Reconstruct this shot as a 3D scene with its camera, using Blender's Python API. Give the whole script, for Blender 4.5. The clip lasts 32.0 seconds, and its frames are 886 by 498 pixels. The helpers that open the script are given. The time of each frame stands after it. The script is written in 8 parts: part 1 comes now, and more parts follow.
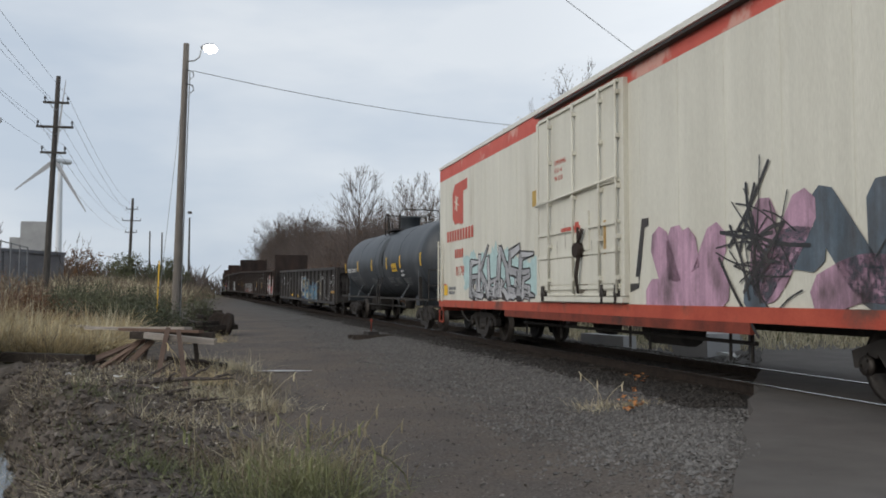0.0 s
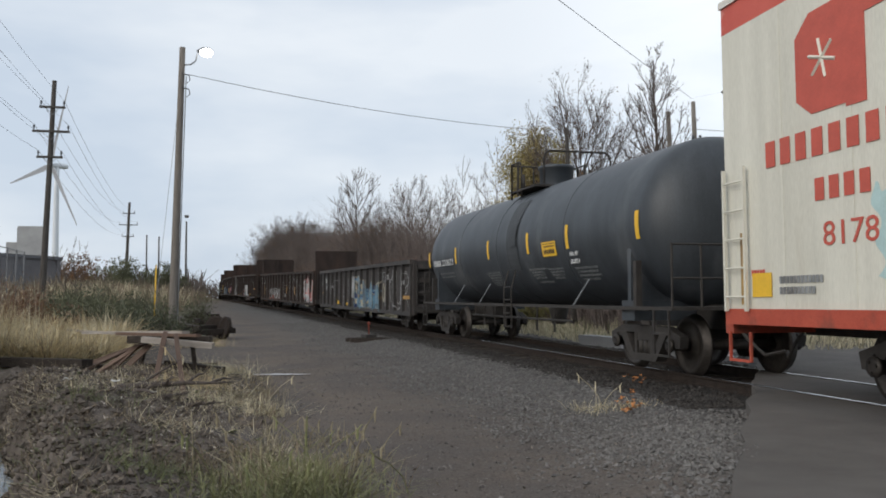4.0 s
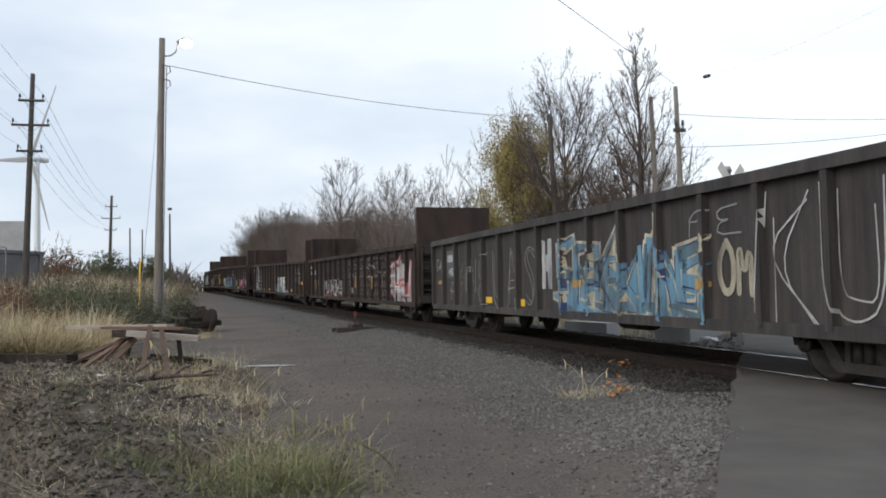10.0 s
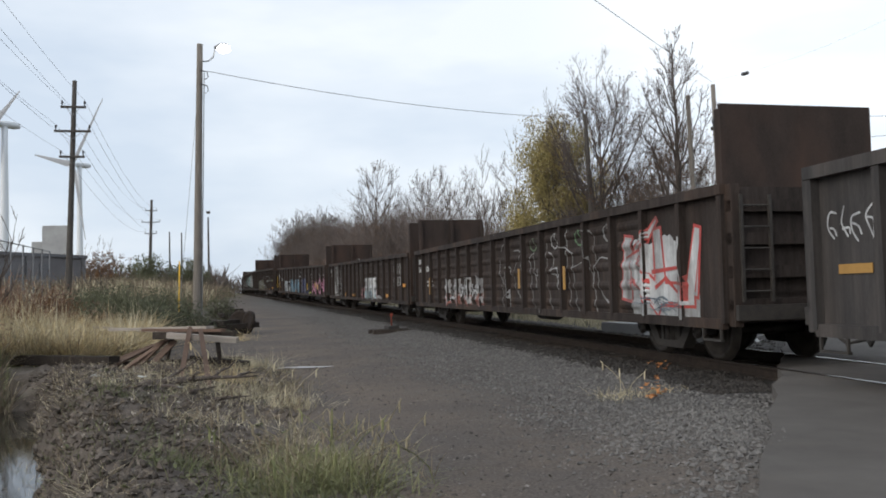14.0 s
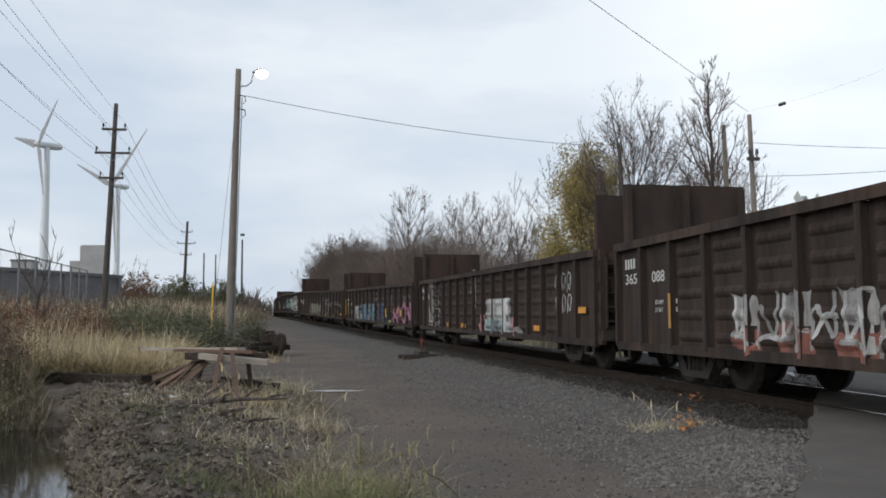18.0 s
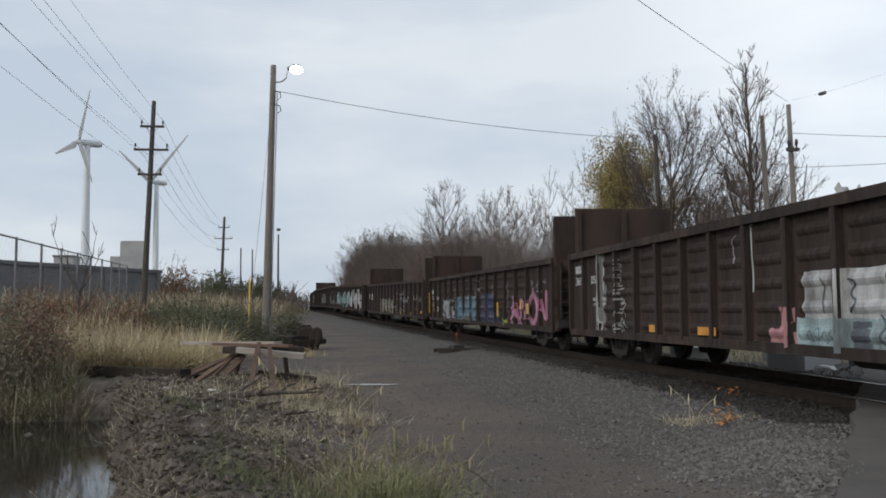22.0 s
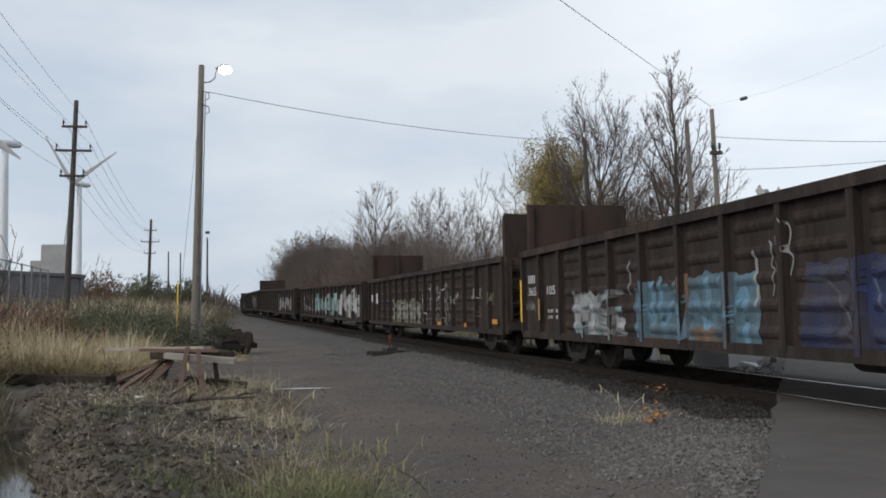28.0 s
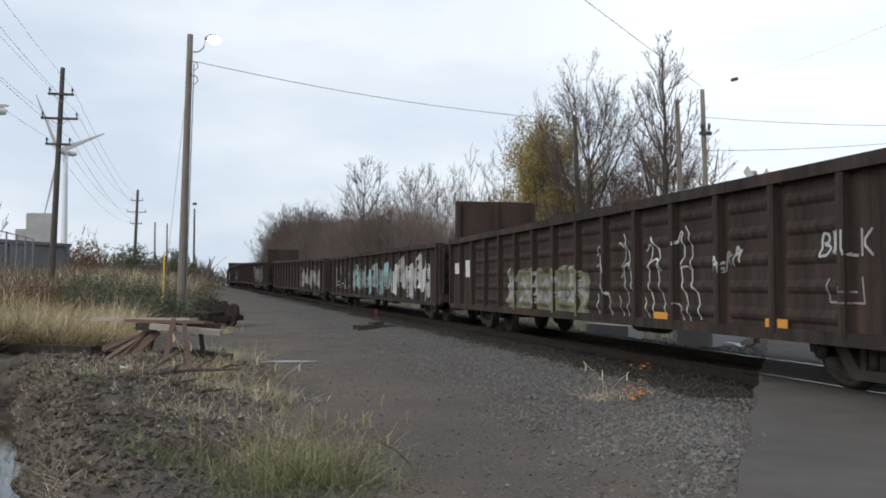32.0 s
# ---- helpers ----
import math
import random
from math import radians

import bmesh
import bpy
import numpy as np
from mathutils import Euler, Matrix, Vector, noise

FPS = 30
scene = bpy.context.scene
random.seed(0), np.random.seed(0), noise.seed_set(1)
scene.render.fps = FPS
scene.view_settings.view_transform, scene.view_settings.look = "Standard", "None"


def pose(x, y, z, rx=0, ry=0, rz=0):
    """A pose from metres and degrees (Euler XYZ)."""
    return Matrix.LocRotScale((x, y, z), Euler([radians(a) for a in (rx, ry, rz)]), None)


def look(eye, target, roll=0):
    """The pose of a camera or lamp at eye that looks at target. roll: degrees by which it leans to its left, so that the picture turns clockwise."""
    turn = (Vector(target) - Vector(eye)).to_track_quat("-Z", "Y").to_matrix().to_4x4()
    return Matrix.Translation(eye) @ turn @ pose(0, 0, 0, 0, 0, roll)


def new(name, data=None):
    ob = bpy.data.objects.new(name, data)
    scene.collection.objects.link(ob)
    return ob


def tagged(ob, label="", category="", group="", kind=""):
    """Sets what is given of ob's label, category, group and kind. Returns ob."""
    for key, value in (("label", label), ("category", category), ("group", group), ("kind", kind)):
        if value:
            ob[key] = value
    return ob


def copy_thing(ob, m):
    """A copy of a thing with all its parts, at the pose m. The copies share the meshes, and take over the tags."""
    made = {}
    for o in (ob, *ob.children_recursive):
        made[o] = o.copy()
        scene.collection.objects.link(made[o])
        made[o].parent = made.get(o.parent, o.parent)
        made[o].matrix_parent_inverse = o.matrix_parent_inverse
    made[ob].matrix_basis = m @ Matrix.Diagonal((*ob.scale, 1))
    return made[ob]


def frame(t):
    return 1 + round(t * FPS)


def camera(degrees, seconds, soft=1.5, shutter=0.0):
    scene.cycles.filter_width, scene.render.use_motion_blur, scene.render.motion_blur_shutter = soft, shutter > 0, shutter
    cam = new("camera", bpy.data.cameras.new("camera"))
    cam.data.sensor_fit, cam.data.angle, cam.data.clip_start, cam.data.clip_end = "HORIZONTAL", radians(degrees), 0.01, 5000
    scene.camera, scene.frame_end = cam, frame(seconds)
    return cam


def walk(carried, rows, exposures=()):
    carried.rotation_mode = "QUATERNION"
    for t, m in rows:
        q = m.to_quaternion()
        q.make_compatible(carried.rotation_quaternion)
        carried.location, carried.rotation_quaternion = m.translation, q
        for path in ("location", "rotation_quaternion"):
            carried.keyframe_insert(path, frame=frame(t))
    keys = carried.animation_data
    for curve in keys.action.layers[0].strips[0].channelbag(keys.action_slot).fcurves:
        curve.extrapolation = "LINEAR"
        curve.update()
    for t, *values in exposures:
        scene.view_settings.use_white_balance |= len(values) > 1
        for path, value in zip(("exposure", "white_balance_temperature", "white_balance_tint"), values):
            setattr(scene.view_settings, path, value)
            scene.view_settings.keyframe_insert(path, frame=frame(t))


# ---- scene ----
cam = camera(54.3, 32.0, 1.8)
EYE = 1.13
PATH = [
    (0.0, pose(0, 0, EYE, 93.42, 0.00, -12.13)),
    (0.5, pose(0, 0, EYE, 93.27, -0.14, -12.28)),
    (1.0, pose(0, 0, EYE, 93.09, 0.54, -12.36)),
    (1.5, pose(0, 0, EYE, 92.69, 1.15, -12.63)),
    (2.0, pose(0, 0, EYE, 92.07, 0.39, -12.80)),
    (2.5, pose(0, 0, EYE, 92.81, -1.92, -12.95)),
    (3.0, pose(0, 0, EYE, 93.78, -1.30, -12.60)),
    (3.5, pose(0, 0, EYE, 93.54, 0.37, -12.23)),
    (5.5, pose(0, 0, EYE, 93.94, 0.03, -12.62)),
    (6.0, pose(0, 0, EYE, 93.99, -0.02, -12.46)),
    (6.5, pose(0, 0, EYE, 93.69, -0.07, -12.37)),
    (7.0, pose(0, 0, EYE, 94.01, -1.42, -16.14)),
    (7.5, pose(0, 0, EYE, 94.23, -0.69, -17.55)),
    (8.0, pose(0, 0, EYE, 93.88, -1.16, -19.23)),
    (8.5, pose(0, 0, EYE, 93.10, -0.04, -16.97)),
    (9.0, pose(0, 0, EYE, 92.09, 1.70, -15.01)),
    (9.5, pose(0, 0, EYE, 92.16, 1.98, -13.73)),
    (10.0, pose(0, 0, EYE, 92.81, 1.28, -13.22)),
    (10.5, pose(0, 0, EYE, 92.94, 0.19, -12.74)),
    (11.0, pose(0, 0, EYE, 92.89, 0.58, -12.39)),
    (11.5, pose(0, 0, EYE, 92.73, 0.45, -12.14)),
    (12.0, pose(0, 0, EYE, 92.75, 1.29, -11.71)),
    (12.5, pose(0, 0, EYE, 93.09, 1.78, -11.21)),
    (13.0, pose(0, 0, EYE, 93.31, 2.10, -11.17)),
    (13.5, pose(0, 0, EYE, 93.09, 1.95, -11.01)),
    (15.5, pose(0, 0, EYE, 92.85, -0.51, -11.51)),
    (16.0, pose(0, 0, EYE, 92.49, -0.37, -12.42)),
    (16.5, pose(0, 0, EYE, 93.30, 0.32, -12.47)),
    (17.0, pose(0, 0, EYE, 93.64, 0.25, -12.00)),
    (17.5, pose(0, 0, EYE, 94.20, -0.28, -10.50)),
    (18.0, pose(0, 0, EYE, 94.72, 0.35, -8.82)),
    (18.5, pose(0, 0, EYE, 95.00, 0.28, -7.91)),
    (19.0, pose(0, 0, EYE, 95.14, 0.01, -7.21)),
    (19.5, pose(0, 0, EYE, 94.84, -0.36, -6.76)),
    (20.0, pose(0, 0, EYE, 94.77, -0.03, -6.35)),
    (20.5, pose(0, 0, EYE, 94.98, -0.76, -6.39)),
    (21.0, pose(0, 0, EYE, 94.71, -0.12, -6.37)),
    (21.5, pose(0, 0, EYE, 94.38, -0.21, -6.48)),
    (22.0, pose(0, 0, EYE, 94.33, 0.46, -6.51)),
    (22.5, pose(0, 0, EYE, 94.54, 0.37, -7.21)),
    (23.0, pose(0, 0, EYE, 94.89, -1.09, -7.78)),
    (23.5, pose(0, 0, EYE, 94.58, 3.36, -7.53)),
    (24.0, pose(0, 0, EYE, 94.68, 0.69, -7.44)),
    (24.5, pose(0, 0, EYE, 94.43, 2.10, -10.53)),
    (26.5, pose(0, 0, EYE, 95.16, 0.68, -11.00)),
    (27.0, pose(0, 0, EYE, 95.33, 0.57, -11.10)),
    (27.5, pose(0, 0, EYE, 95.04, 0.82, -10.96)),
    (28.0, pose(0, 0, EYE, 94.41, 1.09, -10.94)),
    (28.5, pose(0, 0, EYE, 93.69, 1.59, -11.17)),
    (29.0, pose(0, 0, EYE, 93.61, 1.40, -11.19)),
    (29.5, pose(0, 0, EYE, 94.11, 0.55, -11.26)),
    (30.0, pose(0, 0, EYE, 94.09, -0.26, -11.36)),
    (30.5, pose(0, 0, EYE, 93.45, -0.34, -11.48)),
    (31.0, pose(0, 0, EYE, 93.03, 0.39, -11.29)),
    (31.5, pose(0, 0, EYE, 92.67, -0.38, -11.43)),
    (32.0, pose(0, 0, EYE, 92.79, 0.13, -11.81)),
]
STOPS = [(0, -0.05), (1.5, 0.05), (3.5, 0.1), (6, 0.25), (10, 0.32), (13, 0.30), (16, 0.27), (17, 0.24), (19, 0.03), (21, -0.02), (24, 0.0), (27, -0.02), (29, 0.1), (31, 0.25), (32, 0.25)]
walk(cam, PATH, STOPS)

# ---- world, sun ----
world = bpy.data.worlds.new("overcast_sky")
scene.world = world
world.use_nodes = True


def overcast():
    nt = world.node_tree
    nt.nodes.clear()
    out = nt.nodes.new("ShaderNodeOutputWorld")
    bg = nt.nodes.new("ShaderNodeBackground")
    sky = nt.nodes.new("ShaderNodeTexSky")
    sky.sky_type, sky.sun_disc = "NISHITA", False
    sky.sun_elevation, sky.sun_rotation = radians(27), radians(238)
    sky.dust_density = 3.0
    scale = nt.nodes.new("ShaderNodeVectorMath")
    scale.operation = "SCALE"
    scale.inputs["Scale"].default_value = 0.09
    co = nt.nodes.new("ShaderNodeTexCoord")
    mp = nt.nodes.new("ShaderNodeMapping")
    mp.inputs["Scale"].default_value = (1.0, 1.0, 3.2)
    mp.inputs["Location"].default_value = (0.4, 0.1, 0.35)
    nz = nt.nodes.new("ShaderNodeTexNoise")
    nz.inputs["Scale"].default_value = 2.6
    nz.inputs["Detail"].default_value = 5.0
    nz.inputs["Roughness"].default_value = 0.5
    ramp = nt.nodes.new("ShaderNodeValToRGB")
    ramp.color_ramp.elements[0].position, ramp.color_ramp.elements[0].color = 0.36, (0.59, 0.675, 0.785, 1)
    ramp.color_ramp.elements[1].position, ramp.color_ramp.elements[1].color = 0.66, (0.83, 0.88, 0.935, 1)
    # thin cloud near the hidden sun lets more light through
    way = nt.nodes.new("ShaderNodeVectorMath")
    way.operation = "DOT_PRODUCT"
    nrm = nt.nodes.new("ShaderNodeVectorMath")
    nrm.operation = "NORMALIZE"
    way.inputs[1].default_value = Vector((0.72, 0.66, 0.30)).normalized()
    glow = nt.nodes.new("ShaderNodeMapRange")
    glow.interpolation_type = "SMOOTHSTEP"
    for k, v in (("From Min", 0.86), ("From Max", 1.0), ("To Min", 0.0), ("To Max", 0.32)):
        glow.inputs[k].default_value = v
    mix = nt.nodes.new("ShaderNodeMix")
    mix.data_type = "RGBA"
    mix.inputs["Factor"].default_value = 0.86
    add = nt.nodes.new("ShaderNodeMix")
    add.data_type = "RGBA"
    add.blend_type = "ADD"
    add.inputs["B"].default_value = (0.62, 0.60, 0.57, 1)
    L = nt.links.new
    L(co.outputs["Generated"], mp.inputs["Vector"])
    L(mp.outputs["Vector"], nz.inputs["Vector"])
    L(nz.outputs["Fac"], ramp.inputs["Fac"])
    L(sky.outputs["Color"], scale.inputs[0])
    L(scale.outputs["Vector"], mix.inputs["A"])
    L(ramp.outputs["Color"], mix.inputs["B"])
    L(co.outputs["Generated"], nrm.inputs[0])
    L(nrm.outputs["Vector"], way.inputs[0])
    L(way.outputs["Value"], glow.inputs["Value"])
    L(mix.outputs["Result"], add.inputs["A"])
    L(glow.outputs["Result"], add.inputs["Factor"])
    L(add.outputs["Result"], bg.inputs["Color"])
    bg.inputs["Strength"].default_value = 1.02
    L(bg.outputs["Background"], out.inputs["Surface"])


overcast()
sun = new("sun", bpy.data.lights.new("sun", "SUN"))
sun.data.energy, sun.data.angle, sun.data.color = 1.3, radians(40), (1.0, 0.95, 0.88)
sun.matrix_world = look((-16, -10, 9.6), (0, 0, 0))

# ---- materials ----
MATS = {}


def mat(name, a, b, scale=8.0, rough=0.8, bump=0.2, metal=0.0, fine=60.0, c=None, c_scale=1.5, c_lo=0.55, c_hi=0.7,
        stretch=(1, 1, 1), vary=0.0, island=0.0, streak=0.0):
    """Two-colour noise at two scales, an optional third colour in patches (rust, dirt, stains), and bump."""
    if name in MATS:
        return MATS[name]
    m = bpy.data.materials.new(name)
    m.use_nodes = True
    nt = m.node_tree
    L = nt.links.new
    p = nt.nodes["Principled BSDF"]
    p.inputs["Roughness"].default_value = rough
    p.inputs["Metallic"].default_value = metal
    if rough > 0.78:
        p.inputs["Specular IOR Level"].default_value = 0.15
    co = nt.nodes.new("ShaderNodeTexCoord")
    mp = nt.nodes.new("ShaderNodeMapping")
    mp.inputs["Scale"].default_value = stretch
    L(co.outputs["Object"], mp.inputs["Vector"])

    def noise_at(s, detail=4.0):
        n = nt.nodes.new("ShaderNodeTexNoise")
        n.inputs["Scale"].default_value = s
        n.inputs["Detail"].default_value = detail
        n.inputs["Roughness"].default_value = 0.62
        L(mp.outputs["Vector"], n.inputs["Vector"])
        return n
    big, small = noise_at(scale), noise_at(fine, 2.0)
    both = nt.nodes.new("ShaderNodeMix")
    both.inputs["Factor"].default_value = 0.4
    L(big.outputs["Fac"], both.inputs["A"])
    L(small.outputs["Fac"], both.inputs["B"])
    ramp = nt.nodes.new("ShaderNodeValToRGB")
    e = ramp.color_ramp.elements
    e[0].position, e[0].color = 0.36, (*a, 1)
    e[1].position, e[1].color = 0.64, (*b, 1)
    L(both.outputs["Result"], ramp.inputs["Fac"])
    col = ramp.outputs["Color"]
    if c is not None:
        patch = noise_at(c_scale, 6.0)
        mr = nt.nodes.new("ShaderNodeMapRange")
        mr.inputs["From Min"].default_value, mr.inputs["From Max"].default_value = c_lo, c_hi
        L(patch.outputs["Fac"], mr.inputs["Value"])
        mx = nt.nodes.new("ShaderNodeMix")
        mx.data_type = "RGBA"
        mx.inputs["B"].default_value = (*c, 1)
        L(mr.outputs["Result"], mx.inputs["Factor"])
        L(col, mx.inputs["A"])
        col = mx.outputs["Result"]
    if streak:
        sm = nt.nodes.new("ShaderNodeMapping")
        sm.inputs["Scale"].default_value = (1, 1, 0.05)
        L(co.outputs["Object"], sm.inputs["Vector"])
        sn = nt.nodes.new("ShaderNodeTexNoise")
        sn.inputs["Scale"].default_value, sn.inputs["Detail"].default_value, sn.inputs["Roughness"].default_value = 5.0, 6.0, 0.7
        L(sm.outputs["Vector"], sn.inputs["Vector"])
        sr = nt.nodes.new("ShaderNodeMapRange")
        for k, v in (("From Min", 0.3), ("From Max", 0.7), ("To Min", 1 - streak), ("To Max", 1 + streak)):
            sr.inputs[k].default_value = v
        L(sn.outputs["Fac"], sr.inputs["Value"])
        hs = nt.nodes.new("ShaderNodeHueSaturation")
        L(sr.outputs["Result"], hs.inputs["Value"])
        L(col, hs.inputs["Color"])
        col = hs.outputs["Color"]
    if vary or island:
        if island:
            src = nt.nodes.new("ShaderNodeNewGeometry").outputs["Random Per Island"]
        else:
            src = nt.nodes.new("ShaderNodeObjectInfo").outputs["Random"]
        mr = nt.nodes.new("ShaderNodeMapRange")
        w = max(vary, island)
        mr.inputs["To Min"].default_value, mr.inputs["To Max"].default_value = 1 - w, 1 + w
        L(src, mr.inputs["Value"])
        hs = nt.nodes.new("ShaderNodeHueSaturation")
        L(mr.outputs["Result"], hs.inputs["Value"])
        L(col, hs.inputs["Color"])
        col = hs.outputs["Color"]
    L(col, p.inputs["Base Color"])
    if bump:
        bp = nt.nodes.new("ShaderNodeBump")
        bp.inputs["Strength"].default_value = bump
        bp.inputs["Distance"].default_value = 0.02
        L(both.outputs["Result"], bp.inputs["Height"])
        L(bp.outputs["Normal"], p.inputs["Normal"])
    MATS[name] = m
    return m


def plain(name, col, rough=0.6, metal=0.0):
    """A thin coat of paint: one colour with slight fading."""
    return mat(name, tuple(v * 0.86 for v in col), tuple(min(1, v * 1.08) for v in col), 5.0, rough, 0.05, metal)


def sprayed(name, col, rough=0.6):
    """Old spray paint: faded, worn through in patches to the dark car paint."""
    return mat(name, tuple(v * 0.72 for v in col), tuple(min(1, v * 1.06) for v in col), 4.0, rough, 0.03, c=(0.055, 0.043, 0.037), c_scale=2.2, c_lo=0.44, c_hi=0.74, stretch=(1, 1, 0.5), streak=0.35)


car_brown = mat("weathered_brown_car_paint", (0.023, 0.0185, 0.0165), (0.047, 0.0375, 0.0335), 2.5, 0.8, 0.25, c=(0.075, 0.049, 0.037), c_scale=0.9, c_lo=0.5, c_hi=0.72, stretch=(1, 1, 0.22), streak=0.45)
car_black = mat("sooty_black_car_paint", (0.024, 0.0215, 0.0205), (0.044, 0.039, 0.037), 2.5, 0.78, 0.25, c=(0.068, 0.056, 0.049), c_scale=0.9, c_lo=0.48, c_hi=0.7, stretch=(1, 1, 0.25), streak=0.5)
rust = mat("rusted_steel_plate", (0.030, 0.024, 0.0215), (0.050, 0.037, 0.032), 3.0, 0.85, 0.3, c=(0.068, 0.043, 0.034), c_scale=0.7, c_lo=0.5, c_hi=0.7, stretch=(1, 1, 0.4))
red_dirty = mat("grimy_red_sill_paint", (0.11, 0.035, 0.026), (0.26, 0.06, 0.04), 2.0, 0.8, 0.2, c=(0.05, 0.035, 0.03), c_scale=1.0)
under_steel = mat("grimy_undercarriage_steel", (0.018, 0.016, 0.015), (0.045, 0.038, 0.032), 6.0, 0.75, 0.3)
wheel_steel = mat("worn_wheel_steel", (0.03, 0.026, 0.023), (0.07, 0.06, 0.052), 6.0, 0.55, 0.15, 0.6)
bright_steel = mat("polished_rail_steel", (0.42, 0.42, 0.43), (0.6, 0.6, 0.61), 6.0, 0.25, 0.03, 1.0)
rail_rust = mat("brown_rail_web", (0.018, 0.014, 0.012), (0.042, 0.032, 0.026), 8.0, 0.85, 0.3)
cream = mat("dirty_cream_car_paint", (0.55, 0.53, 0.45), (0.68, 0.66, 0.57), 1.2, 0.55, 0.06, c=(0.42, 0.38, 0.30), c_scale=0.9, c_lo=0.6, c_hi=0.8, stretch=(1, 1, 0.18), streak=0.05)
white_band = plain("faded_white_band", (0.68, 0.66, 0.60))
red_band = mat("faded_red_band", (0.50, 0.075, 0.05), (0.60, 0.12, 0.085), 1.5, 0.6, 0.08, c=(0.62, 0.33, 0.27), c_scale=0.8, c_lo=0.56, c_hi=0.62)
red_sill = mat("rust_red_sill_paint", (0.33, 0.05, 0.028), (0.46, 0.085, 0.045), 2.0, 0.65, 0.15, c=(0.12, 0.05, 0.035), c_scale=1.2)
red_mark = plain("faded_red_lettering", (0.50, 0.09, 0.06))
tank_paint = mat("dusty_black_tank_paint", (0.027, 0.032, 0.038), (0.047, 0.054, 0.062), 1.4, 0.5, 0.08, c=(0.11, 0.115, 0.118), c_scale=0.7, c_lo=0.55, c_hi=0.8, stretch=(1, 1, 0.5), streak=0.2)
tank_grime = mat("grimy_black_tank_paint", (0.028, 0.031, 0.034), (0.05, 0.055, 0.06), 3.0, 0.7, 0.15)
stencil = plain("off_white_stencil", (0.55, 0.56, 0.55))
faint_stencil = plain("faint_grey_stencil", (0.20, 0.21, 0.21))
panel_grey = plain("painted_over_grey", (0.075, 0.076, 0.077))
yellow = plain("reflective_yellow", (0.75, 0.45, 0.03))
orange = plain("faded_orange_reflector", (0.55, 0.25, 0.04))
g_white = sprayed("white_spray_paint", (0.50, 0.51, 0.51), 0.5)
g_grey = sprayed("silver_grey_spray_paint", (0.32, 0.33, 0.33), 0.5)
g_chalk = sprayed("chalky_white_spray_paint", (0.30, 0.30, 0.30), 0.7)
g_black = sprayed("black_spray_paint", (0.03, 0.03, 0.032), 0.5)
g_blue = sprayed("pale_blue_spray_paint", (0.12, 0.25, 0.35), 0.5)
g_teal = sprayed("teal_spray_paint", (0.26, 0.50, 0.50), 0.5)
g_navy = sprayed("navy_spray_paint", (0.022, 0.028, 0.075), 0.6)
g_pink = sprayed("pink_spray_paint", (0.42, 0.15, 0.25), 0.6)
g_mauve = sprayed("mauve_spray_paint", (0.50, 0.30, 0.40), 0.5)
g_red = sprayed("red_spray_paint", (0.50, 0.07, 0.06), 0.5)
g_cream = sprayed("cream_spray_paint", (0.44, 0.40, 0.30), 0.6)
g_haze = sprayed("thin_grey_spray_paint", (0.17, 0.17, 0.165), 0.7)
g_olive = sprayed("faded_lime_spray_paint", (0.17, 0.17, 0.10), 0.6)
g_slate = sprayed("slate_spray_paint", (0.10, 0.13, 0.16), 0.5)
g_mist = sprayed("pale_teal_spray_paint", (0.30, 0.40, 0.42), 0.6)
g_rose = sprayed("dusty_pink_spray_paint", (0.40, 0.20, 0.21), 0.6)
g_royal = sprayed("dull_blue_spray_paint", (0.025, 0.04, 0.13), 0.6)
g_faded = sprayed("faded_pale_blue_spray_paint", (0.085, 0.15, 0.19), 0.6)
g_tan = sprayed("tan_spray_paint", (0.20, 0.12, 0.07), 0.7)
g_moss = sprayed("moss_green_spray_paint", (0.10, 0.20, 0.09), 0.6)
g_brick = sprayed("brick_red_spray_paint", (0.24, 0.09, 0.07), 0.7)
g_lime = sprayed("lime_spray_paint", (0.36, 0.42, 0.13), 0.6)
r_silver = plain("silver_spray_paint", (0.34, 0.34, 0.35), 0.5)
r_light = plain("light_silver_spray_paint", (0.46, 0.46, 0.47), 0.5)
r_teal = plain("pale_teal_spray_haze", (0.42, 0.57, 0.56), 0.6)
door_grime = plain("brown_door_grime", (0.22, 0.19, 0.15), 0.8)
ochre_panel = plain("faded_ochre_panel", (0.46, 0.30, 0.07), 0.6)
ochre_strip = plain("faded_ochre_tape", (0.36, 0.20, 0.05), 0.6)
g_gold = sprayed("ochre_spray_paint", (0.42, 0.26, 0.08), 0.5)
pole_wood = mat("weathered_pole_wood", (0.13, 0.115, 0.10), (0.24, 0.215, 0.19), 3.0, 0.9, 0.3, stretch=(4, 4, 0.4))
dark_pole = mat("dark_treated_pole_wood", (0.05, 0.045, 0.042), (0.11, 0.10, 0.09), 3.0, 0.9, 0.3, stretch=(4, 4, 0.4))
tie_wood = mat("creosoted_tie_wood", (0.025, 0.02, 0.017), (0.065, 0.053, 0.044), 4.0, 0.9, 0.5, stretch=(1, 3, 3), vary=0.3)
plank_wood = mat("weathered_red_brown_plank", (0.085, 0.055, 0.042), (0.165, 0.112, 0.085), 3.0, 0.9, 0.4, stretch=(4, 0.5, 4), vary=0.25)
pale_wood = mat("bleached_grey_plank", (0.24, 0.21, 0.18), (0.38, 0.34, 0.30), 3.0, 0.9, 0.4, stretch=(4, 0.5, 4), vary=0.15)
galv = mat("galvanised_steel", (0.20, 0.21, 0.22), (0.32, 0.33, 0.34), 8.0, 0.55, 0.05, 0.6)
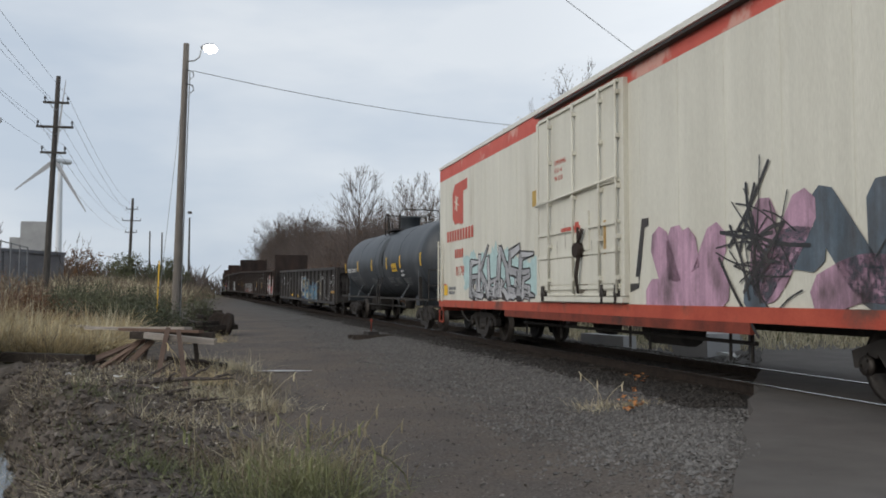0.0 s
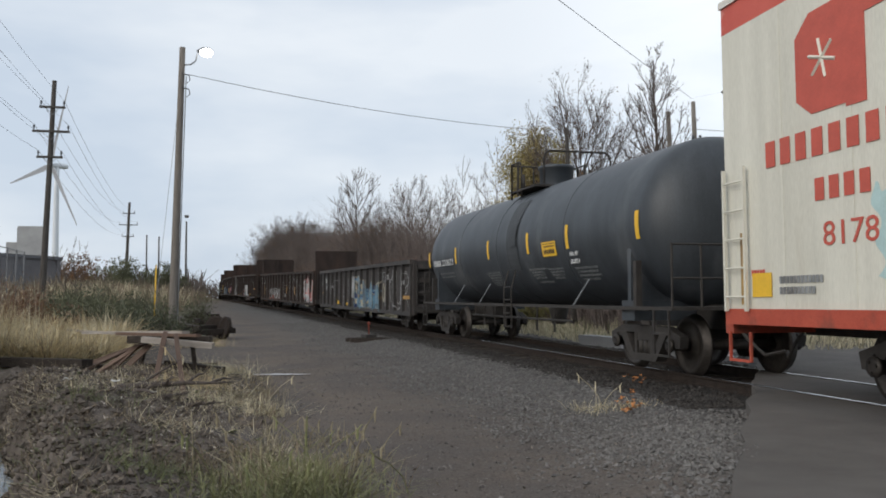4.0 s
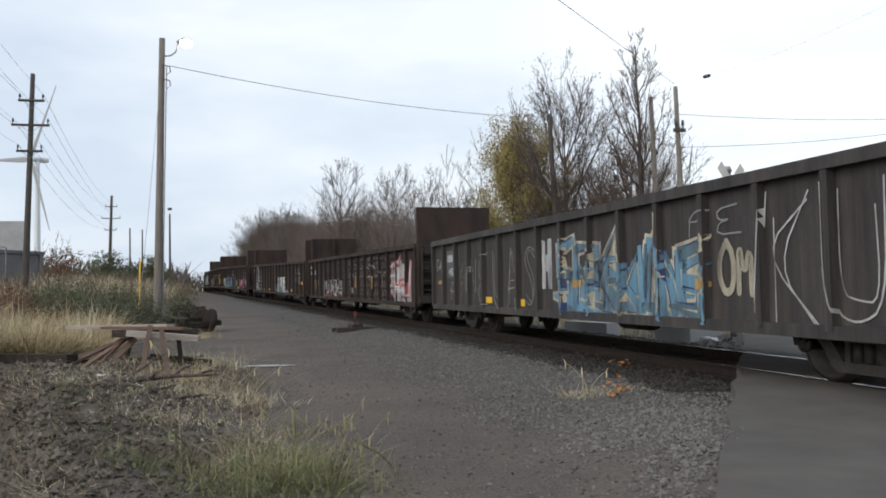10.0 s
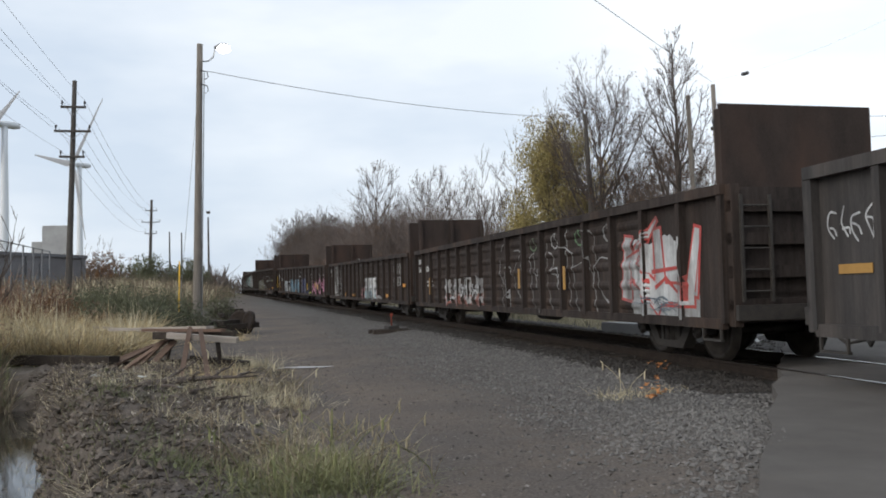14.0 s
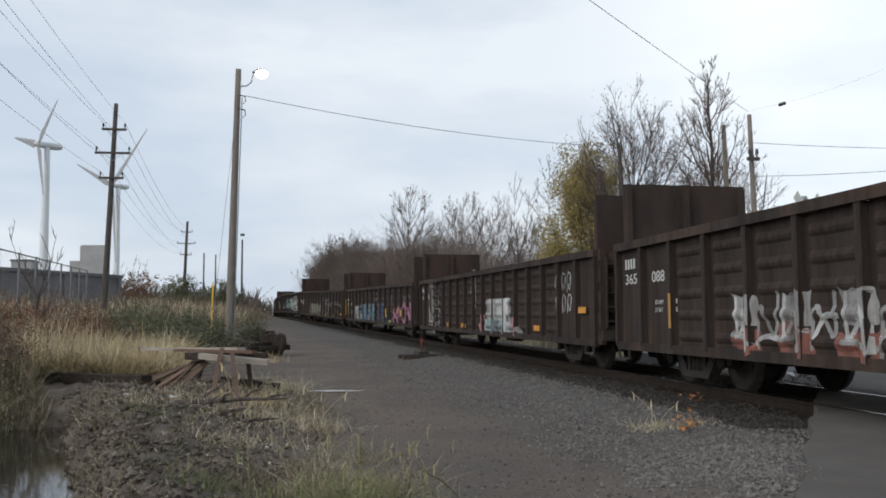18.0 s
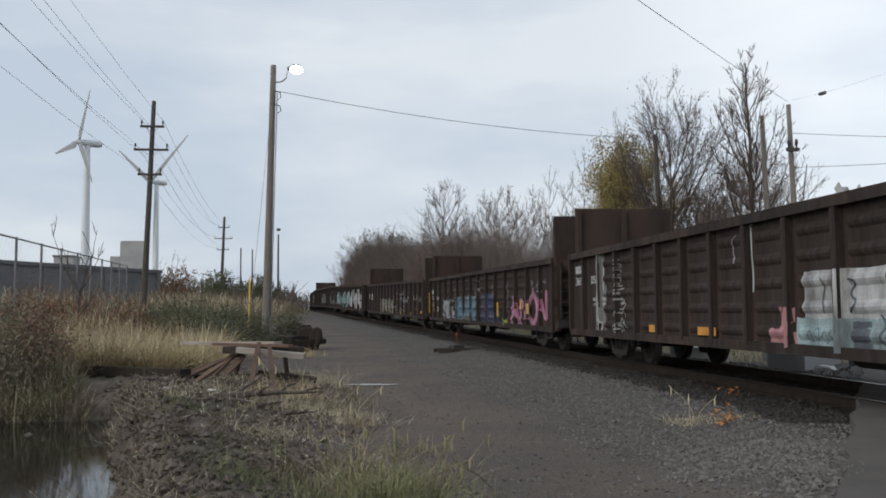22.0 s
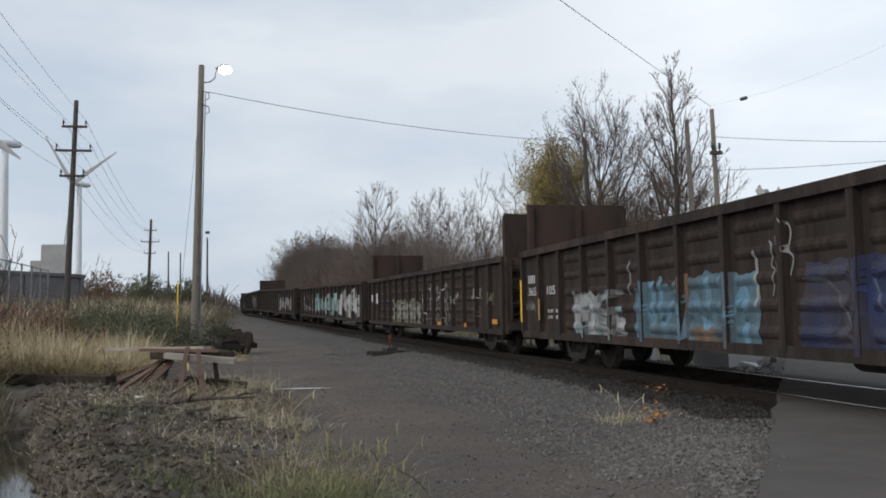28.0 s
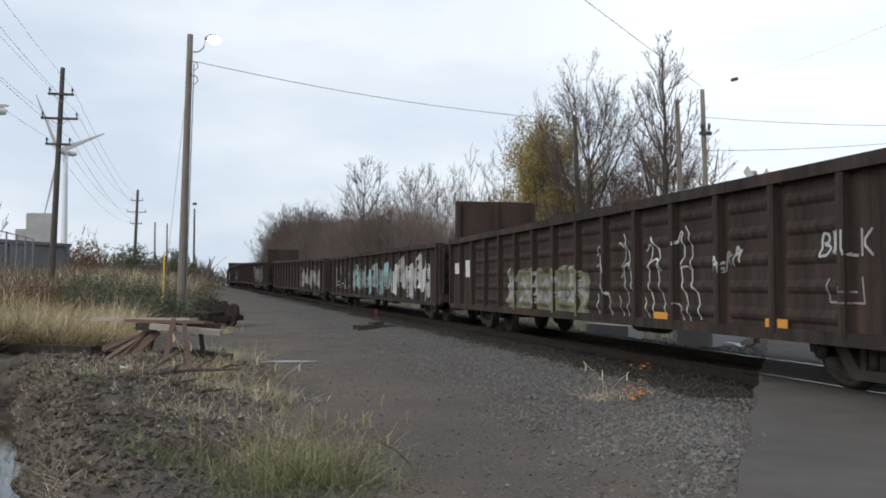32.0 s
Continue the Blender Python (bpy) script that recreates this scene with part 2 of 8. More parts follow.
wire_mat = plain("dark_cable", (0.06, 0.06, 0.065))
turbine_white = mat("turbine_white_coating", (0.60, 0.63, 0.66), (0.68, 0.71, 0.74), 0.1, 0.5, 0.0)
bark = mat("grey_brown_bark", (0.055, 0.045, 0.04), (0.12, 0.10, 0.088), 6.0, 0.95, 0.4, stretch=(3, 3, 0.6))
twig = mat("bare_twig_bark", (0.075, 0.061, 0.054), (0.14, 0.118, 0.105), 2.0, 0.95, 0.0)


# ---- mesh helpers ----
def box(bm, x0, x1, y0, y1, z0, z1, m=None):
    v = [bm.verts.new(Vector(p) if m is None else m @ Vector(p)) for p in
         ((x0, y0, z0), (x1, y0, z0), (x1, y1, z0), (x0, y1, z0), (x0, y0, z1), (x1, y0, z1), (x1, y1, z1), (x0, y1, z1))]
    for f in ((3, 2, 1, 0), (4, 5, 6, 7), (0, 1, 5, 4), (1, 2, 6, 5), (2, 3, 7, 6), (3, 0, 4, 7)):
        bm.faces.new([v[i] for i in f])


def tube(bm, pts, radii, seg=8, caps=True):
    """A round bar through the points, with a radius for each."""
    pts = [Vector(p) for p in pts]
    if not isinstance(radii, (list, tuple)):
        radii = [radii] * len(pts)
    rings = []
    for i, p in enumerate(pts):
        d = (pts[min(i + 1, len(pts) - 1)] - pts[max(i - 1, 0)]).normalized()
        up = Vector((0, 0, 1)) if abs(d.z) < 0.95 else Vector((0, 1, 0))
        s = d.cross(up).normalized()
        u = s.cross(d)
        rings.append([bm.verts.new(p + (s * math.cos(k * math.tau / seg) + u * math.sin(k * math.tau / seg)) * radii[i]) for k in range(seg)])
    for a, b in zip(rings, rings[1:]):
        for k in range(seg):
            f = bm.faces.new((a[k], b[k], b[(k + 1) % seg], a[(k + 1) % seg]))
            f.smooth = seg > 6
    if caps:
        bm.faces.new(rings[0])
        bm.faces.new(rings[-1][::-1])


def prism(bm, outline, x0, x1, hole=None):
    """An outline in the y, z plane, made solid from x0 to x1."""
    a = [bm.verts.new((x0, y, z)) for y, z in outline]
    b = [bm.verts.new((x1, y, z)) for y, z in outline]
    n = len(outline)
    bm.faces.new(a)
    bm.faces.new(b[::-1])
    for i in range(n):
        bm.faces.new((a[i], b[i], b[(i + 1) % n], a[(i + 1) % n]))


def bmesh_of(build, *args, **kw):
    bm = bmesh.new()
    build(bm, *args, **kw)
    return bm


def mesh_of(name, bm, material, bevel=0.0):
    if bevel:
        bmesh.ops.bevel(bm, geom=[e for e in bm.edges if len(e.link_faces) == 2 and e.calc_face_angle(0) > 0.6],
                        offset=bevel, segments=1, affect="EDGES", clamp_overlap=True)
    bmesh.ops.recalc_face_normals(bm, faces=bm.faces)
    me = bpy.data.meshes.new(name)
    bm.to_mesh(me)
    bm.free()
    me.materials.append(material)
    return me


def part(name, bm, material, parent, label="", at=None, bevel=0.0):
    me = bm if isinstance(bm, bpy.types.Mesh) else mesh_of(name, bm, material, bevel)
    ob = new(name, me)
    ob.parent = parent
    if at is not None:
        ob.matrix_local = at
    if label:
        ob["label"] = label
    return ob


def boxes(*bs):
    bm = bmesh.new()
    for b in bs:
        box(bm, *b)
    return bm


def soup(name, verts, faces, material, smooth=False):
    """One mesh from arrays, for stuff."""
    me = bpy.data.meshes.new(name)
    me.from_pydata(verts.tolist() if hasattr(verts, "tolist") else verts, [], faces.tolist() if hasattr(faces, "tolist") else faces)
    me.materials.append(material)
    return me


# ---- the lie of the land ----
TRACK = [(-200, 7.45), (-40, 7.45), (-20, 7.45), (0, 7.45), (20, 6.99), (40, 5.61), (60, 3.31), (75, 0.95), (88, -0.45), (102, -1.7), (118, -2.75), (140, -3.9), (200, -6.3), (300, -10.0), (420, -15.0)]


def track_x(y):
    """The middle of the track, which bends away to the left in the distance."""
    for i in range(1, len(TRACK) - 2):
        if y <= TRACK[i + 1][0] or i == len(TRACK) - 3:
            (y0, x0), (y1, x1), (y2, x2), (y3, x3) = TRACK[i - 1:i + 3]
            s = (y - y1) / (y2 - y1)
            m1, m2 = (x2 - x0) / (y2 - y0) * (y2 - y1), (x3 - x1) / (y3 - y1) * (y2 - y1)
            return (2 * s**3 - 3 * s**2 + 1) * x1 + (s**3 - 2 * s**2 + s) * m1 + (3 * s**2 - 2 * s**3) * x2 + (s**3 - s**2) * m2
    return TRACK[-1][1]


def rise(y):
    """The line climbs gently, then levels out."""
    if y <= 0:
        return 0.0
    return 0.00021 * y * y if y < 70 else 1.029 + 0.0294 * 35 * (1 - math.exp(-(y - 70) / 35))


ROAD_A, ROAD_D = Vector((5.82, 9.4, 0)), Vector((0.545, 0.838, 0)).normalized()
ROAD_N = Vector((ROAD_D.y, -ROAD_D.x, 0))
ROAD_W = 8.4


def smooth(a, b, v):
    s = min(1, max(0, (v - a) / (b - a)))
    return s * s * (3 - 2 * s)


def bump_at(x, y, cx, cy, rx, ry, h):
    d = ((x - cx) / rx) ** 2 + ((y - cy) / ry) ** 2
    return h * math.exp(-d)


def land(x, y):
    """Height of the ground sheet."""
    z = rise(y)
    off = abs(x - track_x(y))
    z += -0.30 + 0.14 * smooth(3.4, 1.9, off)
    road = (Vector((x, y, 0)) - ROAD_A).dot(ROAD_N)
    z += 0.25 * smooth(-1.8, -0.15, road) * smooth(ROAD_W + 1.6, ROAD_W + 0.1, road) * smooth(2.2, 3.6, off)
    z += 0.05 * noise.noise((x * 0.35, y * 0.35, 0)) + 0.02 * noise.noise((x * 1.7, y * 1.7, 3))
    # spoil heap, then the ditch with standing water
    left = smooth(0.2, -1.6, x) * smooth(22, 16, y) * smooth(3.0, 6.0, y)
    z += left * (0.16 + 0.13 * noise.noise((x * 1.3, y * 1.3, 7)) + 0.11 * noise.noise((x * 3.6, y * 3.6, 9)) + 0.08 * noise.noise((x * 8, y * 8, 2)))
    z += bump_at(x, y, -1.9, 9.6, 1.0, 2.6, 0.14) + bump_at(x, y, -3.0, 14.0, 1.6, 2.2, 0.10)
    cut = smooth(-0.15, 0.4, -2.22 - 0.27 * (y - 10.0) - x - 0.25 * noise.noise((x * 1.1, y * 1.1, 4))) * smooth(4.2, 3.0, -2.3 - 0.27 * (y - 10.0) - x) * smooth(16.9, 15.4, y) * smooth(3.0, 5.0, y)
    z -= cut * (0.75 + 0.08 * noise.noise((x * 2, y * 2, 5)))
    # bank under the tall grass and the verge
    z += smooth(-4.5, -9.0, x) * smooth(16, 24, y) * 0.55 + smooth(-8.0, -13.0, x) * smooth(16, 26, y) * 0.5
    z += smooth(-26.0, -40.0, x) * 0.6
    # verge behind the track
    z += smooth(4.5, 9.0, x - track_x(y)) * 0.25 * smooth(14, 24, y)
    return z


def ground_sheet():
    xs = sorted(set([round(v, 3) for v in np.concatenate([np.arange(-12, -4.6, 0.2), np.arange(-4.6, 1.0, 0.1), np.arange(1.0, 14, 0.2), np.arange(-40, -12, 1.4), np.arange(14, 44, 1.4), np.linspace(-140, -40, 21), np.linspace(44, 160, 21), (-2600, -1600, -900, -500, -300, -200, 220, 320, 520, 900, 1600, 2600)])]))
    ys = sorted(set([round(v, 3) for v in np.concatenate([np.arange(2, 5.4, 0.2), np.arange(5.4, 15.4, 0.1), np.arange(15.4, 26, 0.2), np.arange(26, 60, 0.7), np.arange(60, 180, 4), np.arange(-60, 2, 3.1), (-2400, -900, -400, -160, -90, 190, 220, 260, 300, 360, 430, 520, 700, 1000, 1600, 2600)])]))
    nx = len(xs)
    vs = [(x, y, land(x, y)) for y in ys for x in xs]
    fs = [(j * nx + i, j * nx + i + 1, (j + 1) * nx + i + 1, (j + 1) * nx + i) for j in range(len(ys) - 1) for i in range(nx - 1)]
    me = soup("ground", vs, fs, ground_material())
    for p in me.polygons:
        p.use_smooth = True
    return tagged(new("ground", me), "dark gravel and soil ground with weeds", "ground", kind="structure")


def ground_material():
    m = bpy.data.materials.new("ground_gravel_soil")
    m.use_nodes = True
    nt = m.node_tree
    L = nt.links.new
    p = nt.nodes["Principled BSDF"]
    p.inputs["Roughness"].default_value = 0.95
    p.inputs["Specular IOR Level"].default_value = 0.12
    geo = nt.nodes.new("ShaderNodeNewGeometry")
    sep = nt.nodes.new("ShaderNodeSeparateXYZ")
    L(geo.outputs["Position"], sep.inputs[0])

    def tex(kind, s, detail=5.0):
        n = nt.nodes.new(kind)
        n.inputs["Scale"].default_value = s
        if kind == "ShaderNodeTexNoise":
            n.inputs["Detail"].default_value = detail
            n.inputs["Roughness"].default_value = 0.65
        L(geo.outputs["Position"], n.inputs["Vector"])
        return n

    def ramp(src, p0, c0, p1, c1):
        r = nt.nodes.new("ShaderNodeValToRGB")
        e = r.color_ramp.elements
        e[0].position, e[0].color = p0, (*c0, 1)
        e[1].position, e[1].color = p1, (*c1, 1)
        L(src, r.inputs["Fac"])
        return r.outputs["Color"]

    def mixed(f, a, b):
        x = nt.nodes.new("ShaderNodeMix")
        x.data_type = "RGBA"
        L(f, x.inputs["Factor"])
        L(a, x.inputs["A"])
        L(b, x.inputs["B"])
        return x.outputs["Result"]

    def span(src, lo, hi, a=0.0, b=1.0):
        r = nt.nodes.new("ShaderNodeMapRange")
        for k, v in (("From Min", lo), ("From Max", hi), ("To Min", a), ("To Max", b)):
            r.inputs[k].default_value = v
        L(src, r.inputs["Value"])
        return r.outputs["Result"]

    def times(a, b):
        x = nt.nodes.new("ShaderNodeMath")
        x.operation = "MULTIPLY"
        L(a, x.inputs[0])
        L(b, x.inputs[1])
        return x.outputs[0]

    def plus(a, b):
        x = nt.nodes.new("ShaderNodeMath")
        x.operation = "ADD"
        L(a, x.inputs[0])
        L(b, x.inputs[1])
        return x.outputs[0]
    grit = tex("ShaderNodeTexNoise", 38.0)
    wide = tex("ShaderNodeTexNoise", 0.45)
    mid = tex("ShaderNodeTexNoise", 3.0)
    cell = tex("ShaderNodeTexVoronoi", 26.0)
    lot = ramp(grit.outputs["Fac"], 0.33, (0.068, 0.058, 0.052), 0.7, (0.138, 0.121, 0.109))
    lot2 = ramp(grit.outputs["Fac"], 0.33, (0.095, 0.076, 0.062), 0.7, (0.17, 0.141, 0.119))
    lot = mixed(span(wide.outputs["Fac"], 0.42, 0.58), lot, lot2)
    stone = ramp(cell.outputs["Color"], 0.1, (0.072, 0.067, 0.063), 0.9, (0.15, 0.142, 0.135))
    soil = ramp(mid.outputs["Fac"], 0.35, (0.055, 0.045, 0.038), 0.65, (0.15, 0.128, 0.11))
    grass = ramp(grit.outputs["Fac"], 0.3, (0.07, 0.062, 0.036), 0.7, (0.15, 0.13, 0.075))
    # coarse ballast on the track side of the lot, soil and dead grass on the other
    side = plus(sep.outputs["X"], times(span(sep.outputs["Y"], 0, 70, 0, 1), span(sep.outputs["Y"], 0, 70, 0, 5.5)))
    wob = plus(side, span(mid.outputs["Fac"], 0.3, 0.7, -0.7, 0.7))
    edge = plus(wob, span(wide.outputs["Fac"], 0.35, 0.65, -0.8, 0.8))
    col = mixed(span(edge, 2.0, 4.8), lot, stone)
    col = mixed(span(wob, -0.4, -1.5), col, soil)
    far_left = span(plus(sep.outputs["X"], span(mid.outputs["Fac"], 0.3, 0.7, -1.0, 1.0)), -4.2, -6.0)
    col = mixed(times(far_left, span(sep.outputs["Y"], 15, 19)), col, grass)
    col = mixed(span(wob, 13.0, 15.5), col, grass)
    # darker ground in a band along the track
    dark_bed = ramp(grit.outputs["Fac"], 0.3, (0.018, 0.016, 0.014), 0.75, (0.05, 0.045, 0.041))
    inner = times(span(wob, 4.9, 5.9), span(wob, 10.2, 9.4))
    col = mixed(inner, col, dark_bed)
    L(col, p.inputs["Base Color"])
    h = plus(times(grit.outputs["Fac"], span(wide.outputs["Fac"], 0, 1, 0.4, 0.7)), times(cell.outputs["Distance"], span(wob, 1.0, 3.4, 0.15, 1.1)))
    bp = nt.nodes.new("ShaderNodeBump")
    bp.inputs["Strength"].default_value, bp.inputs["Distance"].default_value = 0.6, 0.04
    L(h, bp.inputs["Height"])
    L(bp.outputs["Normal"], p.inputs["Normal"])
    return m


asphalt = mat("worn_road_asphalt", (0.086, 0.078, 0.072), (0.128, 0.117, 0.108), 1.2, 0.9, 0.35, fine=140.0, c=(0.12, 0.105, 0.093), c_scale=0.5)
ground = ground_sheet()


def road():
    """The road over the crossing: slabs on both sides of the track and between the rails."""
    bm = bmesh.new()
    cells = {}

    def vert(a, b):
        if (a, b) not in cells:
            p = ROAD_A + ROAD_D * a + ROAD_N * b
            edge = 0.10 * noise.noise((a * 0.9, b, 0)) if b in (0, ROAD_W) else 0
            p += ROAD_N * edge
            cells[a, b] = bm.verts.new((p.x, p.y, 0.0 + rise(p.y)))
        return cells[a, b]
    steps = [round(v, 2) for v in np.arange(-40, 60.1, 0.5)]
    wid = [0, 1.4, 2.8, 4.2, 5.6, 7.0, ROAD_W]
    for a, a2 in zip(steps, steps[1:]):
        for b, b2 in zip(wid, wid[1:]):
            bm.faces.new((vert(a, b), vert(a, b2), vert(a2, b2), vert(a2, b)))
    top = bm.faces[:]
    ext = bmesh.ops.extrude_face_region(bm, geom=top)
    bmesh.ops.translate(bm, verts=[v for v in ext["geom"] if isinstance(v, bmesh.types.BMVert)], vec=(0, 0, -0.35))
    for v in bm.verts:
        v.co.z -= 0.012
    ob = tagged(new("road", mesh_of("road", bm, asphalt)), "grey worn asphalt road across the railway line", "road", kind="structure")
    return ob


road()


# ---- railway track ----
def sweep(profile, off, y0, y1, step, name, material, dz=0.0):
    """A rail: a profile of (across, up) carried along the track."""
    ys = np.arange(y0, y1 + 0.01, step)
    n = len(profile)
    vs, fs = [], []
    for j, y in enumerate(ys):
        sl = (track_x(y + 0.1) - track_x(y - 0.1)) / 0.2
        nx, ny = 1 / math.hypot(1, sl), -sl / math.hypot(1, sl)
        for a, u in profile:
            vs.append((track_x(y) + (off + a) * nx, y + (off + a) * ny, rise(y) + u + dz))
        if j:
            b = (j - 1) * n
            fs += [(b + i, b + (i + 1) % n, b + n + (i + 1) % n, b + n + i) for i in range(n)]
    fs += [tuple(range(n)), tuple(len(vs) - 1 - i for i in range(n))]
    return soup(name, vs, fs, material)


def railway():
    base = tagged(new("railway_track"), "single railway track with worn steel rails on dark wooden ties", "railway track", kind="structure")
    web = [(-0.068, -0.165), (0.068, -0.165), (0.068, -0.15), (0.012, -0.135), (0.012, -0.04), (0.034, -0.03), (0.034, -0.004), (-0.034, -0.004), (-0.034, -0.03), (-0.012, -0.04), (-0.012, -0.135), (-0.068, -0.15)]
    head = [(-0.024, -0.006), (0.024, -0.006), (0.02, 0.0), (-0.02, 0.0)]
    for s in (-1, 1):
        rail = part("rail", sweep(web, s * 0.752, -60, 330, 2.0, "rail", rail_rust), rail_rust, base, "brown rail with a polished head")
        part("rail_head", sweep(head, s * 0.752, -60, 330, 2.0, "rail_head", bright_steel), bright_steel, rail, "polished running surface")
    tie = mesh_of("tie", boxes((-1.3, 1.3, -0.115, 0.115, -0.09, 0.09)), tie_wood, 0.012)
    rnd = random.Random(4)
    for k in range(300):
        y = -6 + 0.54 * k
        sl = math.degrees(math.atan((track_x(y + 0.1) - track_x(y - 0.1)) / 0.2))
        part("tie", tie, tie_wood, base, at=pose(track_x(y) + rnd.uniform(-0.05, 0.05), y, rise(y) - 0.245, 0, rnd.uniform(-1, 1), -sl + rnd.uniform(-1.5, 1.5)))
    return base


railway()


# ---- the train ----
RUN = [(0, 0.0), (2, 7.55), (4, 15.14), (6, 22.74), (8, 30.37), (10, 38.06), (12, 45.71), (14, 53.34), (16, 60.98), (18, 68.63), (20, 76.15), (22, 83.46), (24, 90.67), (26, 97.96), (28, 105.34), (30, 112.9), (32, 120.47)]
R_WHEEL = 0.44


def run(t):
    """How far the train has come by t seconds."""
    return float(np.interp(t, [r[0] for r in RUN], [r[1] for r in RUN]))


def car_pose(c, half, t):
    y = c - run(t)
    a, b = Vector((track_x(y - half), y - half, rise(y - half))), Vector((track_x(y + half), y + half, rise(y + half)))
    m, d = (a + b) / 2, b - a
    return pose(m.x, m.y, m.z, math.degrees(math.atan2(d.z, d.y)), 0, -math.degrees(math.atan2(d.x, d.y)))


def lathe_x(bm, profile, seg=24, y=0.0, z=0.0):
    """Turn a profile of (x, radius) round the axle."""
    rings = [[bm.verts.new((x, y + r * math.cos(k * math.tau / seg), z + r * math.sin(k * math.tau / seg))) for k in range(seg)] for x, r in profile]
    for a, b in zip(rings, rings[1:]):
        for k in range(seg):
            bm.faces.new((a[k], a[(k + 1) % seg], b[(k + 1) % seg], b[k])).smooth = True
    bm.faces.new(rings[0])
    bm.faces.new(rings[-1])


def wheelset_mesh():
    bm = bmesh.new()
    for s in (-1, 1):
        p = [(0.675, 0.10), (0.675, 0.14), (0.70, 0.16), (0.69, 0.34), (0.675, 0.37), (0.675, 0.475), (0.70, 0.47), (0.712, 0.445), (0.80, R_WHEEL - 0.004), (0.80, 0.37), (0.76, 0.35), (0.745, 0.17), (0.81, 0.14), (0.81, 0.10)]
        lathe_x(bm, [(s * x, r) for x, r in p], 28)
        lathe_x(bm, [(s * 0.81, 0.085), (s * 1.10, 0.085), (s * 1.10, 0.11), (s * 1.14, 0.11), (s * 1.15, 0.05)], 12)
        for k in range(3):
            a = k * math.tau / 3
            tube(bm, [(s * 1.14, 0.06 * math.cos(a), 0.06 * math.sin(a)), (s * 1.165, 0.06 * math.cos(a), 0.06 * math.sin(a))], 0.018, 6)
    lathe_x(bm, [(-0.69, 0.08), (0.69, 0.08)], 12)
    return mesh_of("wheelset", bm, wheel_steel)


def side_frame_mesh():
    bm = bmesh.new()
    top = [(-1.12, 0.40), (-1.16, 0.58), (-0.72, 0.72), (0.72, 0.72), (1.16, 0.58), (1.12, 0.40), (0.98, 0.40), (0.93, 0.57), (0.60, 0.60), (-0.60, 0.60), (-0.93, 0.57), (-0.98, 0.40)]
    low = [(-0.78, 0.60), (-0.56, 0.60), (-0.30, 0.27), (0.30, 0.27), (0.56, 0.60), (0.78, 0.60), (0.42, 0.16), (-0.42, 0.16)]
    prism(bm, top, -0.07, 0.07)
    prism(bm, low, -0.09, 0.09)
    for y in (-0.30, 0.22):
        box(bm, -0.07, 0.07, y, y + 0.08, 0.27, 0.62)
    for y in (-0.16, 0.0, 0.16):
        tube(bm, [(0, y, 0.27), (0, y, 0.50)], 0.062, 10)
    box(bm, -0.06, 0.06, -0.24, 0.24, 0.48, 0.60)
    box(bm, -0.05, 0.05, 0.80, 0.98, 0.52, 0.60)
    box(bm, -0.05, 0.05, -0.98, -0.80, 0.52, 0.60)
    return mesh_of("side_frame", bm, under_steel, 0.008)


WHEELSET, SIDE_FRAME = wheelset_mesh(), side_frame_mesh()
BOLSTER = mesh_of("truck", boxes((-0.95, 0.95, -0.2, 0.2, 0.46, 0.66), (-0.28, 0.28, -0.26, 0.26, 0.62, 0.78), (-0.86, 0.86, -0.58, -0.48, 0.40, 0.50), (-0.86, 0.86, 0.48, 0.58, 0.40, 0.50)), under_steel, 0.01)
WHEELS = []


def truck(car, y):
    t = part("truck", BOLSTER, under_steel, car, "black two-axle freight truck", pose(0, y, 0))
    for s in (-1, 1):
        part("side_frame", SIDE_FRAME, under_steel, t, at=pose(s * 1.02, 0, 0))
    for s in (-1, 1):
        w = part("wheelset", WHEELSET, wheel_steel, t, "steel wheel pair on an axle", pose(0, s * 0.89, R_WHEEL))
        WHEELS.append((w, s * 0.89))
    return t


def coupler(car, y, s):
    bm = boxes((-0.09, 0.09, min(y, y + s * 0.55), max(y, y + s * 0.55), 0.72, 0.92), (-0.17, 0.15, min(y + s * 0.5, y + s * 0.82), max(y + s * 0.5, y + s * 0.82), 0.70, 0.95))
    part("coupler", bm, under_steel, car, "rusty knuckle coupler", bevel=0.03)
    hose = bmesh.new()
    tube(hose, [(-0.35, y, 0.75), (-0.33, y + s * 0.25, 0.55), (-0.25, y + s * 0.5, 0.35), (-0.1, y + s * 0.75, 0.42)], 0.025, 6)
    part("brake_hose", hose, under_steel, car)


def ladder(car, x, y0, y1, z0, z1, n, material, name="ladder"):
    """Rungs between two stiles on a face across x (y0 != y1) or across y."""
    bm = bmesh.new()
    for y in (y0, y1):
        box(bm, x - 0.02, x + 0.02, y - 0.02, y + 0.02, z0, z1)
    for k in range(n):
        z = z0 + (k + 0.5) * (z1 - z0) / n
        tube(bm, [(x - 0.01, y0, z), (x - 0.01, y1, z)], 0.014, 6)
    part(name, bm, material, car)


def end_ladder(car, y, x0, x1, z0, z1, n, material):
    bm = bmesh.new()
    for x in (x0, x1):
        box(bm, x - 0.02, x + 0.02, y - 0.02, y + 0.02, z0, z1)
    for k in range(n):
        z = z0 + (k + 0.5) * (z1 - z0) / n
        tube(bm, [(x0, y, z), (x1, y, z)], 0.014, 6)
    part("end_ladder", bm, material, car)


FACE = Matrix(((0, 0, -1, 0), (-1, 0, 0, 0), (0, 1, 0, 0), (0, 0, 0, 1)))


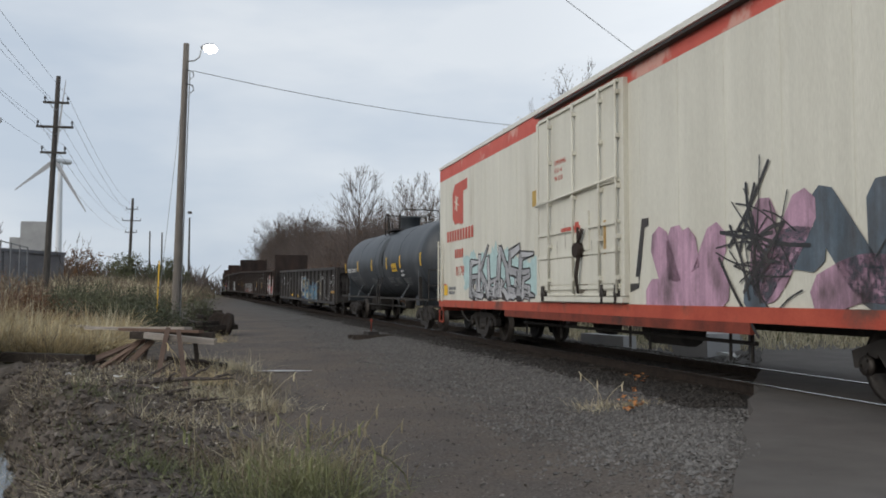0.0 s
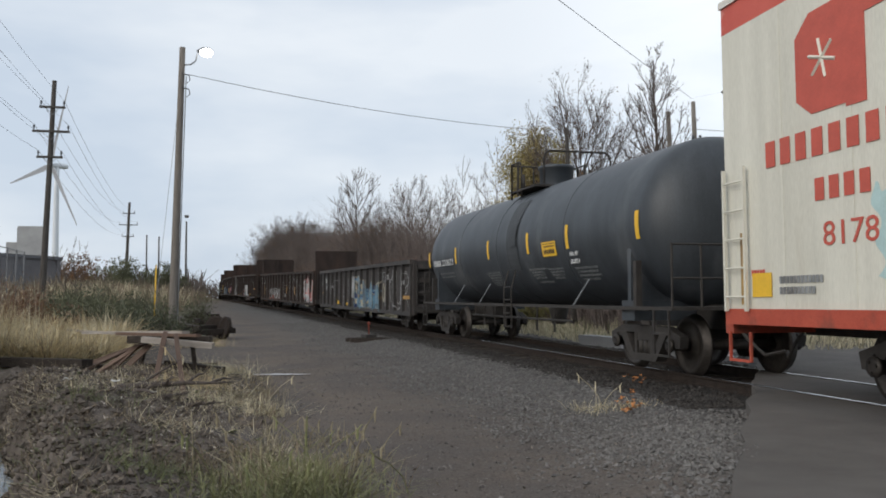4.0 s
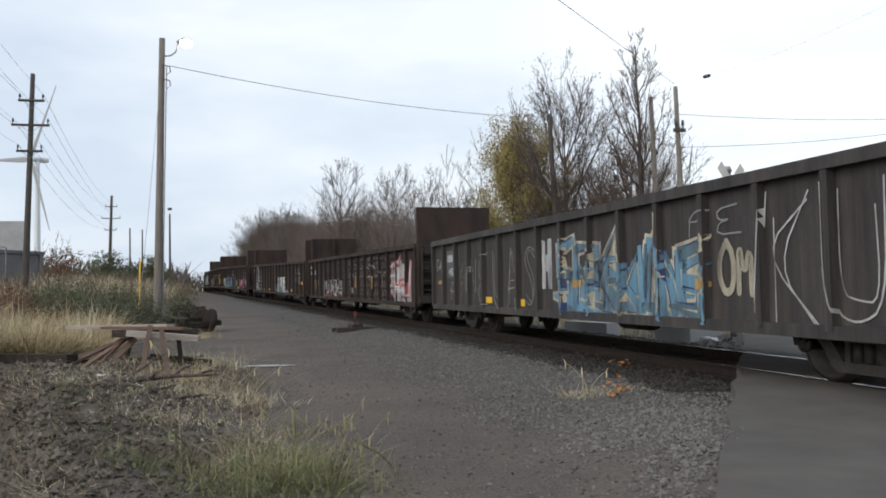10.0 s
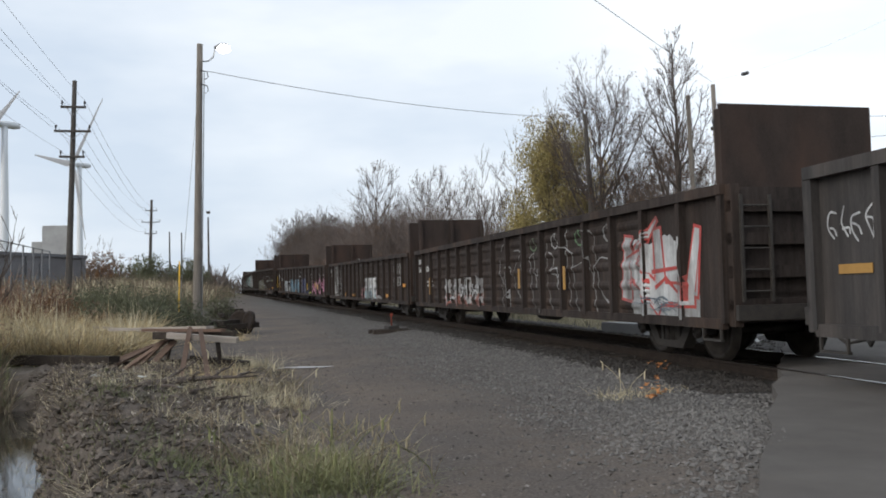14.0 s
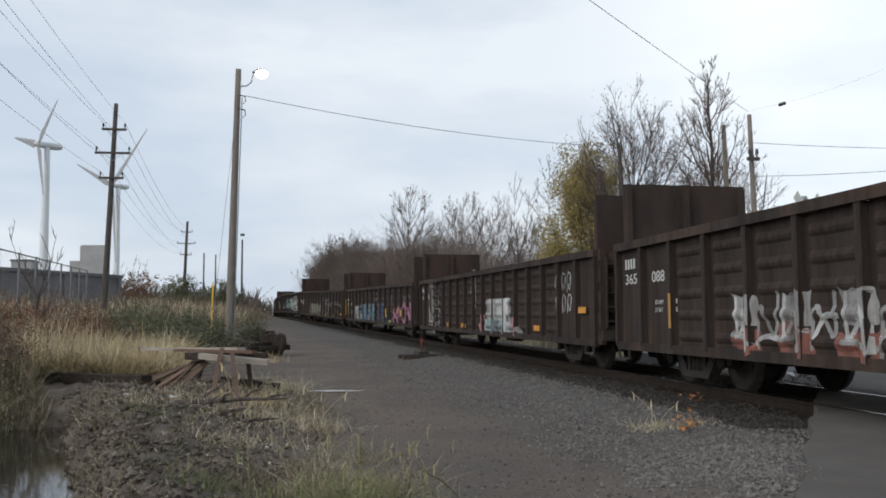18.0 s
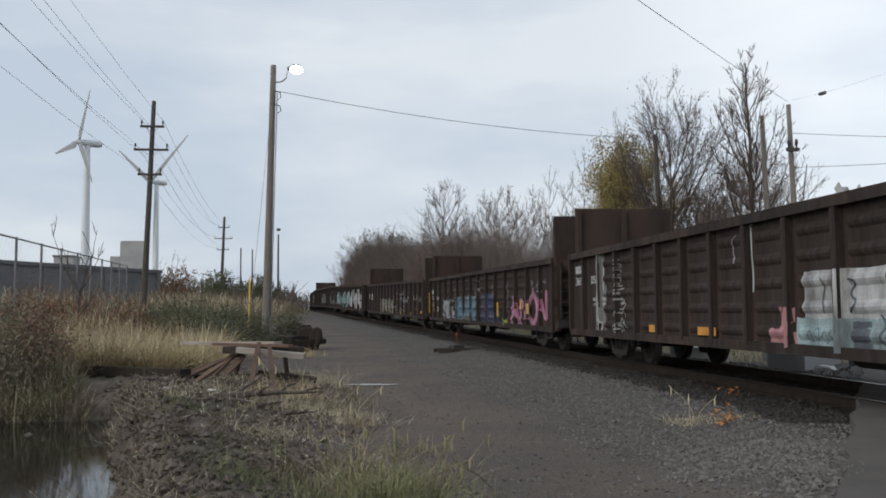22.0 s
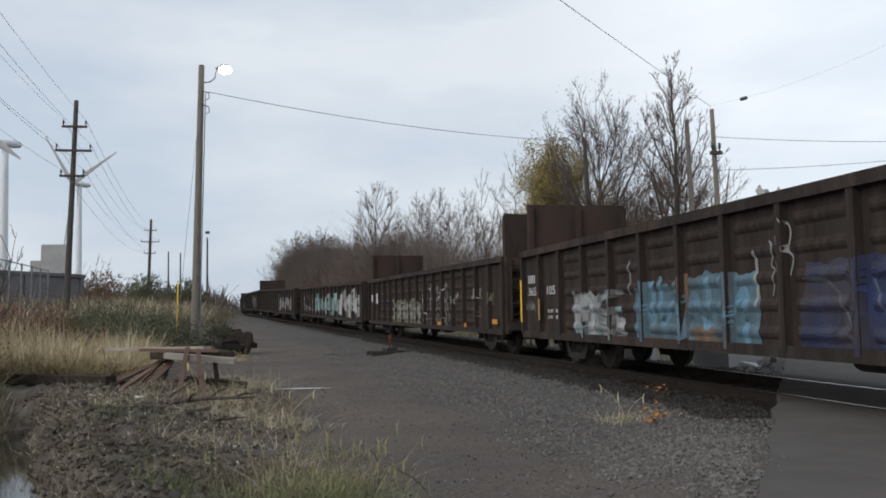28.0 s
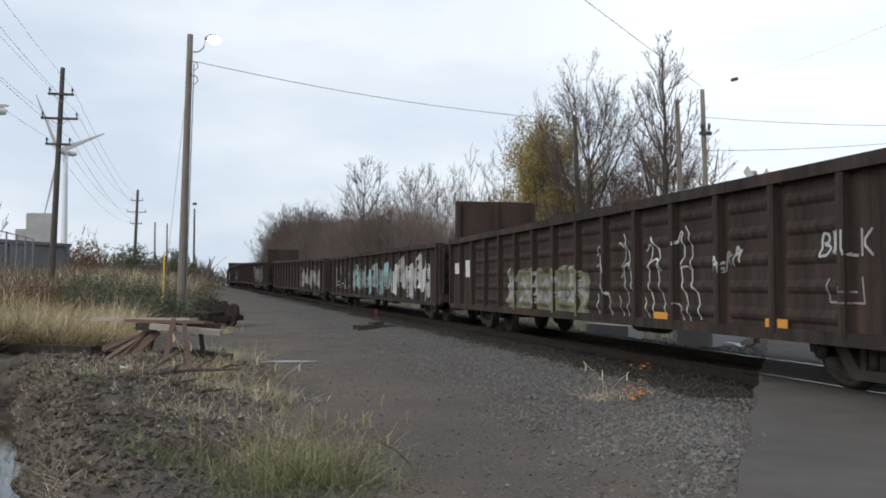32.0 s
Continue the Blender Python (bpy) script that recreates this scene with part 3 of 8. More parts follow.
def words(car, text, x, y, z, size, material, label="", name="lettering", width=None, shear=0.0):
    """Stencilled characters on the side of a car; y is where the line begins."""
    cu = bpy.data.curves.new(name, "FONT")
    cu.body, cu.size, cu.extrude, cu.shear = text, size, 0.002, shear
    tmp = bpy.data.objects.new(name, cu)
    scene.collection.objects.link(tmp)
    me = bpy.data.meshes.new_from_object(tmp.evaluated_get(bpy.context.evaluated_depsgraph_get()))
    bpy.data.objects.remove(tmp)
    bpy.data.curves.remove(cu)
    me.materials.clear()
    me.materials.append(material)
    sx = 1.0
    if width:
        xs = [v.co.x for v in me.vertices]
        sx = width / (max(xs) - min(xs))
    me.transform(FACE @ Matrix.Diagonal((sx, 1, 1, 1)))
    return part(name, me, material, car, label, pose(x, y, z))


def bars(car, x, y, z, size, count, material, gap=0.3, slim=0.62, name="stencil_line", label=""):
    """Marks too small to read, or owner's marks: plain upright bars, one for each character."""
    bm = bmesh.new()
    for k in range(count):
        a = y - k * size * slim * (1 + gap)
        box(bm, x - 0.004, x, a - size * slim, a, z, z + size)
    ob = part(name, bm, material, car, label)
    ob["kind"] = "stuff"
    return ob


def patch(car, x, y0, y1, z0, z1, material, name="reflector_strip", label=""):
    return part(name, boxes((x - 0.008, x, min(y0, y1), max(y0, y1), z0, z1)), material, car, label)


# sprayed paint: thin ribbons that follow panels and ribs alike
def curve(pts, turns=2):
    """Round off a broken line."""
    for _ in range(turns):
        out = [pts[0]]
        for a, b in zip(pts, pts[1:]):
            out += [a * 0.75 + b * 0.25, a * 0.25 + b * 0.75]
        pts = out + [pts[-1]]
    return pts


def ribbons(car, depth, lines, width, material, label, lift=0.004, step=0.03, z_lo=0.60, z_hi=9.0):
    """One coat of paint: strokes of one width in the y, z plane of a car's side."""
    vs, fs = [], []
    for k, pts in enumerate(lines):
        p = np.array([tuple(q) for q in pts])
        d = np.hypot(*np.diff(p, axis=0).T)
        s = np.concatenate([[0], np.cumsum(d)])
        if s[-1] < 1e-4:
            continue
        n = max(3, int(s[-1] / step) + 1)
        u = np.linspace(0, s[-1], n)
        y, z = np.interp(u, s, p[:, 0]), np.interp(u, s, p[:, 1])
        ty, tz = np.gradient(y), np.gradient(z)
        m = np.hypot(ty, tz) + 1e-9
        ny, nz = -tz / m, ty / m
        y = np.concatenate([[y[0] - ty[0] / m[0] * width * 0.7], y, [y[-1] + ty[-1] / m[-1] * width * 0.7]])
        z = np.concatenate([[z[0] - tz[0] / m[0] * width * 0.7], z, [z[-1] + tz[-1] / m[-1] * width * 0.7]])
        ny, nz = np.concatenate([ny[:1], ny, ny[-1:]]), np.concatenate([nz[:1], nz, nz[-1:]])
        w = np.full(n + 2, width)
        w[0] = w[-1] = width * 0.45
        across = np.linspace(-1, 1, max(3, int(2 * width / 0.04) + 2))
        rows = []
        for a in across:
            yy, zz = y + ny * w * a, np.clip(z + nz * w * a, z_lo, z_hi)
            rows.append(np.stack([-depth(yy, zz) - lift - 0.0003 * (k % 8), yy, zz], 1))
        base, c = len(vs), len(across)
        vs += np.stack(rows, 1).reshape(-1, 3).tolist()
        for i in range(n + 1):
            fs += [(base + i * c + j, base + i * c + j + 1, base + (i + 1) * c + j + 1, base + (i + 1) * c + j) for j in range(c - 1)]
    if fs:
        tagged(part("graffiti", soup("graffiti", vs, fs, material), material, car, label), kind="stuff")


def glyphs(rnd, y0, y1, z0, z1, letters, loops):
    """Bent strokes, sign by sign, that spell nothing."""
    step = (y1 - y0) / letters
    out = []
    for k in range(letters):
        c = y0 + (k + 0.5) * step
        w, lo, hi = step * 0.46, z0 + rnd.uniform(0, 0.10) * (z1 - z0), z1 - rnd.uniform(0, 0.12) * (z1 - z0)
        pts = [np.array((c + rnd.uniform(0.5, 1) * w * (-1) ** (i // 2 + k), (lo if i % 2 else hi))) for i in range(loops)]
        out.append((k, curve(pts)))
        m = rnd.uniform(0.35, 0.7) * hi + 0.3 * lo
        out.append((k, curve([np.array((c - w, m)), np.array((c, m + rnd.uniform(-0.1, 0.2))), np.array((c + w, lo + rnd.uniform(0, 0.4) * (hi - lo)))])))
    return out


def spray(car, depth, y0, y1, z0, z1, letters, fills, outline=None, cloud=None, seed=1, width=0.10, line=0.035, size=0.035, what="sprayed graffiti", loops=3):
    """Wild lettering that nobody can read: halo, outline, fill and a thin inner line."""
    rnd = random.Random(seed)
    g = glyphs(rnd, y0, y1, z0, z1, letters, loops)
    if cloud:
        ribbons(car, depth, [p for k, p in g], width + line + 0.16, cloud, "halo round the " + what, 0.003, 0.06)
    if outline:
        ribbons(car, depth, [p for k, p in g], width + line, outline, "outline of the " + what, 0.007)
    for j, f in enumerate(fills):
        ribbons(car, depth, [p for i, (k, p) in enumerate(g) if (k + i) % len(fills) == j], width, f, what, 0.0105)
    if outline:
        ribbons(car, depth, [[q + np.array((0.35 * width, 0.3 * width)) for q in p[1:-1]] for k, p in g if len(p) > 4], line * 0.35, outline, "inner lines of the " + what, 0.014)


def fill(car, depth, y0, y1, z0, z1, material, seed, what, lift=0.006, rag=0.06):
    """A solid patch of sprayed paint with an uneven edge, laid over panels and ribs."""
    ny, nz = max(3, int((y1 - y0) / 0.035)), max(3, int((z1 - z0) / 0.04))
    vs, fs = [], []
    for i in range(ny + 1):
        y = y0 + (y1 - y0) * i / ny
        lo, hi = z0 + rag * noise.noise((y * 2.3, seed, 0)), z1 + rag * (noise.noise((y * 2.1, seed, 5)) + 0.6 * noise.noise((y * 7, seed, 9)))
        for j in range(nz + 1):
            z = max(0.60, lo + (hi - lo) * j / nz)
            e = y + rag * noise.noise((z * 3, seed, 2)) * (abs(2 * i / ny - 1) ** 4)
            vs.append((-float(depth(np.array([e]), np.array([z]))[0]) - lift, e, z))
    for i in range(ny):
        for j in range(nz):
            a = i * (nz + 1) + j
            fs.append((a, a + 1, a + nz + 2, a + nz + 1))
    tagged(part("graffiti", soup("graffiti", vs, fs, material), material, car, what), kind="stuff")


def strokes(car, depth, y, z, w, h, shapes, width, material, what, lift=0.011, bend=1, jit=0.09):
    """Letters drawn stroke by stroke in a box of width w (towards -y) and height h."""
    rnd = random.Random(int(y * 100 + z * 37))
    lines = [curve([np.array((y - w * (a + rnd.uniform(-jit, jit)), z + h * (b + rnd.uniform(-jit, jit)))) for a, b in sh], bend) for sh in shapes]
    ribbons(car, depth, lines, width, material, what, lift, 0.02)


def scrawl(car, depth, y0, y1, z0, z1, material, seed, count=4, width=0.022, size=0.03, what="thin sprayed scrawl"):
    """Single thin looping lines with loose ends."""
    rnd = random.Random(seed)
    step = (y1 - y0) / count
    lines = []
    for k in range(count):
        c = y0 + (k + 0.5) * step
        pts = [np.array((c + rnd.uniform(-0.48, 0.48) * step, rnd.uniform(z0, z1) if i % 2 else rnd.choice((z0, z1)))) for i in range(5)]
        lines.append(curve(pts, 3))
        lines.append(curve([np.array((c + rnd.uniform(-0.4, 0.4) * step, rnd.uniform(z0, z1))) for i in range(3)], 3))
    ribbons(car, depth, lines, width * 0.75, material, what, 0.0155, 0.025)


def scratch(car, depth, y0, y1, z0, z1, material, seed, count=26, width=0.02, size=0.03, what="black sprayed scratches"):
    """Straight scratchy strokes flung out from a middle."""
    rnd = random.Random(seed)
    cy, cz = (y0 + y1) / 2, z0 + 0.5 * (z1 - z0)
    lines = []
    for k in range(count):
        a = rnd.uniform(0, math.tau)
        m = np.array((cy + rnd.gauss(0, 0.16) * (y1 - y0), cz + rnd.gauss(0, 0.16) * (z1 - z0)))
        h = np.array((math.cos(a) * (y1 - y0), math.sin(a) * (z1 - z0))) * rnd.uniform(0.12, 0.36)
        lines.append(curve([m - h, m + np.array((rnd.uniform(-0.1, 0.1), rnd.uniform(-0.1, 0.1))), m + h], 2))
    ribbons(car, depth, lines[: count // 3], width, material, what, 0.016)
    ribbons(car, depth, lines[count // 3:], width * 0.45, material, what, 0.019)


def tapered(car, depth, items, material, what, lift, more=0.0):
    """Straight tapering strokes (start, end, start width, end width) laid over panels and ribs."""
    vs, fs = [], []
    for k, (p, q, w0, w1) in enumerate(items):
        p, q = np.array(p, float), np.array(q, float)
        d = q - p
        ln = np.hypot(*d)
        d = d / (ln + 1e-9)
        p, q = p - d * more, q + d * more
        nrm = np.array((-d[1], d[0]))
        n, c = max(3, int(ln / 0.04) + 1), max(3, int(max(w0, w1) / 0.045) + 2)
        base = len(vs)
        for i in range(n + 1):
            f = i / n
            w = (w0 + (w1 - w0) * f) / 2 + more
            for j in range(c):
                m = p + (q - p) * f + nrm * w * (2 * j / (c - 1) - 1)
                z = max(0.60, m[1])
                vs.append((-float(depth(np.array([m[0]]), np.array([z]))[0]) - lift - 0.0004 * (k % 7), m[0], z))
        for i in range(n):
            fs += [(base + i * c + j, base + i * c + j + 1, base + (i + 1) * c + j + 1, base + (i + 1) * c + j) for j in range(c - 1)]
    tagged(part("graffiti", soup("graffiti", vs, fs, material), material, car, what), kind="stuff")


WILD = [
    [((0.12, 0.0), (0.3, 1.0), 0.30, 0.24), ((0.3, 0.95), (0.82, 0.5), 0.26, 0.16), ((0.75, 0.62), (0.98, 0.0), 0.22, 0.36)],
    [((0.1, 0.05), (0.2, 0.9), 0.32, 0.24), ((0.2, 0.48), (0.9, 1.08), 0.26, 0.03), ((0.25, 0.5), (0.98, 0.0), 0.24, 0.38)],
    [((0.9, 0.95), (0.2, 0.82), 0.16, 0.28), ((0.22, 0.9), (0.2, 0.45), 0.26, 0.24), ((0.2, 0.5), (0.85, 0.42), 0.22, 0.24), ((0.8, 0.5), (0.75, 0.06), 0.24, 0.3), ((0.82, 0.08), (-0.05, 0.14), 0.3, 0.06)],
    [((0.1, 1.0), (0.18, 0.1), 0.2, 0.3), ((0.12, 0.1), (0.88, 0.08), 0.28, 0.26), ((0.85, 0.1), (0.98, 0.95), 0.3, 0.12)],
    [((0.1, 0.0), (0.15, 0.95), 0.3, 0.26), ((0.15, 0.9), (0.95, 0.92), 0.24, 0.04), ((0.15, 0.5), (0.78, 0.54), 0.2, 0.12), ((0.15, 0.08), (1.05, 0.0), 0.28, 0.04)],
]


def wild(car, depth, y, z, w, h, count, fills, edge, ink, seed, what, line=0.035):
    """A piece in interlocking angular letters: edge, fills in turn, ink lines and a few bright flecks."""
    rnd = random.Random(seed)
    cell = w / count
    items = []
    for k in range(count):
        form = WILD[(k * 2 + seed) % 5]
        lo, hi = z + rnd.uniform(0, 0.10) * h, z + h * rnd.uniform(0.86, 1.12)
        wide = cell * 1.22
        for (a, b), (c, d), w0, w1 in form:
            p = (y - k * cell - a * wide, lo + b * (hi - lo))
            q = (y - k * cell - c * wide + rnd.uniform(-0.04, 0.04), lo + d * (hi - lo))
            items.append((p, q, w0 * cell, w1 * cell))
    tapered(car, depth, items, edge, "edge of the " + what, 0.006, line)
    for j, m in enumerate(fills):
        tapered(car, depth, items[j::len(fills)], m, what, 0.0105)
    marks = []
    for p, q, w0, w1 in items:
        p, q = np.array(p), np.array(q)
        off = np.array((-(q - p)[1], (q - p)[0])) / (np.hypot(*(q - p)) + 1e-9) * (w0 + w1) * 0.22
        marks.append((p + off + (q - p) * rnd.uniform(0.05, 0.3), p + off + (q - p) * rnd.uniform(0.6, 0.95), 0.035, 0.008))
    tapered(car, depth, marks, ink, "ink lines of the " + what, 0.0145)


LETTERS = {
    "A": [[(0.0, 0.0), (0.28, 0.85), (0.42, 1.0), (0.56, 0.85), (1.0, 0.0)], [(0.15, 0.38), (0.78, 0.38)]],
    "B": [[(0.1, 0.0), (0.1, 1.0), (0.8, 0.9), (0.75, 0.6), (0.15, 0.52), (0.95, 0.42), (0.9, 0.05), (0.1, 0.0)]],
    "E": [[(0.9, 1.0), (0.1, 0.95), (0.12, 0.5), (0.7, 0.52), (0.12, 0.48), (0.05, 0.02), (1.0, 0.0)]],
    "F": [[(0.1, 0.0), (0.15, 1.0), (0.95, 0.95)], [(0.12, 0.55), (0.75, 0.58)]],
    "H": [[(0.12, 0.0), (0.1, 1.0)], [(0.88, 1.0), (0.92, 0.0)], [(0.1, 0.5), (0.9, 0.5)]],
    "I": [[(0.5, 0.0), (0.5, 1.0)]],
    "K": [[(0.1, 0.0), (0.12, 1.0)], [(0.95, 1.0), (0.15, 0.48), (1.0, 0.0)]],
    "L": [[(0.2, 1.0), (0.15, 0.05), (0.9, 0.0)]],
    "M": [[(0.05, 0.0), (0.1, 1.0), (0.5, 0.35), (0.9, 1.0), (0.95, 0.0)]],
    "N": [[(0.1, 0.0), (0.1, 1.0), (0.9, 0.0), (0.92, 1.0)]],
    "O": [[(0.5, 1.0), (0.05, 0.75), (0.05, 0.25), (0.5, 0.0), (0.95, 0.25), (0.95, 0.75), (0.5, 1.0)]],
    "R": [[(0.1, 0.0), (0.1, 1.0), (0.85, 0.9), (0.8, 0.55), (0.15, 0.48), (1.0, 0.0)]],
    "S": [[(0.9, 0.9), (0.4, 1.0), (0.1, 0.75), (0.85, 0.35), (0.6, 0.0), (0.05, 0.1)]],
    "U": [[(0.08, 1.0), (0.1, 0.2), (0.5, 0.0), (0.9, 0.2), (0.92, 1.0)]],
}


def tag(car, depth, text, y, z, w, h, width, material, what, bend=1, jit=0.04, lift=0.0135):
    """Hand-sprayed letters, one cell each."""
    cell = w / len(text)
    for k, ch in enumerate(text):
        strokes(car, depth, y - k * cell, z, cell * 0.86, h, LETTERS[ch], width, material, what, lift, bend, jit)


def hollow(car, depth, text, y, z, w, h, material, what):
    """Letters sprayed in outline only: both edges of every stroke."""
    cell = w / len(text)
    for k, ch in enumerate(text):
        strokes(car, depth, y - k * cell, z, cell * 0.86, h, LETTERS[ch], 0.012, material, what, 0.0135, 2, 0.09)
        strokes(car, depth, y - k * cell - 0.17 * cell, z + 0.09 * h, cell * 0.62, h * 0.84, LETTERS[ch], 0.010, material, what, 0.0138, 2, 0.12)


def gondola(name_label, L, ribs, paint, bulk_near=0.0, bulk_far=0.0, pressed=True, z1=2.42):
    """Open-topped gondola: floor, panel by panel sides with upright ribs, ribbed ends, trucks, couplers."""
    car = tagged(new("gondola_car"), name_label, "gondola car", "cars of the freight train")
    z0, half, skin, out = 0.60, L / 2, 1.435, 1.54
    pitch = L / ribs

    def depth(y, z):
        y, z = np.asarray(y, float), np.asarray(z, float)
        u = np.mod(y + half, pitch)
        on_rib = (u < 0.055) | (u > pitch - 0.055)
        v = (z - z0 - 0.14) / (z1 - z0 - 0.34)
        d = np.full_like(y, skin)
        if pressed:
            wave = np.maximum(0, np.sin(v * math.tau * 4.5)) * 0.042
            wave *= (u > 0.17) & (u < pitch - 0.17) & (v > 0) & (v < 1) & (np.abs(y) < half - 2 * pitch)
            d = d + wave
        return np.where(on_rib, out, d)
    # near side, one panel a bay
    bays = {}
    for k in range(ribs):
        flat = not pressed or k in (0, 1, ribs - 2, ribs - 1)
        if flat not in bays:
            bm = bmesh.new()
            if flat:
                box(bm, -skin, -skin + 0.03, 0.05, pitch - 0.05, z0, z1)
            else:
                us = [0.06, 0.16, 0.19, pitch - 0.19, pitch - 0.16, pitch - 0.06]
                zs = [z0] + [z0 + 0.14 + (z1 - z0 - 0.34) * i / 36 for i in range(37)] + [z1]
                grid = [[bm.verts.new((-float(depth(np.array([u - half + 4 * pitch]), np.array([z]))[0]), u, z)) for u in us] for z in zs]
                for a, b in zip(grid, grid[1:]):
                    for i in range(len(us) - 1):
                        bm.faces.new((a[i], a[i + 1], b[i + 1], b[i]))
                box(bm, -skin + 0.012, -skin + 0.03, 0.06, pitch - 0.06, z0, z1)
            bays[flat] = mesh_of("side_panel", bm, paint)
        part("side_panel", bays[flat], paint, car, at=pose(0, -half + k * pitch, 0))
    rib = mesh_of("side_rib", boxes((-out, -skin + 0.02, -0.055, 0.055, z0 + 0.02, z1 - 0.08)), paint, 0.015)
    for k in range(ribs + 1):
        y = -half + k * pitch
        y = min(max(y, -half + 0.07), half - 0.07)
        part("side_rib", rib, paint, car, at=pose(0, y, 0))
        part("side_rib", rib, paint, car, at=pose(0, y, 0, 0, 0, 180))
    part("far_side", boxes((skin - 0.03, skin, -half, half, z0, z1)), paint, car)
    for s in (-1, 1):
        part("top_chord", boxes((s * 1.50 - 0.055, s * 1.50 + 0.055, -half, half, z1 - 0.08, z1 + 0.06)), paint, car, "worn top rail", bevel=0.02)
        part("side_sill", boxes((s * 1.485 - 0.045, s * 1.485 + 0.045, -half + 0.08, half - 0.08, z0 - 0.06, z0 + 0.08)), paint, car, bevel=0.012)
    part("floor", boxes((-1.42, 1.42, -half, half, 0.95, 1.03)), under_steel, car)
    part("centre_sill", boxes((-0.22, 0.22, -half - 0.25, half + 0.25, 0.66, 0.95)), under_steel, car)
    for s in (-1, 1):
        y = s * half
        part("end_wall", boxes((-1.48, 1.48, min(y, y - s * 0.04), max(y, y - s * 0.04), z0 + 0.02, z1 + 0.02)), paint, car)
        for k in range(4):
            z = z0 + 0.18 + k * 0.44
            part("end_rib", boxes((-1.47, 1.47, min(y, y + s * 0.11), max(y, y + s * 0.11), z, z + 0.16)), paint, car, bevel=0.03)
        for x in (-1.44, 1.38):
            part("end_post", boxes((x - 0.03, x + 0.09, min(y, y + s * 0.13), max(y, y + s * 0.13), z0 - 0.02, z1 + 0.05)), paint, car, bevel=0.015)
        part("end_sill", boxes((-1.46, 1.46, min(y, y + s * 0.2), max(y, y + s * 0.2), 0.66, 0.86)), under_steel, car, bevel=0.02)
        end_ladder(car, y + s * 0.16, -1.35, -0.92, 0.9, z1 - 0.1, 5, under_steel)
        step = bmesh.new()
        for yy in (y - s * 0.15, y - s * 0.6):
            box(step, -1.53, -1.50, yy - 0.015, yy + 0.015, 0.38, z0)
        box(step, -1.53, -1.47, min(y - s * 0.15, y - s * 0.6), max(y - s * 0.15, y - s * 0.6), 0.37, 0.40)
        part("step", step, under_steel, car, "bent steel stirrup step")
        coupler(car, y + s * 0.2, s)
        truck(car, s * (half - 2.35))
    tb = bmesh.new()
    tube(tb, [(-0.75, -1.9, 0.58), (-0.75, -1.0, 0.58)], 0.2, 14)
    part("brake_reservoir", tb, under_steel, car)
    rod = bmesh.new()
    tube(rod, [(-0.95, -half + 3.8, 0.62), (-0.95, half - 3.8, 0.62)], 0.03, 6)
    part("brake_rod", rod, under_steel, car)
    # tall plates standing across the ends
    for top, s in ((bulk_near, -1), (bulk_far, 1)):
        if top:
            y = s * (half - 0.2)
            sheet = boxes((-1.40, 0.98, y - 0.03, y + 0.03, 1.03, top))
            part("bulkhead_plate", sheet, rust, car, "rusty steel end plate")
            for x in (-1.34, -0.2, 0.92):
                part("bulkhead_post", boxes((x - 0.05, x + 0.05, min(y - s * 0.03, y - s * 0.14), max(y - s * 0.03, y - s * 0.14), 1.03, top - 0.06)), rust, car)
            for x in (-1.2, 1.0):
                bm = bmesh.new()
                tube(bm, [(x, y - s * 0.1, top - 1.2), (x, y - s * 0.9, 1.05)], 0.04, 6)
                part("bulkhead_brace", bm, rust, car)
    return car, depth


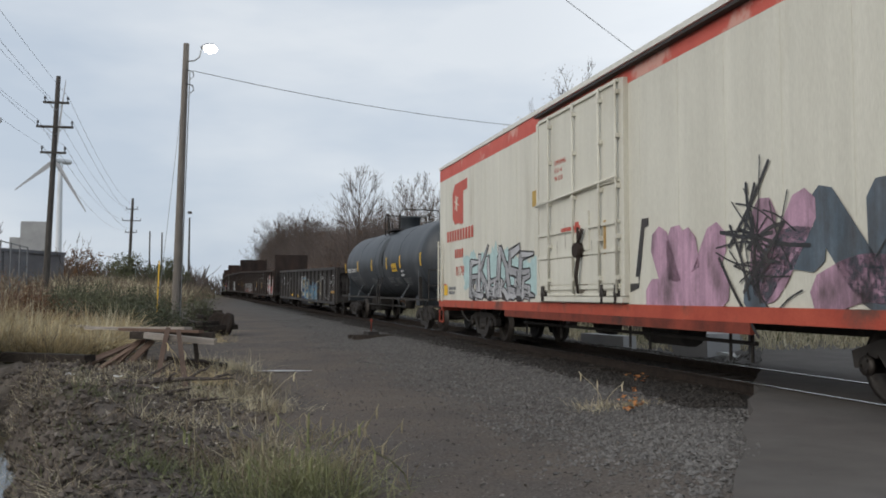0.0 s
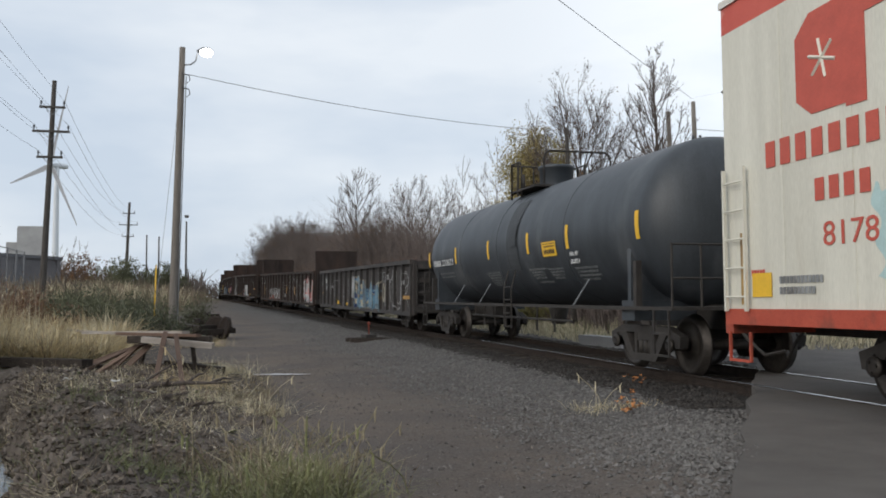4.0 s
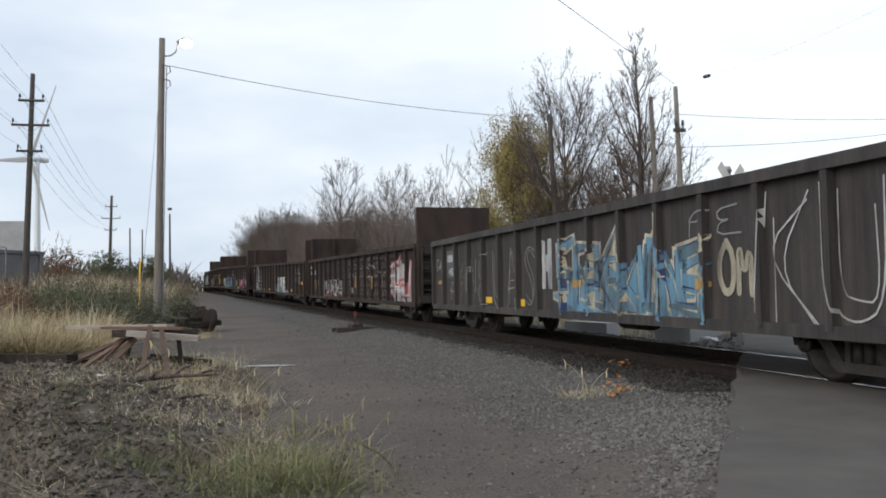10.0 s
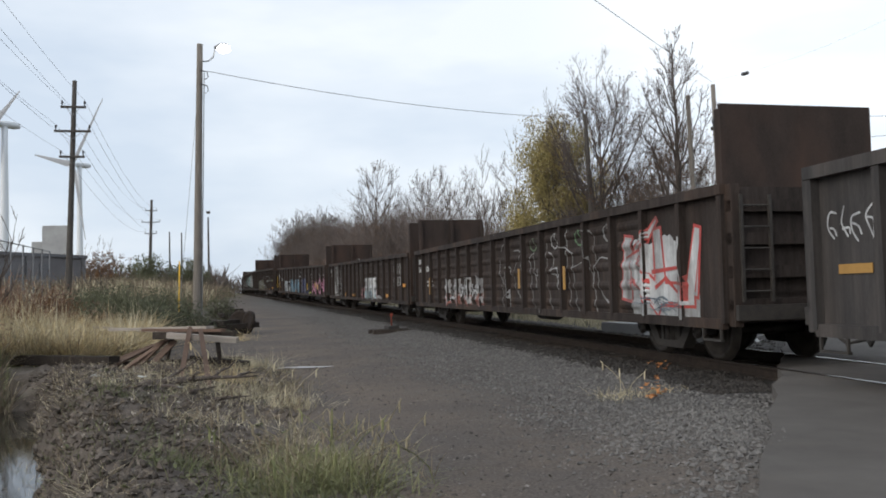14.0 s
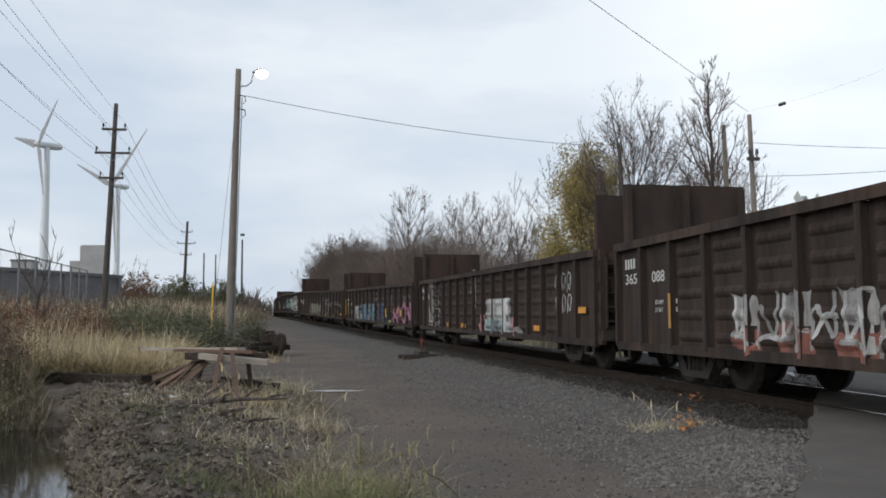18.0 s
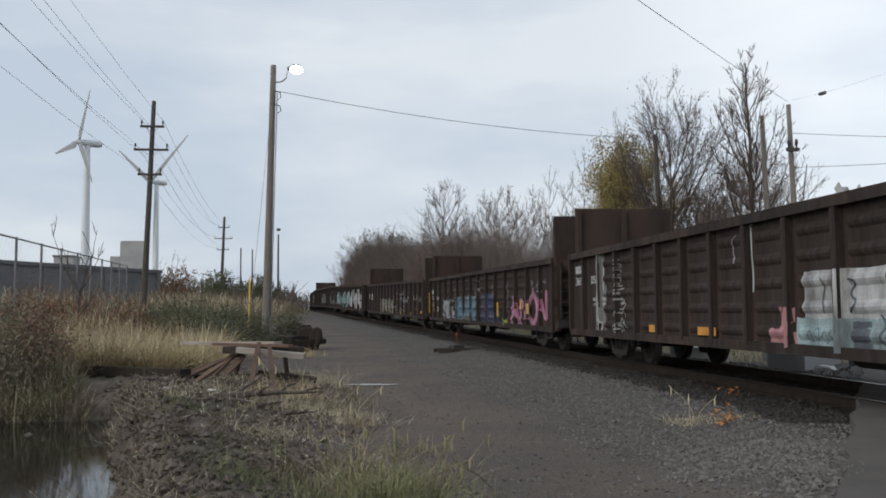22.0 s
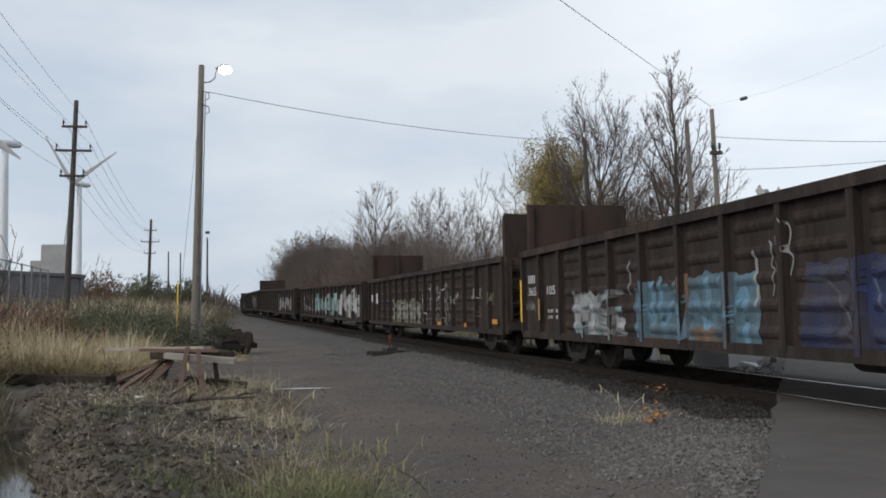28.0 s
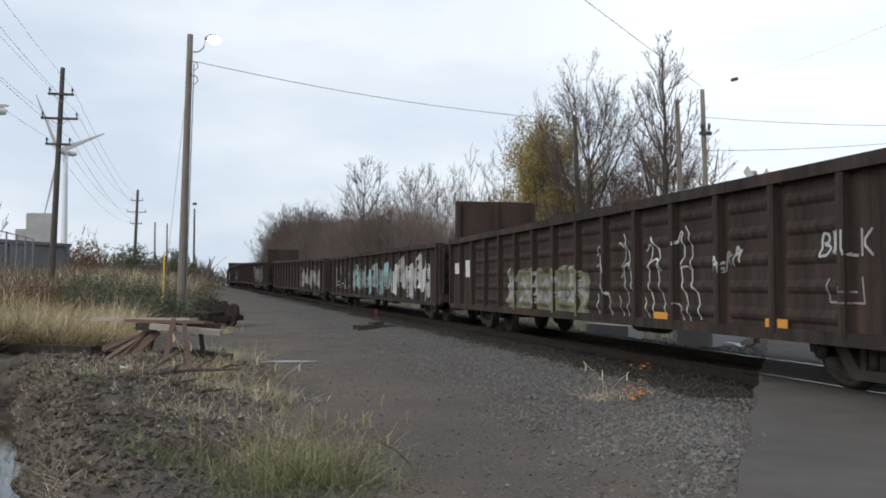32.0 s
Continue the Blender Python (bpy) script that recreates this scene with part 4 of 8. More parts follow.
def tank_car(L=15.4):
    car = tagged(new("tank_car"), "dusty black railway tank car with yellow reflective strips", "tank car", "cars of the freight train")
    R, zc, hl = 1.385, 2.38, 7.4
    prof = []
    for k in range(9):
        a = k / 8 * math.pi / 2
        prof.append((-hl + 0.75 - 0.75 * math.cos(a), max(0.02, R * math.sin(a))))
    rings = [-3.6, -0.45, 0.45, 3.6]
    prof += [(y, R) for y in np.linspace(-hl + 1.2, hl - 1.2, 14)]
    prof += [(-y, r) for y, r in prof[:9][::-1]]
    bm = bmesh.new()
    lathe_x(bm, prof, 56)
    bm.transform(Matrix.Rotation(radians(90), 4, "Z"))
    bm.transform(Matrix.Translation((0, 0, zc)))
    part("tank_shell", bm, tank_paint, car, "long cylindrical steel shell")
    for y in rings:
        b = bmesh.new()
        lathe_x(b, [(y - 0.02, R + 0.002), (y - 0.015, R + 0.008), (y + 0.015, R + 0.008), (y + 0.02, R + 0.002)], 56)
        b.transform(Matrix.Rotation(radians(90), 4, "Z"))
        b.transform(Matrix.Translation((0, 0, zc)))
        part("weld_seam", b, tank_paint, car)
    h = L / 2
    for s in (-1, 1):
        y = s * h
        part("stub_sill", boxes((-0.25, 0.25, min(y, s * 4.2), max(y, s * 4.2), 0.68, 1.05)), under_steel, car)
        part("end_platform", boxes((-1.42, 1.42, min(y, y - s * 0.75), max(y, y - s * 0.75), 0.98, 1.03)), under_steel, car, "steel grating end platform")
        part("bolster", boxes((-1.35, 1.35, s * 6.2 - 0.22, s * 6.2 + 0.22, 0.80, 1.12)), tank_paint, car, bevel=0.02)
        part("saddle", bmesh_of(prism_saddle, R, s * 6.2), tank_paint, car)
        for x in (-1.36, 1.36):
            part("saddle_post", boxes((x - 0.05, x + 0.05, s * 6.55 - 0.05, s * 6.55 + 0.05, 1.0, 1.75)), under_steel, car, "dark upright bracket")
        rail = bmesh.new()
        for z in (1.45, 1.95):
            tube(rail, [(-1.38, y - s * 0.05, z), (1.38, y - s * 0.05, z)], 0.02, 6)
        for x in (-1.38, -0.9, 0.9, 1.38):
            tube(rail, [(x, y - s * 0.05, 1.0), (x, y - s * 0.05, 1.97)], 0.02, 6)
        part("end_handrail", rail, under_steel, car)
        step = bmesh.new()
        for yy in (y - s * 0.08, y - s * 0.52):
            box(step, -1.44, -1.41, yy - 0.015, yy + 0.015, 0.30, 0.98)
        for z in (0.3, 0.62):
            box(step, -1.45, -1.39, min(y - s * 0.08, y - s * 0.52), max(y - s * 0.08, y - s * 0.52), z, z + 0.03)
        part("step", step, under_steel, car, "hanging steel stirrup step")
        coupler(car, y, s)
        truck(car, s * 6.2)
    for s in (-1, 1):
        part("side_rail", boxes((s * 1.38 - 0.035, s * 1.38 + 0.035, -7.0, 7.0, 0.97, 1.03)), under_steel, car, "long thin side rail")
        for y in (-4.0, 1.9, 4.2):
            br = bmesh.new()
            tube(br, [(s * 1.37, y, 1.0), (s * 1.16, y - 0.3, 1.50)], 0.016, 6)
            part("rail_brace", br, galv, car)
    # rods, valves and drop steps below the belly
    low = bmesh.new()
    tube(low, [(-1.0, -3.2, 0.70), (-1.0, 3.6, 0.70)], 0.03, 6)
    for y in (-2.2, -1.2, 0.9, 1.7, 2.6):
        tube(low, [(-1.0, y, 0.45), (-1.0, y, 1.0)], 0.025, 6)
    part("brake_rigging", low, under_steel, car)
    v = bmesh.new()
    tube(v, [(0, 0, 1.05), (0, 0, 0.55)], [0.26, 0.16], 14)
    part("bottom_outlet", v, under_steel, car)
    # side ladder, a grimy strip above it, and the dome with its two railings
    lad = bmesh.new()
    for y in (-0.77, -0.27):
        tube(lad, [(-1.44, y, 0.50), (-1.44, y, 1.35), (-1.33, y, 1.78)], 0.018, 6)
    for z in (0.52, 0.82, 1.12, 1.40):
        tube(lad, [(-1.44, -0.77, z), (-1.44, -0.27, z)], 0.015, 6)
    part("ladder", lad, under_steel, car, "dark steel ladder")

    def strip(y0, y1, a0, a1, lift, n=14):
        b = bmesh.new()
        rows = [[b.verts.new((-(R + lift) * math.cos(a), y, zc + (R + lift) * math.sin(a))) for a in np.linspace(a0, a1, n)] for y in (y0, y1)]
        for i in range(n - 1):
            b.faces.new((rows[0][i], rows[0][i + 1], rows[1][i + 1], rows[1][i]))
        return b
    part("walk_strip", strip(-1.02, -0.30, -0.45, 0.75, 0.012), tank_grime, car, "grimy non-slip strip")
    part("step_pad", strip(-0.98, -0.42, -0.06, 0.30, 0.03), tank_grime, car, "dark step pad", bevel=0)
    dome = bmesh.new()
    lathe = [(zc + R - 0.1, 0.40), (zc + R + 0.40, 0.40), (zc + R + 0.42, 0.43), (zc + R + 0.48, 0.43), (zc + R + 0.50, 0.40), (zc + R + 0.52, 0.05)]
    rr = [[dome.verts.new((r * math.cos(k * math.tau / 24), 0.05 + r * math.sin(k * math.tau / 24), z)) for k in range(24)] for z, r in lathe]
    for a, b in zip(rr, rr[1:]):
        for k in range(24):
            dome.faces.new((a[k], a[(k + 1) % 24], b[(k + 1) % 24], b[k])).smooth = True
    dome.faces.new(rr[-1])
    part("dome", dome, tank_paint, car, "round valve housing on top")
    zt = zc + R
    part("top_platform", boxes((-0.88, -0.46, -0.85, 0.85, zt - 0.10, zt - 0.05), (0.46, 0.88, -0.85, 0.85, zt - 0.10, zt - 0.05), (-0.88, 0.88, 0.5, 0.85, zt - 0.10, zt - 0.05)), under_steel, car, "grated walkway round the dome")
    hr = bmesh.new()
    y = -0.78
    tube(hr, [(-0.64, y, zt - 0.12), (-0.64, y, zt + 0.52), (-0.60, y, zt + 0.66), (-0.50, y, zt + 0.72), (0.86, y, zt + 0.72), (0.96, y, zt + 0.66), (1.0, y, zt + 0.52), (1.0, y, zt - 0.3)], 0.024, 8)
    part("handrail", hr, under_steel, car, "bent pipe handrail")
    hr = bmesh.new()
    tube(hr, [(-0.86, 0.78, zt + 0.58), (0.86, 0.78, zt + 0.58)], 0.022, 8)
    tube(hr, [(-0.3, 0.78, zt - 0.1), (-0.3, 0.78, zt + 0.58)], 0.022, 6)
    tube(hr, [(-0.62, 0.6, zt - 0.1), (-0.62, 0.6, zt + 0.36)], 0.035, 8)
    part("handrail", hr, under_steel, car, "pipe handrail behind the dome")
    for sx in (-1, 1):
        hr = bmesh.new()
        tube(hr, [(0.86 * sx, 0.78, zt - 0.25), (0.86 * sx, 0.78, zt + 0.60), (0.86 * sx, 0.28, zt + 0.60), (0.86 * sx, 0.16, zt + 0.55), (0.86 * sx, 0.10, zt + 0.44), (0.86 * sx, 0.10, zt - 0.25)], 0.024, 8)
        tube(hr, [(0.86 * sx, 0.34, zt - 0.2), (0.86 * sx, 0.34, zt + 0.60)], 0.03, 6)
        part("handrail", hr, under_steel, car, "bent pipe handrail")

    def on_shell(y0, y1, z0, z1, material, name, label=""):
        bm = bmesh.new()
        zs = np.linspace(z0, z1, 7)
        rows = [[bm.verts.new((-math.sqrt(max(0.0, R * R - (z - zc) ** 2)) - e, y, z)) for z in zs for e in (0.006,)] for y in (y0, y1)]
        for i in range(6):
            bm.faces.new((rows[0][i], rows[0][i + 1], rows[1][i + 1], rows[1][i]))
        return part(name, bm, material, car, label)
    for y in (7.0, 4.03, 1.1, -1.65, -3.78, -6.6):
        on_shell(y - 0.065, y + 0.065, 2.09, 2.54, yellow, "reflector_strip", "yellow reflective strip")
    on_shell(-3.2, -2.47, 1.99, 2.28, yellow, "notice_panel", "yellow notice panel")

    def shell_bars(y, z, size, length, seed, material=faint_stencil, slim=0.62, label="small white stencilled marks"):
        """A line of stencilled characters: upright bars with word gaps."""
        rnd = random.Random(seed)
        bm = bmesh.new()
        a, end = y, y - length
        while a > end:
            w = size * slim * rnd.uniform(0.75, 1.1)
            x = [-math.sqrt(R * R - (q - zc) ** 2) - 0.009 for q in (z, z + size)]
            vs = [bm.verts.new(p) for p in ((x[0], a, z), (x[0], a - w, z), (x[1], a - w, z + size), (x[1], a, z + size))]
            bm.faces.new(vs)
            a -= w * 1.4 + (size * 0.8 if rnd.random() < 0.18 else 0)
        tagged(part("stencil_line", bm, material, car, label), kind="stuff")
    for k, (z, h, y0, ln) in enumerate(((2.23, 0.02, -2.5, 0.66), (2.17, 0.03, -2.6, 0.5), (2.04, 0.085, -2.56, 0.55))):
        shell_bars(y0, z, h, ln, 70 + k, g_black, 0.62 if h > 0.05 else 1.2, "black printed line")
    shell_bars(6.45, 2.08, 0.17, 0.68, 1, stencil, 0.75, "white owner's marks")
    words(car, "230623", -math.sqrt(R * R - 0.22 ** 2) - 0.016, 5.5, 2.08, 0.25, stencil, "white stencilled car number", width=1.2)
    for k, (y, z, ln) in enumerate(((6.0, 1.84, 1.5), (5.9, 1.74, 1.35), (1.62, 1.74, 1.05), (1.56, 1.68, 0.95), (1.52, 1.62, 0.9), (1.48, 1.56, 0.8), (1.45, 1.50, 0.75), (1.40, 1.45, 0.6), (-1.42, 1.74, 1.0), (-1.5, 1.68, 0.75), (-1.5, 1.62, 0.7), (-1.55, 1.56, 0.6), (-1.6, 1.47, 0.8), (-2.5, 1.72, 0.72), (-2.55, 1.66, 0.66), (-2.55, 1.60, 0.6), (-2.6, 1.54, 0.5), (-3.8, 1.70, 1.0), (-3.85, 1.63, 0.9), (-3.85, 1.56, 0.95), (-3.9, 1.49, 0.7))):
        shell_bars(y, z, 0.038, ln, 10 + k)
    words(car, "FRA AIP", -1.352, -3.84, 1.945, 0.115, stencil, "white stencilled test marks")
    words(car, "SR-8754", -1.318, -3.82, 1.80, 0.125, stencil, "white stencilled test marks")
    return car


def prism_saddle(bm, R, y):
    out = [(-1.32, 0.98), (1.32, 0.98), (1.32, 1.96)] + [(R * math.cos(a), 2.38 + R * math.sin(a)) for a in np.linspace(-0.35, -math.pi + 0.35, 15)] + [(-1.32, 1.96)]
    a = [bm.verts.new((x, y - 0.06, z)) for x, z in out]
    b = [bm.verts.new((x, y + 0.06, z)) for x, z in out]
    n = len(out)
    for k in range(n):
        bm.faces.new((a[k], b[k], b[(k + 1) % n], a[(k + 1) % n]))
    bm.faces.new(a)
    bm.faces.new(b[::-1])


def reefer_car(L=20.9):
    car = tagged(new("refrigerator_car"), "dirty cream refrigerator boxcar with red bands and sprayed graffiti", "refrigerator car", "cars of the freight train")
    h, w, z0, z1 = L / 2, 1.53, 1.03, 4.84
    dc = 0.0
    d0, d1 = -1.86, 1.86
    part("body", boxes((-w, w, -h, h, z0, 4.50)), cream, car, bevel=0.02)
    part("red_band", boxes((-w - 0.002, w + 0.002, -h - 0.002, h + 0.002, 4.502, z1)), red_band, car, "chipped red paint band under the eave")
    roof = bmesh.new()
    out = [(-w - 0.03, z1 + 0.002), (w + 0.03, z1 + 0.002), (w + 0.03, z1 + 0.09), (0.7, z1 + 0.26), (-0.7, z1 + 0.26), (-w - 0.03, z1 + 0.09)]
    a = [roof.verts.new((x, -h - 0.02, z)) for x, z in out]
    b = [roof.verts.new((x, h + 0.02, z)) for x, z in out]
    for k in range(6):
        roof.faces.new((a[k], b[k], b[(k + 1) % 6], a[(k + 1) % 6]))
    roof.faces.new(a)
    roof.faces.new(b[::-1])
    part("roof", roof, white_band, car, "pale arched metal roof")
    for k in range(17):
        y = -h + 0.6 + k * (L - 1.2) / 16
        part("roof_rib", boxes((-1.2, 1.2, y - 0.04, y + 0.04, z1 + 0.1, z1 + 0.278)), white_band, car)
    for s in (-1, 1):
        part("side_sill", boxes((s * (w - 0.02) - 0.05, s * (w - 0.02) + 0.05, -h, h, 0.84, z0 - 0.002)), red_sill, car, "red side sill", bevel=0.01)
    part("deep_sill", boxes((-w - 0.035, -w + 0.03, -5.2, 4.2, 0.70, 0.838)), red_dirty, car, "deep red sill below the door", bevel=0.01)
    part("underframe", boxes((-0.3, 0.3, -h - 0.2, h + 0.2, 0.68, 1.02), (-1.4, 1.4, -h, h, 0.93, 1.025)), under_steel, car)
    seam = mesh_of("panel_seam", boxes((-w - 0.006, -w, -0.018, 0.018, z0 + 0.02, 4.49)), cream)
    k = 0
    for y in np.arange(-h + 1.15, h - 0.5, 1.16):
        if d0 - 0.25 < y < d1 + 0.25:
            continue
        part("panel_seam", seam, cream, car, at=pose(0, float(y), 0))
    # plug door with its lock rods
    door = part("plug_door", boxes((-w - 0.07, -w - 0.001, d0, d1, 1.16, 4.62)), cream, car, "dirty cream plug door", bevel=0.015)
    for z, t in ((4.62, 0.06), (3.02, 0.045), (2.36, 0.05), (1.92, 0.06), (1.34, 0.07)):
        part("door_beam", boxes((-w - 0.105, -w - 0.071, d0 + 0.04, d1 - 0.04, z - t, z)), cream, door)
    part("lower_door_plate", boxes((-w - 0.09, -w - 0.071, d0 + 0.1, d1 - 0.1, 1.36, 1.84)), cream, door)
    for y in (-1.78, -1.12, 0.0, 1.2):
        rod = bmesh.new()
        tube(rod, [(-w - 0.13, y, 1.2), (-w - 0.13, y, 4.6)], 0.022, 8)
        for z in (1.45, 2.1, 2.9, 3.7, 4.4):
            box(rod, -w - 0.15, -w - 0.07, y - 0.05, y + 0.05, z - 0.035, z + 0.035)
        part("lock_rod", rod, cream, door, "upright lock rod")
    arm = bmesh.new()
    tube(arm, [(-w - 0.14, d0 + 0.02, 3.05), (-w - 0.14, 0.2, 2.98), (-w - 0.14, d1 - 0.02, 2.92)], 0.022, 8)
    part("lock_bar", arm, cream, door, "crossways lock bar")
    gear = bmesh.new()
    tube(gear, [(-w - 0.22, -0.3, 1.95), (-w - 0.07, -0.3, 1.95)], 0.13, 16)
    tube(gear, [(-w - 0.16, -0.3, 2.35), (-w - 0.16, -0.35, 1.9), (-w - 0.18, -0.26, 1.5), (-w - 0.16, -0.3, 1.2)], [0.025, 0.04, 0.035, 0.025], 8)
    tube(gear, [(-w - 0.16, -0.5, 2.3), (-w - 0.16, -0.3, 2.05)], 0.035, 8)
    part("lock_gear", gear, rust, door, "greasy black lock gear")
    plate = part("lock_plate", boxes((-w - 0.10, -w - 0.072, -0.62, -0.02, 1.95, 2.62)), cream, door)
    patch(door, -w - 0.101, -0.22, -0.06, 2.28, 2.46, red_mark, "red_tag")
    for y in (d0 + 0.14, d1 - 0.3, 1.5, -1.2):
        hinge = bmesh.new()
        box(hinge, -w - 0.13, -w - 0.07, y - 0.07, y + 0.07, 1.14, 1.24)
        tube(hinge, [(-w - 0.12, y, 1.05), (-w - 0.12, y, 1.34)], 0.03, 8)
        part("door_roller", hinge, under_steel, door, "rusty black roller bracket")
    for z, m in ((1.10, under_steel), (4.74, under_steel)):
        part("door_track", boxes((-w - 0.12, -w - 0.003, d0 - 0.1 if z < 2 else d0 - 3.7, d1 + 0.1 if z < 2 else d1 + 0.15, z - (0.022 if z > 2 else 0.045), z + (0.022 if z > 2 else 0.045))), m if z > 2 else cream, car, "steel door track")
    for y in (d0 - 0.06, d1 + 0.06):
        part("door_post", boxes((-w - 0.085, -w - 0.001, y - 0.055, y + 0.055, 1.16, 4.60)), cream, car, bevel=0.01)
    for y, z in ((d1 + 0.13, 3.55), (d1 + 0.13, 1.75)):
        patch(car, -w - 0.012, y - 0.05, y + 0.05, z, z + 0.42, g_black, "rubber_bumper", "black rubber bumper")
    for s in (-1, 1):
        y = s * h
        e = y - s * 0.06
        ladder(car, -w - 0.07, e - s * 0.02, e - s * 0.46, 1.0, 2.75, 5, cream)
        end_ladder(car, y + s * 0.06, -1.45, -1.0, 1.0, 4.7, 10, cream)
        for k in range(5):
            part("end_rib", boxes((-1.46, 1.46, min(y, y + s * 0.07), max(y, y + s * 0.07), 1.3 + k * 0.65, 1.55 + k * 0.65)), cream, car, bevel=0.03)
        part("end_sill", boxes((-1.46, 1.46, min(y, y + s * 0.18), max(y, y + s * 0.18), 0.72, 1.0)), red_sill, car)
        step = bmesh.new()
        for yy in (e - s * 0.02, e - s * 0.46):
            box(step, -w - 0.04, -w - 0.01, yy - 0.015, yy + 0.015, 0.40, 0.75)
        box(step, -w - 0.05, -w, min(e - s * 0.02, e - s * 0.46), max(e - s * 0.02, e - s * 0.46), 0.39, 0.42)
        part("step", step, red_sill, car)
        coupler(car, y + s * 0.15, s)
        truck(car, s * (h - 2.95))
    rig = bmesh.new()
    tube(rig, [(-1.0, -4.5, 0.55), (-1.0, 4.5, 0.55)], 0.03, 6)
    for y in (-4.4, -3.9, -1.6, -0.9, 2.2, 4.3):
        tube(rig, [(-1.0, y, 0.3), (-1.0, y, 0.9)], 0.025, 6)
    part("brake_rigging", rig, under_steel, car)
    for a, b, r in ((-2.4, -1.2, 0.24), (0.4, 0.9, 0.18)):
        res = bmesh.new()
        tube(res, [(-0.7, a, 0.62), (-0.7, b, 0.62)], r, 14)
        part("brake_reservoir", res, under_steel, car)
    # owner's marks as plain shapes, then the readable figures
    x = -w - 0.008
    logo = bmesh.new()
    for pts in ([(8.95, 3.3), (8.95, 4.0), (8.7, 4.22), (7.45, 4.26), (7.45, 3.98), (7.85, 3.96), (7.85, 3.08), (8.15, 3.08), (8.15, 3.12), (8.7, 3.12)],):
        prism(logo, pts, x - 0.002, x + 0.006)
    part("owner_emblem", logo, red_mark, car, "red emblem")
    star = bmesh.new()
    for k in range(3):
        a = k * math.pi / 3 + 0.3
        tube(star, [(x - 0.004, 8.5 + 0.22 * math.cos(a), 3.68 + 0.22 * math.sin(a)), (x - 0.004, 8.5 - 0.22 * math.cos(a), 3.68 - 0.22 * math.sin(a))], 0.02, 4)
    part("emblem_star", star, cream, car)
    bars(car, x, 9.55, 2.66, 0.30, 10, red_mark, 0.55, 0.6, "owner_mark", "red owner's marks")
    bars(car, x, 8.68, 2.18, 0.24, 4, red_mark, 0.55, 0.62, "owner_mark", "red owner's marks")
    words(car, "8178", x, 8.58, 1.70, 0.36, red_mark, "red car number", width=0.82)
    bars(car, x, 9.9, 1.42, 0.07, 5, red_mark)
    bars(car, x, 9.35, 1.32, 0.08, 12, g_grey)
    bars(car, x, 9.35, 1.2, 0.08, 10, g_grey)
    patch(car, x, 9.88, 9.5, 1.17, 1.45, yellow, "notice_panel", "yellow notice panel")
    patch(car, x, 10.12, 10.06, 1.08, 1.95, g_gold, "reflector_strip", "dull yellow reflective strip")
    patch(car, x, d1 + 0.55, d1 + 0.28, 2.98, 3.30, ochre_panel, "notice_panel", "yellow notice panel")
    patch(car, -w - 0.074, -1.2, -1.28, 1.75, 2.4, g_gold, "reflector_strip", "dull yellow reflective strip")
    for k, s in enumerate(("OPENING", "H 11-4", "W 12-0")):
        words(car, s, -w - 0.074, 1.0, 3.62 - 0.15 * k, 0.13, red_mark, "red stencilled door size")
    bars(car, -w - 0.107, 0.6, 2.325, 0.07, 16, red_mark)

    def depth(y, z):
        y = np.asarray(y, float)
        return np.where((y > d0) & (y < d1), w + 0.075, w + 0.006)
    fill(car, depth, 2.05, 3.9, 1.2, 1.95, r_teal, 5, "pale teal sprayed haze", 0.002, 0.28)
    fill(car, depth, 3.7, 7.8, 1.35, 2.2, r_teal, 6, "pale teal sprayed haze", 0.0022, 0.30)
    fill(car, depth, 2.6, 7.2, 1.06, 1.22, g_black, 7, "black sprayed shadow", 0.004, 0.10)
    wild(car, depth, 7.2, 1.1, 4.7, 1.1, 6, [r_silver, r_light, r_silver], g_black, g_black, 4, "silver sprayed lettering with black outlines", 0.035)
    wild(car, depth, 7.1, 1.08, 4.5, 0.5, 9, [r_light, r_silver], g_black, g_black, 1, "small silver sprayed letters with black outlines", 0.025)
    for k in range(9):
        strokes(car, depth, 1.7 - 0.4 * k, 1.2 + 0.25 * (k % 4), 0.06, 0.5, [[(0.3, 1.0), (0.6, 0.4), (0.4, 0.0)]], 0.008, door_grime, "dark grime run", 0.003, 1, 0.3)
    fill(car, depth, -0.55, -0.05, 1.25, 1.9, door_grime, 9, "greasy smear under the lock gear", 0.002, 0.15)
    spray(car, depth, -4.6, -2.7, 0.95, 2.0, 2, [g_mauve], None, None, 23, 0.27, 0, 0.04, "mauve sprayed lettering", 3)
    spray(car, depth, -8.9, -5.2, 0.95, 2.2, 3, [g_mauve, g_slate], None, None, 29, 0.24, 0, 0.04, "mauve and slate sprayed lettering", 3)
    scratch(car, depth, -6.3, -4.4, 0.9, 2.6, g_black, 31, 34, 0.024)
    scratch(car, depth, -9.3, -7.2, 0.9, 2.4, g_black, 37, 30, 0.026)
    hook = bmesh.new()
    for pts in ([(-2.02, 1.35), (-2.30, 1.35), (-2.30, 1.45), (-2.20, 1.45), (-2.42, 2.32), (-2.62, 2.32), (-2.62, 2.20), (-2.50, 2.18), (-2.30, 1.28), (-2.02, 1.22)],):
        prism(hook, pts, x - 0.003, x + 0.006)
    part("graffiti", hook, g_black, car, "black hook-shaped stroke")
    return car


CARS = []
CARS.append((reefer_car(), 14.55, 7.5))
CARS.append((tank_car(), 34.4, 6.2))


